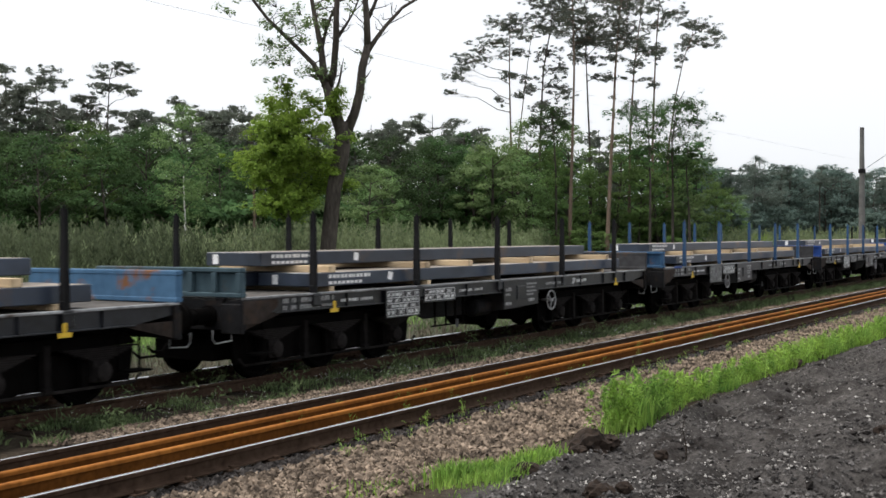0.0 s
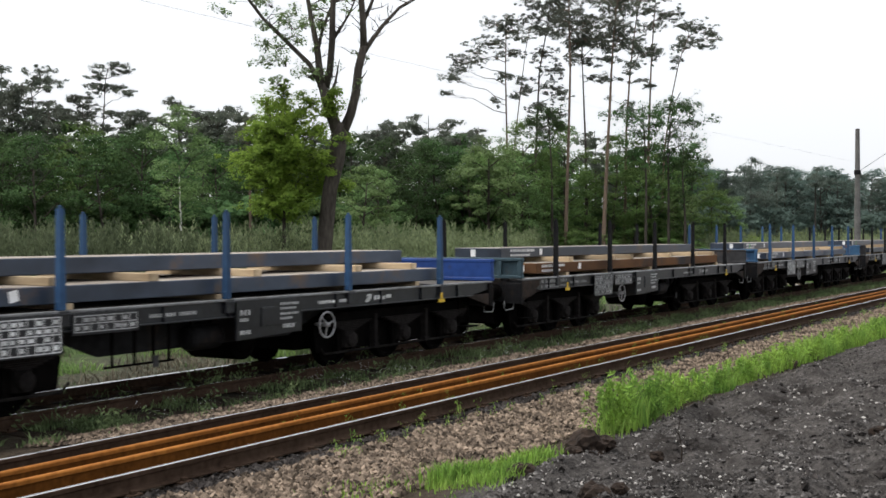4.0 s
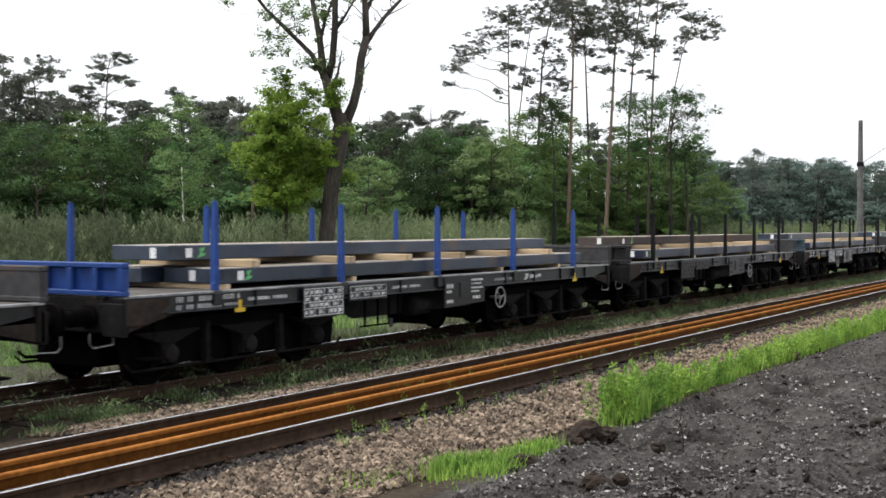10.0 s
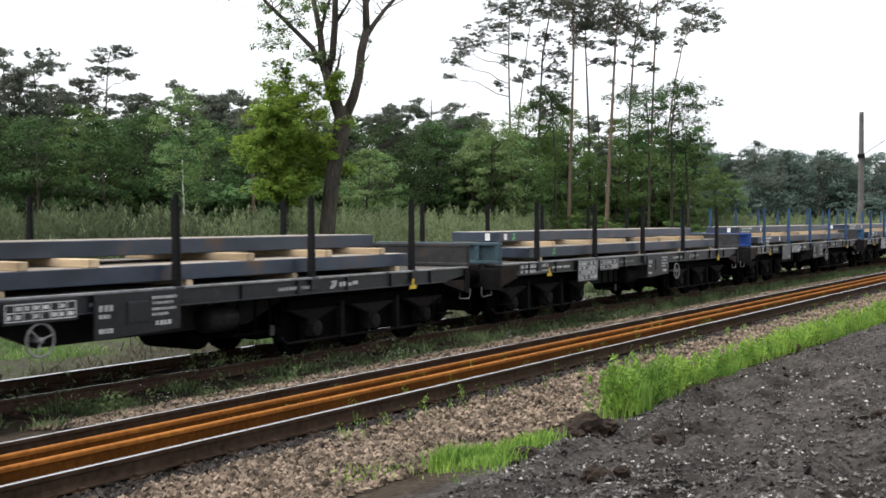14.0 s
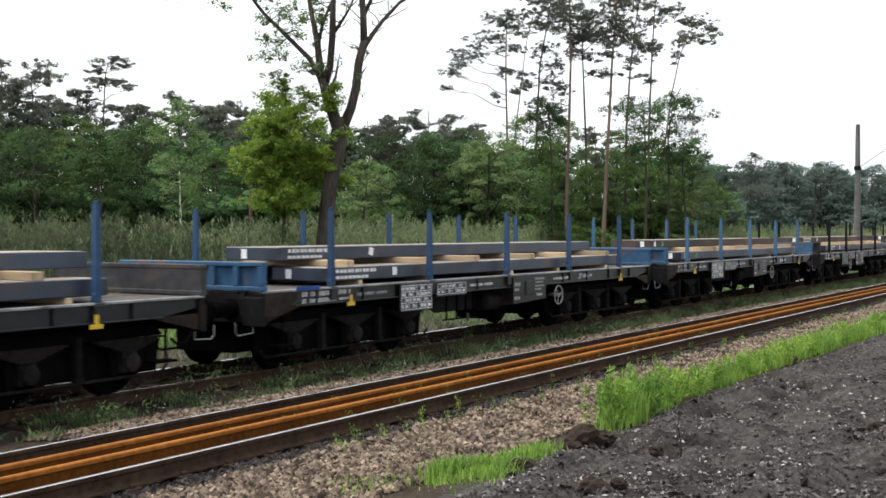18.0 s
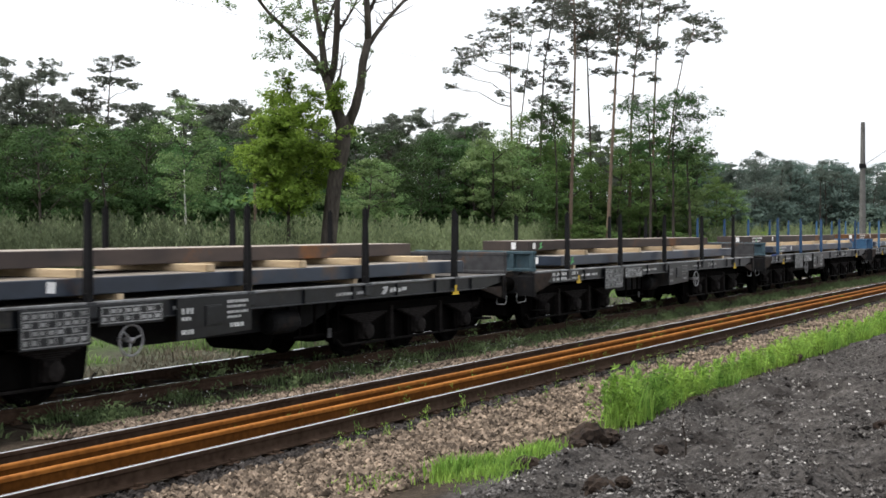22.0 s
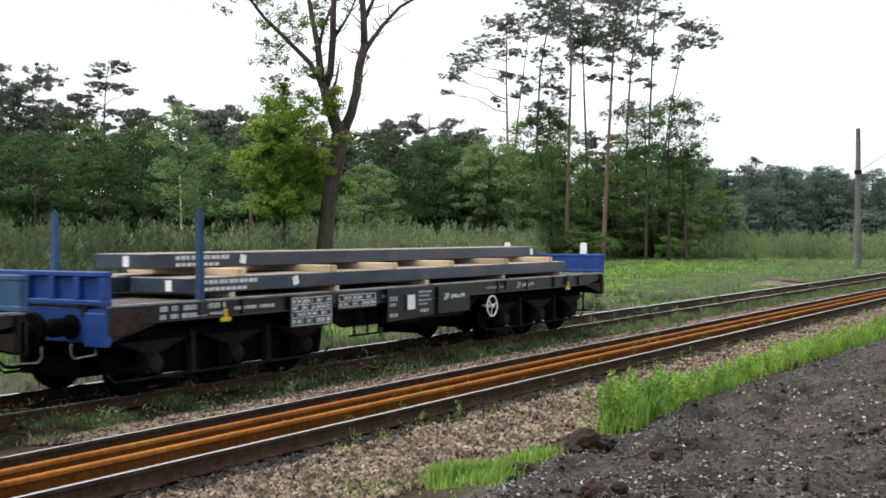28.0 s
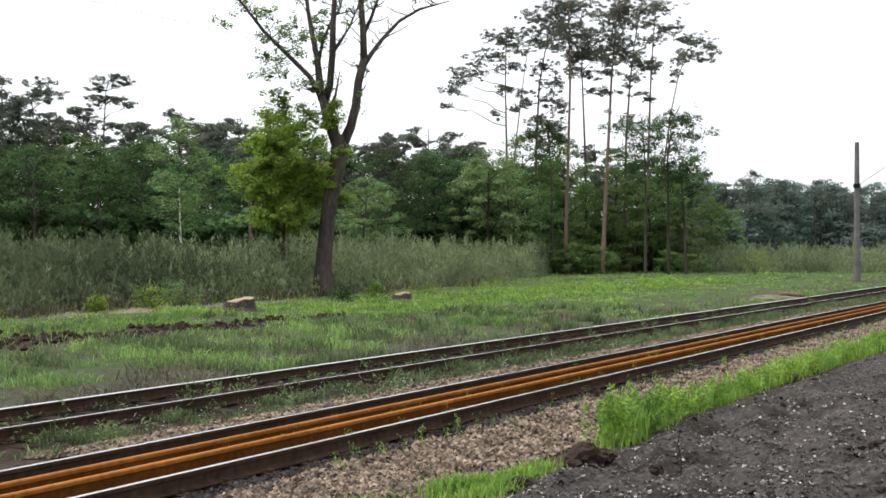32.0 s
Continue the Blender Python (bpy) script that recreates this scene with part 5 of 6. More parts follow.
wood_pine(-16.99, 98, [(0, 0), (0, 10.63), (-0.09, 12.98), (-0.09, 14.16)],
    [(-0.1, 13.9, 0.8, 0.33), (-0.1, 13.1, 1.13, 0.47), (0.3, 12.3, 1.04, 0.47), (-0.9, 14.4, 0.75, 0.24), (-1.5, 13.2, 0.61, 0.24)])
wood_pine(-12.61, 97, [(0, 0), (0, 10.54), (-0.09, 12.64), (-0.19, 14.27)],
    [(-0.7, 14.2, 0.7, 0.23), (-0.2, 14, 0.65, 0.28), (0.5, 13.3, 0.93, 0.28), (1.4, 12.7, 1.03, 0.37), (1.6, 11.7, 0.84, 0.42), (0.6, 12, 0.93, 0.37)])
wood_pine(-10.87, 97, [(0, 0), (0, 10.07), (-0.09, 12.17), (-0.19, 13.34)],
    [(-0.6, 12.8, 0.51, 0.28), (0.4, 12.1, 0.84, 0.19), (-0.5, 11.4, 0.7, 0.23), (0.2, 13.3, 0.37, 0.19)])
wood_pine(-14.39, 99, [(0, 0), (0, 10.23), (0, 12.14), (-0.1, 13.57)],
    [(-0.3, 13.3, 0.86, 0.24), (0.2, 12.9, 1.05, 0.29), (-0.4, 12.4, 0.95, 0.38), (0.5, 12, 0.95, 0.38)])
wood_pine(-2.87, 106, [(0, 0), (0, 9.26), (-0.05, 11.81), (-0.1, 13.59)],
    [(-0.1, 13.2, 0.51, 0.31), (0.4, 12.7, 0.66, 0.25), (-0.6, 12.4, 0.92, 0.36), (-1.2, 11.8, 1.02, 0.41), (0.6, 12, 0.71, 0.31)])
wood_pine(0.35, 108, [(0, 0), (0, 9.39), (-0.05, 11.47), (-0.1, 13.28)],
    [(-0.5, 13.2, 0.88, 0.21), (0.3, 12.6, 1.04, 0.31), (1.3, 12.5, 0.73, 0.26), (-0.3, 12, 1.04, 0.31), (0.6, 11.7, 0.93, 0.36)])
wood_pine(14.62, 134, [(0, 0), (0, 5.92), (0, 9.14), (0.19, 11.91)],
    [(0.2, 11.6, 0.52, 0.32), (-0.1, 10.8, 0.9, 0.52), (0.3, 9.9, 1.29, 0.52), (0, 9, 1.55, 0.64), (-0.1, 7.9, 1.8, 0.77), (0.5, 6.9, 1.67, 0.64)], "broad dark pine standing above the far wood", tuft=0.5, per=40, mat=M["needle_haze"])
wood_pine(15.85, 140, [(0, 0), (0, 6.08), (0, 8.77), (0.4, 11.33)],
    [(0.4, 11.1, 0.34, 0.27), (-0.4, 10.3, 0.81, 0.27), (0.7, 10.5, 0.67, 0.2), (0, 9.4, 1.01, 0.34), (-0.7, 8.9, 0.81, 0.34)], mat=M["needle_haze"])
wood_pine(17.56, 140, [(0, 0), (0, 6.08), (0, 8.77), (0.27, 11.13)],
    [(0.3, 10.9, 0.34, 0.27), (-0.5, 10, 0.94, 0.27), (0.8, 9.7, 0.67, 0.27), (0, 9.2, 1.08, 0.34), (1.6, 9.4, 0.94, 0.4)], mat=M["needle_haze"])
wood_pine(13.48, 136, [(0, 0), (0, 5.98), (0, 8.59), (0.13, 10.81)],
    [(0.3, 10.6, 0.59, 0.26), (-0.4, 9.8, 0.98, 0.39), (0.7, 9.4, 0.85, 0.39), (-0.1, 8.6, 1.18, 0.52)], mat=M["needle_haze"])
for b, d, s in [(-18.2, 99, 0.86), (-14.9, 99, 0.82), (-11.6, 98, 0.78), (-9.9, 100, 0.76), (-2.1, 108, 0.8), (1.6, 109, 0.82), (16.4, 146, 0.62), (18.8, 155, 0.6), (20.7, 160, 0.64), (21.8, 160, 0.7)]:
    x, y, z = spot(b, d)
    plant_tree("pine", "dark pine standing above the wood", "pine tree", pines_hazed[int(R.integers(3))] if b > 12 else pines_low[int(R.integers(5))], (x, y, z - 0.1), ACROSS + R.uniform(-0.5, 0.5) + math.pi * int(R.integers(2)), s, FOREST)
# the depth of the wood
for k in range(200):
    b = -24 + 48.5 * (k + R.random()) / 150 if k < 150 else R.uniform(11.5, 24)
    d = (84 if b < -9 else 102 if b < 2 else 118 if b < 12 else 132 + (b - 12) * 2.5) + R.uniform(0, 26)
    x, y, z = spot(b, d)
    if R.random() < (0.8 if k < 150 else 0.9):
        plant_tree("wood_tree", "far broadleaf tree with distance haze put into its leaf colour" if b > 11.5 else "dark green broadleaf tree inside the wood", "tree", far_hazed[int(R.integers(3))] if b > 11.5 else far_leafy[int(R.integers(4))], (x, y, z - 0.1), R.uniform(0, 6.3), R.uniform(0.9, 1.08) * (1.0 if b < -8 else 1.1 if b < 11.5 else 1.0 if b < 14 else 0.99), FOREST)
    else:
        plant_tree("wood_pine", "dark pine inside the wood", "pine tree", pines_hazed[int(R.integers(3))] if b > 12 else pines_low[int(R.integers(5))], (x, y, z - 0.1), R.uniform(0, 6.3), R.uniform(0.72, 0.85) * (0.82 if b > 12 else 1), FOREST)

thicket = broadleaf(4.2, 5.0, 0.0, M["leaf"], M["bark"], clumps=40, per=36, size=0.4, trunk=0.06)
thicket_hazed = broadleaf(4.2, 5.0, 0.0, M["leaf_haze"], M["bark"], clumps=40, per=36, size=0.36, trunk=0.06)
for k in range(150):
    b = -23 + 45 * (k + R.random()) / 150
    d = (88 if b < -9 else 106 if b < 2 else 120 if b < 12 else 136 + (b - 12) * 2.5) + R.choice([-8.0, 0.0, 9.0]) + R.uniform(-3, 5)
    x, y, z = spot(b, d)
    plant_tree("thicket_shrub", "dark green shrub under the trees of the wood", "shrub", thicket_hazed if b > 11 else thicket, (x, y, z - 0.1), R.uniform(0, 6.3), R.uniform(0.9, 1.35), "shrubs under the trees")

# low growth at the foot of the tall pines
foot = broadleaf(3.2, 3.4, 0.0, M["leaf_lit"], M["bark"], clumps=34, per=46, size=0.2, trunk=0.04)
for k in range(44):
    b = 2.4 + 10.2 * (k + R.random()) / 44
    x, y, z = spot(b, np.interp(b, [2, 5, 8, 13], [92, 97, 99, 104]) + R.uniform(-1.0, 10.0))
    plant_tree("foot_shrub", "green shrub at the foot of the tall pines", "shrub", foot, (x, y, z - 0.1), R.uniform(0, 6.3), R.uniform(0.3, 0.85), "shrubs at the foot of the pines")

# ---- the old oak that stands alone ----
OAK = spot(-5.88, 60.8)
oak = thing("old_oak", "old half-bare oak with a leaning forked trunk", "oak tree", OAK)
oak.rotation_euler[2] = radians(HEADING - 90)     # its limbs spread across the view
limbs = {
    "trunk": ([(0, 0, -0.2), (0.0, 0, 0.35), (0.1, 0, 1.9), (0.24, 0.05, 3.4), (0.4, 0.1, 4.9), (0.72, 0.2, 6.3), (0.9, 0.25, 7.8), (0.84, 0.25, 8.3)], [0.62, 0.5, 0.42, 0.41, 0.39, 0.42, 0.44, 0.3]),
    "fork": ([(0.85, 0.25, 7.6), (0.32, 0.15, 9.2), (0.02, 0.0, 10.3)], [0.34, 0.3, 0.24]),
    "left": ([(0.05, 0.0, 10.05), (-0.6, -0.2, 11.25), (-1.67, -0.5, 12.3), (-2.85, -0.8, 13.45), (-3.85, -1.0, 14.75), (-5.2, -1.3, 16.2)], [0.17, 0.13, 0.11, 0.09, 0.07, 0.02]),
    "inner_left": ([(0.0, 0.0, 10.1), (-0.16, 0.2, 11.25), (-0.26, 0.3, 12.2), (-0.56, 0.5, 13.6), (-0.78, 0.6, 14.8), (-1.2, 0.8, 18.5)], [0.22, 0.19, 0.16, 0.13, 0.11, 0.02]),
    "middle": ([(0.12, 0.1, 9.95), (0.44, -0.2, 10.95), (0.58, -0.4, 12.4), (0.62, -0.5, 13.9), (0.7, -0.6, 15.1), (0.5, -0.8, 19.0)], [0.21, 0.18, 0.17, 0.15, 0.13, 0.02]),
    "between": ([(-0.22, 0.3, 12.0), (0.0, 0.5, 13.2), (0.38, 0.6, 14.2), (0.85, 0.7, 14.9), (1.2, 0.8, 16.3)], [0.09, 0.08, 0.06, 0.05, 0.015]),
    "upper_middle": ([(0.6, -0.4, 12.4), (0.96, -0.3, 13.0), (1.4, -0.2, 13.75), (1.84, -0.1, 14.8), (2.2, 0.0, 16.4)], [0.08, 0.07, 0.055, 0.04, 0.01]),
    "stub": ([(0.25, 0.1, 9.4), (0.68, 0.2, 10.35), (0.9, 0.25, 11.6)], [0.09, 0.07, 0.02]),
    "right": ([(0.92, 0.25, 7.5), (1.46, 0.35, 8.77), (1.72, 0.4, 9.85), (1.85, 0.45, 11.1), (2.15, 0.5, 12.3)], [0.3, 0.25, 0.23, 0.22, 0.21]),
    "right_top": ([(2.13, 0.5, 12.1), (2.1, 0.4, 13.6), (2.0, 0.3, 15.0), (2.1, 0.2, 18.8)], [0.2, 0.17, 0.15, 0.03]),
    "right_spur": ([(2.1, 0.4, 13.5), (2.5, 0.5, 14.4), (2.85, 0.6, 15.4), (3.3, 0.7, 17.6)], [0.11, 0.09, 0.07, 0.015]),
    "far_right": ([(2.15, 0.5, 12.0), (2.57, 0.6, 12.65), (3.07, 0.8, 13.36), (3.95, 1.0, 14.35), (5.0, 1.2, 15.0), (6.6, 1.5, 15.5)], [0.15, 0.12, 0.1, 0.085, 0.07, 0.015]),
    "broken_twig": ([(1.84, 0.4, 10.4), (2.1, 0.3, 10.67), (2.32, 0.3, 11.0)], [0.05, 0.04, 0.012])}
tips = []
for key, (path, radii) in limbs.items():
    s = Shape()
    bough = part("limb" if key != "trunk" else "trunk", Shape().tube(path, radii, 10).mesh(key, M["bark"], smooth=True), oak)
    if key not in ("trunk", "fork", "broken_twig"):
        for k in range(5 if key in ("stub", "right") else 13):
            i = int(R.integers(1, len(path)))
            p = Vector(path[i - 1]).lerp(Vector(path[i]), R.random())
            e = p + Vector((R.normal(-0.1, 0.6), R.normal(0, 0.5), R.uniform(0.15, 0.9)))
            m = p.lerp(e, 0.5) + Vector((R.normal(0, 0.12), 0, R.normal(0, 0.1)))
            s.tube([p, m, e], [0.035, 0.022, 0.008], 5)
            tips.append(e)
            f = m + Vector((R.normal(0, 0.35), R.normal(0, 0.35), R.uniform(0, 0.5)))
            s.tube([m, f], [0.018, 0.006], 4)
            tips.append(f)
        part("twig_spray", s.mesh("twig_spray", M["bark"]), bough, "", kind="stuff")
cs = [tuple(t) for t in tips if R.random() < (0.8 if t.x < 0.2 else 0.16)]
# thin sprays out on the left boughs: across, up, spread, thickness
for bx, bz, wide, thick in ((-2.8, 14.4, 0.7, 0.47), (-3.1, 13.2, 0.4, 0.3), (-3.0, 12.2, 0.4, 0.26), (-2.3, 12.3, 0.7, 0.35), (-2.8, 11.5, 0.6, 0.3), (-2.1, 11.4, 0.7, 0.26), (-1.4, 12.6, 0.6, 0.26), (-1.4, 14.1, 0.4, 0.4),
                            (-0.9, 13.3, 0.35, 0.3), (-0.9, 10.8, 0.8, 0.3), (-2.4, 10.4, 0.7, 0.23), (-0.6, 9.5, 0.5, 0.26), (-3.7, 14.7, 0.6, 0.23), (-4.2, 15.1, 0.6, 0.3), (-5.0, 13.9, 0.4, 0.15), (-1.7, 13.3, 0.6, 0.3)):
    s = Shape()
    for _ in range(int(4 + 16 * wide * (thick + 0.15))):
        f = Vector((bx + R.normal(0, 0.5) * wide, R.normal(-0.5, 0.7), bz + R.normal(0, 0.5) * thick))
        cs.append(tuple(f))
        s.tube([(bx + 0.5 * wide, -0.4, bz - 0.3), f], [0.016, 0.006], 3)
    part("twig_spray", s.mesh("twig_spray", M["bark"]), oak, "", kind="stuff")
part("leaf_sprays", crown("leaf_sprays", cs, R.uniform(0.15, 0.42, len(cs)), 26, 0.16, M["leaf_birch"], 0.8), oak, "thin young foliage")
cs = []
for bx, bz, wide, thick in ((-0.5, 9.3, 0.8, 0.35), (0.3, 8.8, 0.6, 0.35), (-0.1, 8.0, 0.6, 0.35), (-1.1, 8.8, 0.76, 0.3), (0.6, 9.2, 0.4, 0.26), (0.3, 5.7, 0.5, 0.18), (0.7, 9.8, 0.3, 0.23)):
    cs += [(bx + R.normal(0, 0.5) * wide, R.normal(-0.45, 0.3), bz + R.normal(0, 0.5) * thick) for _ in range(13)]
part("shoot_foliage", crown("shoot_foliage", cs, R.uniform(0.18, 0.4, len(cs)), 44, 0.15, M["leaf_light"], 0.7), oak, "young shoots on the trunk")

# ---- scrub in front of the wood: upright shoots of mixed height ----
n = 13000
bush = R.integers(0, 1700, n)
bush_b, bush_u, bush_h = R.uniform(-23.5, 21.5, 1700), R.random(1700), R.uniform(0.2, 1.45, 1700)
off = np.abs(R.normal(0, 1, n))
b = bush_b[bush] + off * R.choice([-1, 1], n) * 0.22
front = np.interp(b, [-24, -19, -16, -9, -5.7, 0.4, 3, 5, 6.3, 9.5, 12, 14, 22], [42, 46, 50, 57, 61, 72, 78, 94, 108, 116, 106, 106, 112])
d = front + 18 * bush_u[bush] ** 1.3 * np.where(b > 12, 1.2, 1.0) + R.normal(0, 0.4, n)
ang = np.radians(HEADING - b)
px, py = d * np.cos(ang), d * np.sin(ang)
tall = (1.5 + 0.4 * waves(px, py, 6, 21) + 0.95 * bush_h[bush] - 0.42 * off + R.uniform(-0.2, 0.3, n)) * np.clip((d - front) / 5 + 0.42, 0.3, 1.0) * np.where(b > 6, 0.95, 1.12)
per = 20
u = R.random((n, per))
sway = R.normal(0, 0.09, (n, 2))
top = lie(px, py)[:, None] + np.maximum(tall, 0.3)[:, None] * u ** 0.75
rr = (0.3 * (1 - u) + 0.04)[..., None] * R.normal(0, 0.75, (n, per, 2))
pts = np.concatenate([np.stack([px, py], -1)[:, None] + rr + sway[:, None] * u[..., None], top[..., None]], -1).reshape(-1, 3)
blades = leaves(pts, 0.25, 0, -1.6, 0.28)
# the left of the view takes a darker copy of the scrub colour
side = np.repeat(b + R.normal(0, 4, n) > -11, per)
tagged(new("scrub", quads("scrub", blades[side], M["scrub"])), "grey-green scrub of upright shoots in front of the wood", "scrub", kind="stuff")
tagged(new("scrub", quads("scrub", blades[~side], M["scrub_dark"])), "darker scrub of upright shoots towards the left, before the wood", "scrub", kind="stuff")

# ---- grass and weeds ----


def sward(name, label, x, y, height, mat, width=0.012, lean=0.35, category="grass"):
    """Single blades, three corners each, rooted on the ground."""
    n = len(x)
    root = np.stack([x, y, lie(x, y) + bumps(x, y) - 0.01], -1)
    a = R.uniform(0, 2 * math.pi, n)
    side = np.stack([np.cos(a), np.sin(a), 0 * a], -1) * (np.broadcast_to(width, n) * R.uniform(0.7, 1.4, n))[:, None]
    bend = R.normal(0, lean, (n, 2)) * height[:, None]
    mid = root + np.concatenate([bend * 0.35, (height * 0.6)[:, None]], -1)
    tip = root + np.concatenate([bend, (height * (1 - 0.3 * np.abs(R.normal(0, lean, n)).clip(0, 1)))[:, None]], -1)
    v = np.stack([root - side, root + side, mid + side * 0.8, mid - side * 0.8, tip], 1).reshape(-1, 3)
    o = np.arange(n)[:, None] * 5
    f = np.concatenate([o + [0, 1, 2], o + [0, 2, 3], o + [3, 2, 4]], 0)
    return tagged(new(name, indexed(name, v, f, mat)), label, category, kind="stuff")


# bright grass along the edge of the cinders: low and thin at first, then tall, then a thick strip
n = 34000
x = 8.3 + 36 * R.random(n) ** 1.25
y = edge_of_cinders(x) + 0.02 + np.abs(R.normal(0, np.interp(x, [8, 10.5, 11.5, 13, 18, 26, 44], [0.34, 0.25, 0.2, 0.22, 0.27, 0.36, 0.45]), n))
dense = np.interp(x, [8, 9, 10.4, 10.9, 11.5, 12.5, 15, 16.5, 20, 44], [0.08, 0.18, 0.22, 0.04, 0.05, 0.07, 0.06, 0.22, 0.5, 0.75]) * (1 + 0.5 * waves(x, y, 0.9, 31))
gap = np.where((x > 13) & (x < 16), np.clip(0.55 + 1.1 * waves(x, 0 * x, 1.1, 33), 0.05, 1.0), 1.0)
dense = dense * np.clip(0.65 + 0.9 * waves(x, 0 * x, 2.2, 34), 0.12, 1.2)
keep = (R.random(n) < dense * gap) & (y < 6.4)
x, y = x[keep], y[keep]
tallness = np.interp(x, [8, 10.6, 11.2, 11.8, 14.5, 16.5, 20, 44], [0.12, 0.15, 0.1, 0.36, 0.32, 0.32, 0.36, 0.4]) * np.clip(0.85 + 0.7 * waves(x, y, 0.9, 32), 0.3, 1.6)
sward("grass_strip", "bright green grass along the edge of the cinders", x, y, R.uniform(0.35, 1.1, len(x)) * tallness, M["grass"], 0.004 + 0.00014 * x, 0.36)
# single clumps: centre, spread, blades, height
for cx, cy, sp, count, high in ((9.5, 5.75, 0.14, 460, 0.24), (9.75, 5.6, 0.12, 300, 0.18), (10.2, 5.35, 0.25, 420, 0.16), (12.5, 5.2, 0.2, 260, 0.5), (13.2, 5.35, 0.24, 200, 0.45), (9.3, 5.2, 0.25, 240, 0.13), (8.9, 6.2, 0.3, 260, 0.1)):
    x, y = R.normal(cx, sp, count), R.normal(cy, sp * 0.6, count)
    sward("grass_clump", "clump of fresh green grass at the foot of the ballast", x, y, R.uniform(0.3, 1.05, count) * high, M["grass"], 0.009, 0.27)
# leafy shoots that stand up out of the grass
n = 385
x = np.concatenate([12.1 + 3.1 * R.random(85) ** 1.2, R.uniform(15, 36, 300)])
y = edge_of_cinders(x) + 0.1 + np.abs(R.normal(0.05, 0.2, n))
high = np.interp(x, [11.5, 12, 13.5, 15, 17, 34], [0.62, 0.72, 0.56, 0.4, 0.42, 0.46]) * R.uniform(0.6, 1.05, n)
u = R.random((n, 46))
tilt = R.normal(0, 0.13, (n, 1, 2))
at = np.stack([x, y], -1)[:, None] + tilt * (u * high[:, None])[..., None] + R.normal(0, 0.03, (n, 46, 2)) * (1.2 - 0.6 * u)[..., None]
pts = np.concatenate([at, (lie(x, y)[:, None] + high[:, None] * (0.12 + 0.88 * u))[..., None]], -1).reshape(-1, 3)
tagged(new("leafy_shoots", quads("leafy_shoots", leaves(pts, 0.1, 0, -0.5, 0.22), M["grass"])), "bright leafy weed shoots along the cinders", "weeds", kind="stuff")
# meadow beyond the tracks
n = 300000
b, d = R.uniform(-21.5, 21.5, n), 17 + 100 * R.random(n) ** 1.7
ang = np.radians(HEADING - b)
x, y = d * np.cos(ang), d * np.sin(ang)
lush = waves(x, y, 6, 41) + 0.6 * waves(x, y, 1.7, 42) + 0.4 * waves(x, y, 0.6, 44)
track_of_soil = (np.abs(y - 26.0 - 0.5 * waves(x, y, 5, 45)) < np.interp(x, [16, 22, 30, 37], [2.4, 1.9, 1.1, 0.0])) | (np.abs(y - 35.3) < 1.3) & (x < 41) | (np.abs(y - 34.5 - 0.6 * waves(x, y, 6, 46)) < 1.2) & (x > 52) & (x < 72)
keep = (y > 14.7) & (d < np.interp(b, [-24, -19, -16, -9, -5.7, 0.4, 3, 5, 6.3, 9.5, 12, 14, 22], [42, 46, 50, 57, 61, 72, 78, 94, 108, 116, 106, 106, 112]) + 1) & (lush > np.where(y < 17, np.interp(x, [24, 40], [0.75, -0.1]), np.where(y < 22.5, 0.05, -0.45)) + 0.8 * R.random(n)) & ~(track_of_soil & (R.random(n) < 0.93))
x, y, lush = x[keep], y[keep], lush[keep]
sward("meadow", "rough green meadow beyond the tracks", x, y, R.uniform(0.05, 0.24, len(x)) * np.clip(0.8 + 0.7 * lush, 0.3, 2.2) * np.interp(x, [30, 55], [1.0, 0.6]), M["meadow"], np.hypot(x, y) * 0.00036, 0.55)
n = 1500
x, y = R.uniform(18, 75, n), R.uniform(25.5, 37, n)
keep = waves(x, y, 4, 71) > 0.35
x, y = x[keep], y[keep]
z = lie(x, y) + bumps(x, y)
tagged(new("yellow_herbs", quads("yellow_herbs", leaves(np.repeat(np.stack([x, y, z + 0.2], -1), 14, 0) + R.normal(0, 0.13, (len(x) * 14, 3)), 0.1, 0.0, 0.0, 0.5), M["leaf_light"])), "yellow-green herbs among the meadow grass", "herbs", kind="stuff")
n = 17000
x, y = R.uniform(36, 84, n), 25.2 + 7.5 * R.random(n)
keep = waves(x, y, 3, 48) + 0.5 * waves(x, y, 0.8, 49) > -0.1
x, y = x[keep], y[keep]
sward("fresh_grass", "strip of fresh bright grass across the meadow", x, y, R.uniform(0.05, 0.22, len(x)), M["grass"], np.hypot(x, y) * 0.0005, 0.4)
# taller tussocks, darker than the rest
n = 760
cx, cy = 17 + 58 * R.random(n) ** 1.4, 15.2 + 14 * R.random(n)
keep = (waves(cx, cy, 5, 81) > -0.2) & (cx < 46) & (np.abs(cy - 26.0) > 2.4)
cx, cy = np.repeat(cx[keep], 34), np.repeat(cy[keep], 34)
x, y = cx + R.normal(0, 0.2, len(cx)), cy + R.normal(0, 0.16, len(cy))
sward("tussocks", "taller dark green tussocks in the meadow", x, y, R.uniform(0.15, 0.5, len(x)) * np.interp(y, [15, 24, 30], [0.7, 1.0, 0.7]), M["weed"], np.hypot(x, y) * 0.00042, 0.45)
# clods along the strip of torn soil
n = 900
x = 16 + 19 * R.random(n)
y = 26.0 + R.normal(0, 0.5, n) * np.interp(x, [16, 22, 30, 37], [2.2, 1.7, 1.0, 0.3])
TORN = (x, y, 0.03 + 0.11 * R.random(n) ** 2)
# dead grey-brown stalks and litter in patches of the meadow, and at the foot of the scrub
n = 60000
b, d = R.uniform(-21.5, 14, n), 17 + 58 * R.random(n) ** 1.4
ang = np.radians(HEADING - b)
x, y = d * np.cos(ang), d * np.sin(ang)
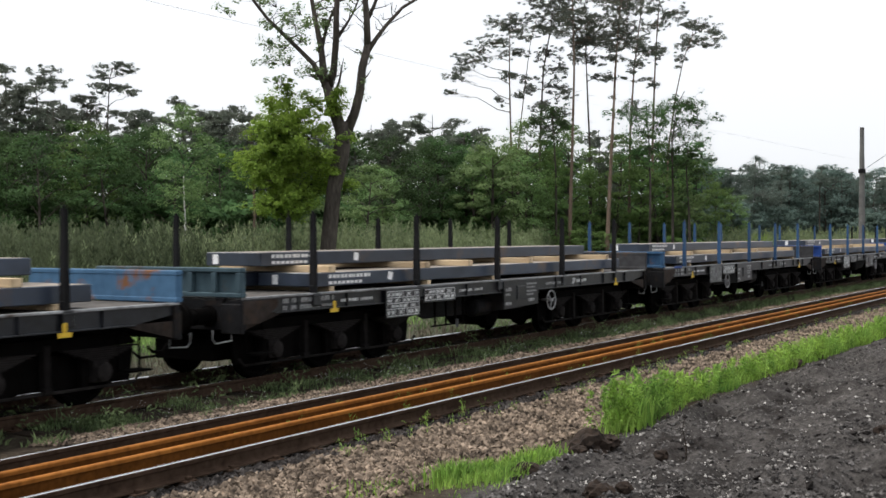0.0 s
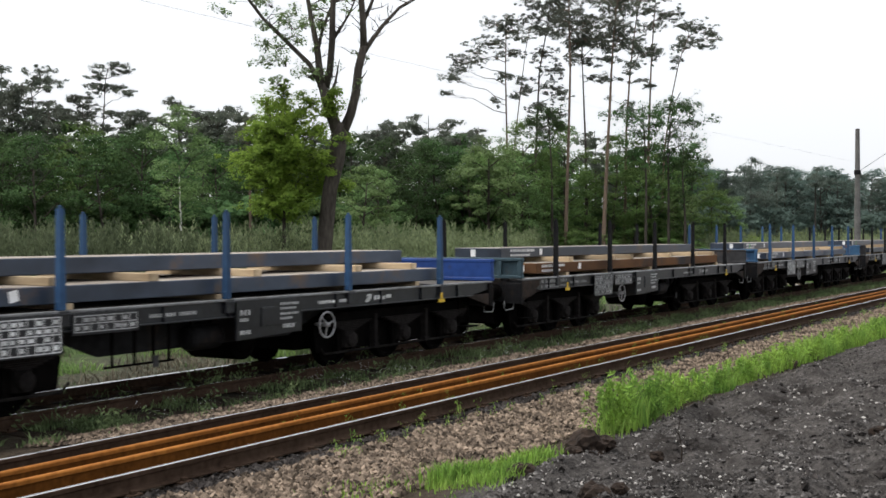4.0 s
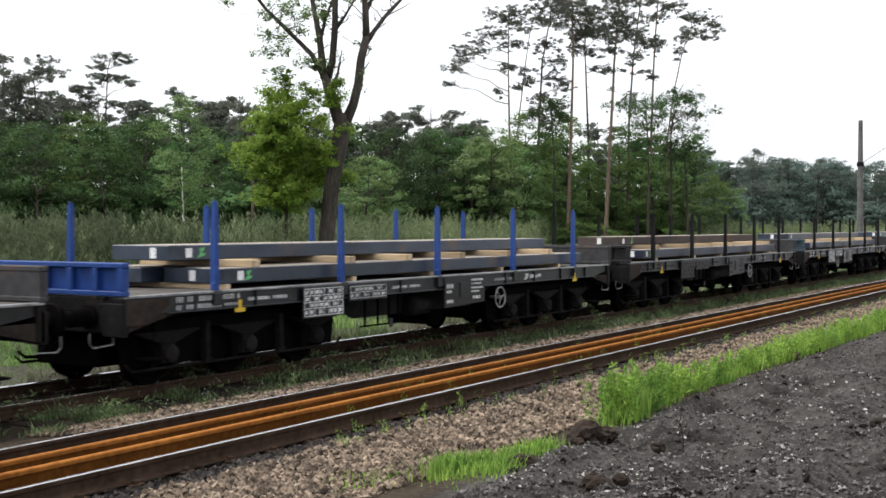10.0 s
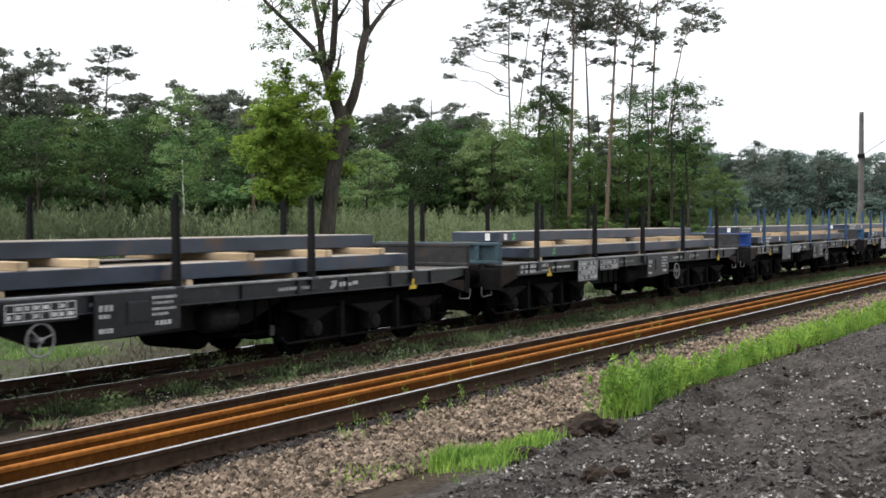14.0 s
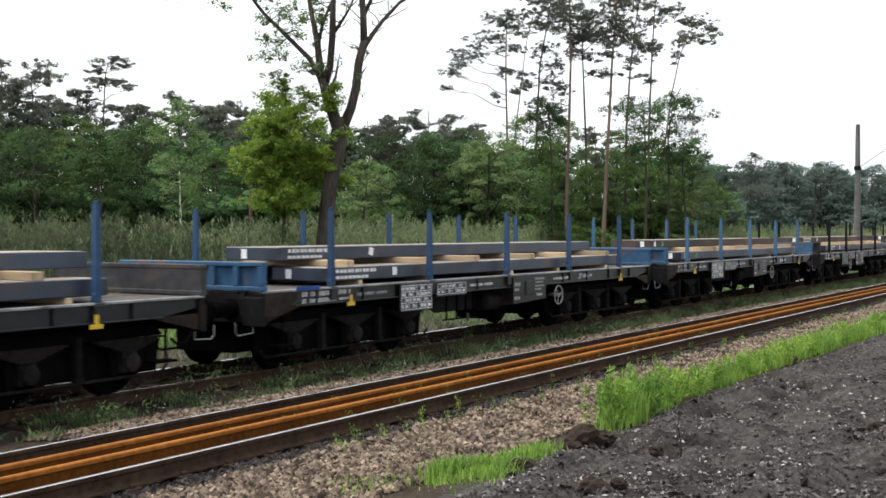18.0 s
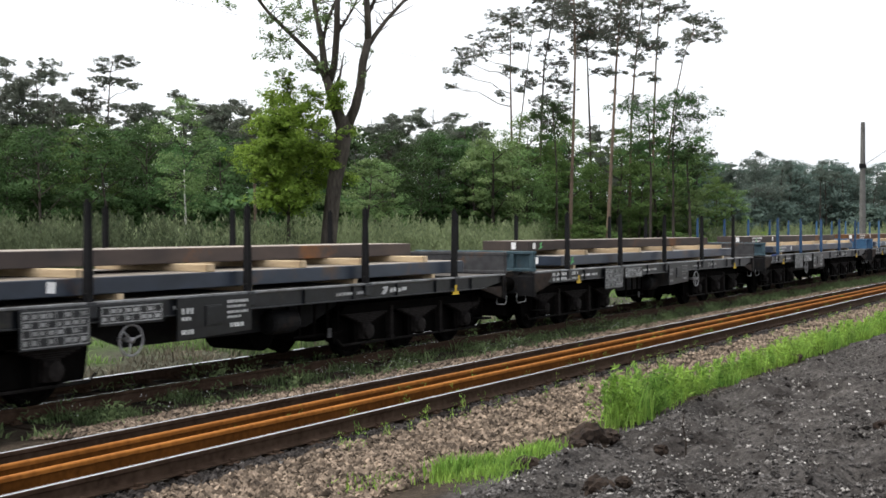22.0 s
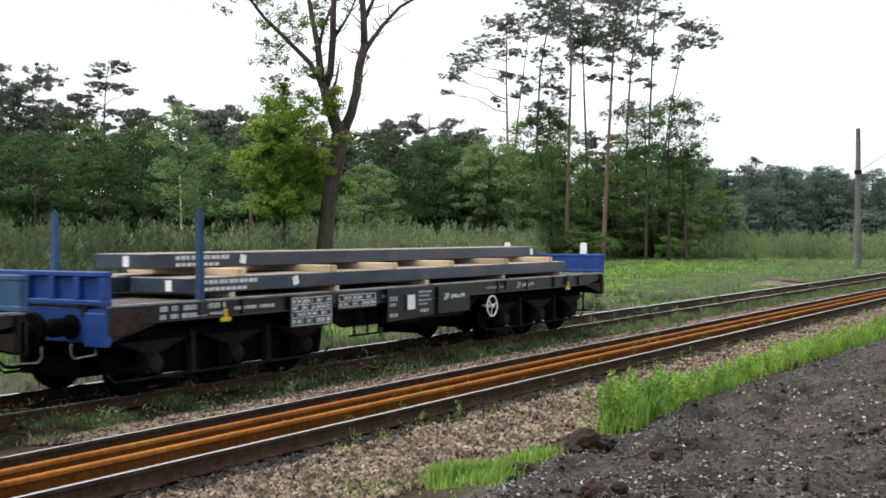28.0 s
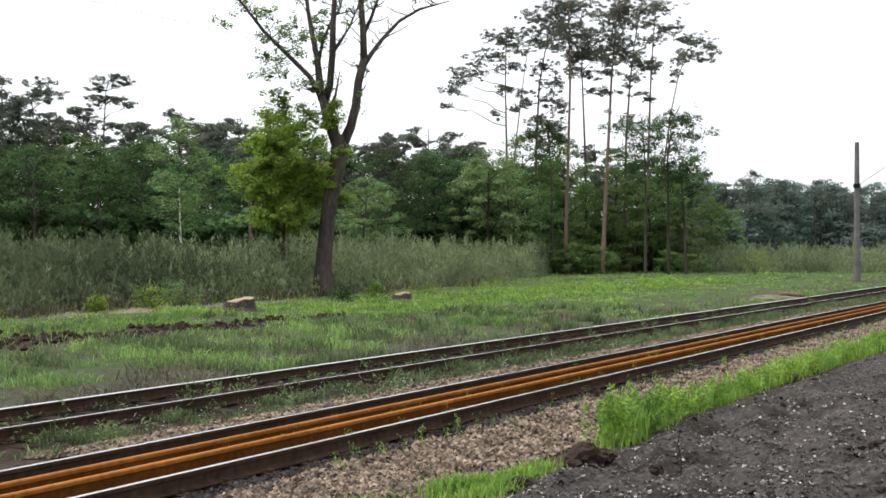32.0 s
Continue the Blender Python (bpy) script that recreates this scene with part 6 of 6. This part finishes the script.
near_scrub = np.interp(b, [-24, -19, -16, -9, -5.7, 0.4, 3, 5, 6.3], [42, 46, 50, 57, 61, 72, 78, 94, 108])
keep = (y > 14.8) & ((waves(x, y, 2.6, 46) + 0.5 * waves(x, y, 0.7, 47) > 0.45) & (y < 23.5) & (x < 45) | (np.abs(d - near_scrub) < 1.8) & (R.random(n) < 0.9))
x, y = x[keep], y[keep]
sward("dry_stalks", "dead grey-brown stalks in the meadow", x, y, R.uniform(0.08, 0.36, len(x)) * np.where(y > 30, 2.2, 1.0), M["straw"], np.hypot(x, y) * 0.0004, 0.7)
# leafy bushes at the edge of the meadow: bearing, distance, width, height
for b, d, w, h, mat in ((-4.89, 54.1, 1.5, 0.9, "leaf"), (-13.83, 49.7, 1.7, 1.0, "leaf_light"), (-12.5, 50.4, 2.0, 1.25, "leaf_birch"), (-16.4, 47.5, 1.1, 0.7, "leaf_light"), (-3.4, 57.5, 0.9, 0.9, "leaf_light"), (14.9, 98, 3.2, 2.2, "leaf_light")):
    x, y, z = spot(b, d)
    t = thing("bush", "small leafy green bush in the meadow", "bush", (x, y, z - 0.05), "bushes in the meadow")
    s = Shape()
    for k in range(7):
        s.tube([(0, 0, 0), (R.normal(0, 0.12) * w, R.normal(0, 0.12) * w, h * 0.5), (R.normal(0, 0.28) * w, R.normal(0, 0.28) * w, h * 0.85)], [0.02, 0.014, 0.006], 4)
    part("stems", s.mesh("stems", M["bark"]), t, kind="stuff")
    cs = [(R.normal(0, 0.22) * w, R.normal(0, 0.22) * w, h * R.uniform(0.15, 0.95)) for _ in range(34)]
    part("foliage", crown("foliage", cs, R.uniform(0.1, 0.2, 34) * w, 36, 0.09, M[mat], 0.8), t)
# weeds between the tracks
n = 26000
x, y = 9 + 60 * R.random(n) ** 1.4, 10.6 + 1.6 * R.random(n) ** 0.7
clumpy = waves(x, y, 1.5, 51) + 0.8 * waves(x, y, 0.45, 52)
keep = clumpy + 0.35 * (y - 11.2) > 0.1 + 0.4 * R.random(n)
x, y, clumpy = x[keep], y[keep], clumpy[keep]
sward("track_weeds", "grey-green weeds between the two tracks", x, y, np.interp(x, [14, 20], [1.0, 1.5]) * R.uniform(0.04, 0.17, len(x)) * np.clip(0.7 + 0.5 * clumpy, 0.4, 1.6), M["weed"], 0.008, 0.6, "weeds")
n = 420
x, y = 9.5 + 45 * R.random(n) ** 1.3, R.uniform(10.6, 14.6, n)
keep = waves(x, y, 1.5, 51) > -0.2
x, y = x[keep], y[keep]
n = len(x)
u = R.random((n, 26))
pts = np.concatenate([np.stack([x, y], -1)[:, None] + R.normal(0, 0.07, (n, 26, 2)), (lie(x, y)[:, None] + R.uniform(0.08, 0.34, (n, 1)) * u)[..., None]], -1).reshape(-1, 3)
tagged(new("leafy_weeds", quads("leafy_weeds", leaves(pts, 0.075, 0, -0.3, 0.35), M["weed"])), "low leafy weeds among the sleepers of the far track", "weeds", kind="stuff")
n = 80
x, y = 9.5 + 22 * R.random(n) ** 1.2, 10.8 + 1.3 * R.random(n)
keep = waves(x, y, 2.3, 53) > -0.1
x, y = x[keep], y[keep]
n = len(x)
pts = (np.stack([x, y, lie(x, y) + 0.12], -1)[:, None] + R.normal(0, 1, (n, 14, 3)) * (0.07, 0.07, 0.05)).reshape(-1, 3)
tagged(new("white_flowers", quads("white_flowers", leaves(pts, 0.014, 0.6, 0.0, 0.8), M["paper"])), "tiny white flowers among the weeds", "flowers", kind="stuff")
# single sprigs along the near track
n = 130
x, y = 9.5 + 30 * R.random(n) ** 1.2, R.choice([7.3, 7.15, 8.1, 8.7, 9.0], n) + R.normal(0, 0.06, n)
u = R.random((n, 30))
pts = np.concatenate([np.stack([x, y], -1)[:, None] + R.normal(0, 0.03, (n, 30, 2)), (-0.2 + R.uniform(0.1, 0.24, (n, 1)) * u)[..., None]], -1).reshape(-1, 3)
tagged(new("sprigs", quads("sprigs", leaves(pts, 0.04, 0, -1.3, 0.2), M["grass"])), "small green sprigs growing beside the near rails", "weeds", kind="stuff")


# ---- small things of the place ----
x, y, z = spot(19.4, 87.3)
pole = thing("line_pole", "tall weathered concrete pole beside the line", "pole", (x, y, z - 0.2))
part("shaft", Shape().tube([(0, 0, 0), (0.0, 0, 9.95)], [0.25, 0.15], 10).mesh("shaft", M["concrete"]), pole)
part("band", Shape().turned([(-0.15, 0.25), (0.15, 0.25)], (0, 0, 6.9), "z", 12).mesh("band", M["frame"]), pole)
part("stay_wire", Shape().tube([(0, 0, 6.9), (9, -3.0, 10.6)], 0.02, 5).mesh("stay_wire", M["wire"]), pole)
part("line_wire", Shape().tube([(0, 0, 7.6), (-40, 0, 7.35), (-83, 0, 7.5), (-120, 0, 7.7)], 0.003, 5).mesh("line_wire", M["wire"]), pole, "thin wire along the line")


def stump(r, h):
    s = Shape().turned([(0, r * 1.25), (h * 0.4, r * 1.02), (h, r), (h + 0.01, r * 0.9)], (0, 0, 0), "z", 14)
    for i, (a, b, c) in enumerate(s.v):
        k = 1 + 0.1 * math.sin(3 * math.atan2(b, a) + 1)
        c = c + (0.16 * a - 0.1 * b) * (c > 0.5 * h) + 0.05 * math.sin(5 * math.atan2(b, a)) * (c > 0.5 * h)
        s.v[i] = (a * k, b * k, c)
    s.m[-1] = 1
    return s.mesh("stump", M["bark"], M["cut"])


for b, d, r, h in ((-9.75, 47.6, 0.62, 0.5), (-1.98, 56.5, 0.45, 0.36)):
    x, y, z = spot(b, d)
    thing("tree_stump", "sawn tree stump in the meadow", "tree stump", (x, y, z - 0.05), "tree stumps", mesh=stump(r, h))


def lump(name, size, mat, seed, squash=0.7):
    bm = bmesh.new()
    bmesh.ops.create_icosphere(bm, subdivisions=3, radius=1.0)
    for v in bm.verts:
        v.co *= 1 + 0.35 * noise.noise(v.co * 1.7 + Vector((seed, 0, 0))) + 0.3 * noise.noise(v.co * 4.3 + Vector((0, seed, 0))) + 0.16 * noise.noise(v.co * 10 + Vector((0, 0, seed)))
        v.co = Vector((v.co.x * size, v.co.y * size, v.co.z * size * squash))
    me = bpy.data.meshes.new(name)
    bm.to_mesh(me)
    bm.free()
    me.materials.append(mat)
    return me


for x, y, s, seed in ((11.0, 5.0, 0.19, 1), (11.3, 4.93, 0.11, 7), (10.8, 5.05, 0.09, 35), (19.6, 5.3, 0.2, 2), (21.0, 5.25, 0.16, 5), (18.2, 5.36, 0.1, 33), (10.6, 4.95, 0.1, 3), (9.6, 5.0, 0.12, 9), (11.4, 5.1, 0.08, 12), (8.65, 3.85, 0.13, 15), (8.9, 3.75, 0.07, 21), (10.5, 4.05, 0.07, 23), (12.1, 2.35, 0.1, 25)):
    thing("turf_clod", "dark clod of torn turf", "clod", (x, y, float(lie(x, y)) + 0.02), "turf clods", mesh=lump("turf_clod", s, M["clod"], seed, 0.95 if seed == 1 else 0.7))
twig = Shape().tube([(0, 0, -0.02), (0.02, 0.0, 0.16), (0.0, 0.03, 0.34), (0.03, 0.02, 0.45)], [0.008, 0.007, 0.005, 0.003], 5).tube([(0.0, 0.03, 0.3), (-0.05, 0.05, 0.38)], [0.004, 0.002], 4)
thing("twig", "thin dry twig stuck in the cinders", "twig", (10.75, 3.9, float(lie(10.75, 3.9) + bumps(10.75, 3.9))), mesh=twig.mesh("twig", M["clod"]))

# ---- stones: the nearest as pieces, the rest joined ----


def stone_mesh(seed, mat):
    g = np.random.default_rng(seed)
    t = (1 + 5 ** 0.5) / 2
    v = np.array([(-1, t, 0), (1, t, 0), (-1, -t, 0), (1, -t, 0), (0, -1, t), (0, 1, t), (0, -1, -t), (0, 1, -t), (t, 0, -1), (t, 0, 1), (-t, 0, -1), (-t, 0, 1)]) / 1.9
    v = v * g.uniform(0.5, 1.35, (12, 1)) * (1.1, 0.75, 0.6)
    f = np.array([(0, 11, 5), (0, 5, 1), (0, 1, 7), (0, 7, 10), (0, 10, 11), (1, 5, 9), (5, 11, 4), (11, 10, 2), (10, 7, 6), (7, 1, 8), (3, 9, 4), (3, 4, 2), (3, 2, 6), (3, 6, 8), (3, 8, 9), (4, 9, 5), (2, 4, 11), (6, 2, 10), (8, 6, 7), (9, 8, 1)])
    return v, f


STONES = [stone_mesh(s, None) for s in range(8)]
CHIPS = []           # plainer stones, for the ones that lie in their thousands
for k in range(8):
    g = np.random.default_rng(40 + k)
    v = np.array([(1, 0, 0), (0, 1, 0), (-1, 0, 0), (0, -1, 0), (0, 0, 1), (0, 0, -1)]) * g.uniform(0.6, 1.25, (6, 1)) * (1.1, 0.9, 0.7) + g.normal(0, 0.18, (6, 3))
    CHIPS.append((v, np.array([(0, 1, 4), (1, 2, 4), (2, 3, 4), (3, 0, 4), (1, 0, 5), (2, 1, 5), (3, 2, 5), (0, 3, 5)])))


def scatter(name, label, x, y, size, mat, lift=0.25, category="stones"):
    n = len(x)
    z = lie(x, y) + bumps(x, y) + size * lift
    V, F = [], []
    for k in range(8):
        idx = np.arange(k, n, 8)
        v, f = CHIPS[k]
        a = R.uniform(0, 6.3, len(idx))
        t = R.uniform(-0.6, 0.6, len(idx))
        c, s, ct, st = np.cos(a)[:, None], np.sin(a)[:, None], np.cos(t)[:, None], np.sin(t)[:, None]
        vx, vy, vz = v[None, :, 0], v[None, :, 1], v[None, :, 2]
        vy, vz = vy * ct - vz * st, vy * st + vz * ct
        p = np.stack([vx * c - vy * s, vx * s + vy * c, np.broadcast_to(vz, (len(idx), len(v)))], -1) * size[idx, None, None]
        p = p + np.stack([x[idx], y[idx], z[idx]], -1)[:, None]
        o = sum(len(q) for q in V)
        V.append(p.reshape(-1, 3))
        F.append((f[None] + (np.arange(len(idx)) * len(v))[:, None, None] + o).reshape(-1, 3))
    return tagged(new(name, indexed(name, np.concatenate(V), np.concatenate(F), mat)), label, category, kind="stuff")


scatter("torn_soil", "dark clods along a strip of torn soil in the meadow", *TORN, M["clod"], 0.4, "soil")
n = 46000
x = 5.6 + 38 * R.random(n) ** 1.6
y = R.uniform(5.85, 7.62, n)
keep = y > edge_of_cinders(x) + 0.15
x, y = x[keep], y[keep]
# stones next to the near rail are darker
by_rail = y > 7.36 + 0.12 * waves(x, y, 0.5, 63)
scatter("dark_ballast", "dark ballast along the near rail", x[by_rail], y[by_rail], 0.015 + 0.03 * R.random(int(by_rail.sum())) ** 1.5, M["lump"], 0.5)
x, y = x[~by_rail], y[~by_rail]
scatter("ballast", "brown broken ballast stones beside the near track", x, y, 0.015 + 0.033 * R.random(len(x)) ** 1.5, M["stone"], 0.5)
n = 17000
x, y = 9.0 + 40 * R.random(n) ** 1.6, 9.5 + 1.7 * R.random(n) ** 0.9
scatter("ballast_between", "brown ballast stones between the tracks", x, y, R.uniform(0.018, 0.042, n), M["stone"], 0.5)
n = 5000
x, y = 5.6 + 34 * R.random(n) ** 1.5, R.uniform(7.3, 9.7, n)
scatter("ballast_bed", "dark ballast between the rails", x, y, R.uniform(0.02, 0.04, n), M["clinker"])
n = 60000
d, b = 7.4 + 20 * R.random(n) ** 1.7, R.uniform(-4, 22, n)
ang = np.radians(HEADING - b)
x, y = d * np.cos(ang), d * np.sin(ang)
keep = y < edge_of_cinders(x) + 0.1
x, y = x[keep], y[keep]
scatter("cinders", "dark clinker crumbs", x, y, 0.005 + 0.022 * R.random(len(x)) ** 3, M["clinker"], 0.3)
n = 9000
d, b = 7.4 + 22 * R.random(n) ** 1.6, R.uniform(-4, 22, n)
ang = np.radians(HEADING - b)
x, y = d * np.cos(ang), d * np.sin(ang)
keep = (y < edge_of_cinders(x)) & (waves(x, y, 2.0, 61) > -0.4)
x, y = x[keep], y[keep]
scatter("gravel", "small pale gravel on the cinders", x, y, 0.005 + 0.022 * R.random(len(x)) ** 3, M["pebble"], 0.3)
n = 1800
d, b = 7.4 + 18 * R.random(n) ** 1.5, R.uniform(-4, 22, n)
ang = np.radians(HEADING - b)
x, y = d * np.cos(ang), d * np.sin(ang)
keep = (y < edge_of_cinders(x) + 0.05) & (waves(x, y, 1.3, 62) > 0.0)
x, y = x[keep], y[keep]
scatter("cinder_lumps", "dark lumps of clinker and earth", x, y, 0.015 + 0.045 * R.random(len(x)) ** 2.5, M["lump"], 0.2)
x0, y0, z0 = spot(15.78, 61.2)
mound = lump("mound", 1.2, M["sand"], 4, 0.16)
thing("sand_mound", "low pale mound of bare sand in the meadow", "mound", (x0, y0, z0 + 0.02), mesh=mound)
log = Shape().tube([(-0.9, 0, 0.22), (0, 0.05, 0.2), (0.9, 0, 0.1)], [0.12, 0.11, 0.09], 8)
t = thing("log", "pale fallen log beside the mound", "log", (x0 + 1.6, y0 - 0.3, z0 + 0.02), mesh=log.mesh("log", M["bark_pine"]))
t.rotation_euler[2] = -0.5
x, y, z = spot(8.77, 78.1)
thing("concrete_slab", "small pale concrete slab in the grass", "slab", (x, y, z), mesh=Shape().box(-0.7, 0.7, -0.5, 0.5, -0.05, 0.14, 0.03).mesh("concrete_slab", M["concrete"]))
pieces = []
for k in range(8):
    pieces.append(indexed("ballast_stone", STONES[k][0] * 0.05, STONES[k][1], M["stone"]))
bed = thing("ballast_edge", "larger ballast stones at the edge of the bed", "stones", (0, 0, 0), kind="structure")
for k in range(300):
    x = 6.2 + 13 * R.random() ** 1.3
    y = R.uniform(6.0, 7.4)
    st = part("ballast_stone", pieces[k % 8], bed, "", (x, y, float(lie(x, y)) + 0.015))
    st.rotation_euler = (R.uniform(-0.4, 0.4), R.uniform(-0.4, 0.4), R.uniform(0, 6.3))


# ---- what moves: the train runs through and leaves ----
RUN = [(0, 15.318), (2, -5.66), (4, -26.557), (6, -47.336), (8, -68.002), (10, -88.564), (12, -108.972), (14, -129.278), (16, -149.712), (18, -170.443), (20, -191.456), (22, -212.539), (24, -233.489), (26, -254.333), (28, -275.169), (30, -296.2), (32, -317.3)]


def motions():
    for ob, back, place in ROLLING:
        dx, dy, dz = place[:3]
        turn = place[3] if len(place) > 3 else 0.0
        walk(ob, [(t, pose(x + 5.6 + back + dx, FAR_TRACK + dy, FAR_Z + dz, 0, 0, turn)) for t, x in RUN])
    ts, xs = [r[0] for r in RUN], [r[1] for r in RUN]
    steps = [k * 2 / 30 for k in range(481)]
    done = {}
    for ob, back, place in ROLLING:
        for o in ob.children:
            if not o.name.startswith("wheelset"):
                continue
            key = round(o.location.x, 2)
            if key not in done:
                home = o.location.copy()
                walk(o, [(t, pose(*home, 0, math.degrees((np.interp(t, ts, xs) - xs[0]) / 0.46), 0)) for t in steps])
                done[key] = o
            else:
                a = done[key].animation_data
                o.rotation_mode = "QUATERNION"
                o.animation_data_create()
                o.animation_data.action = a.action
                o.animation_data.action_slot = a.action_slot


motions()
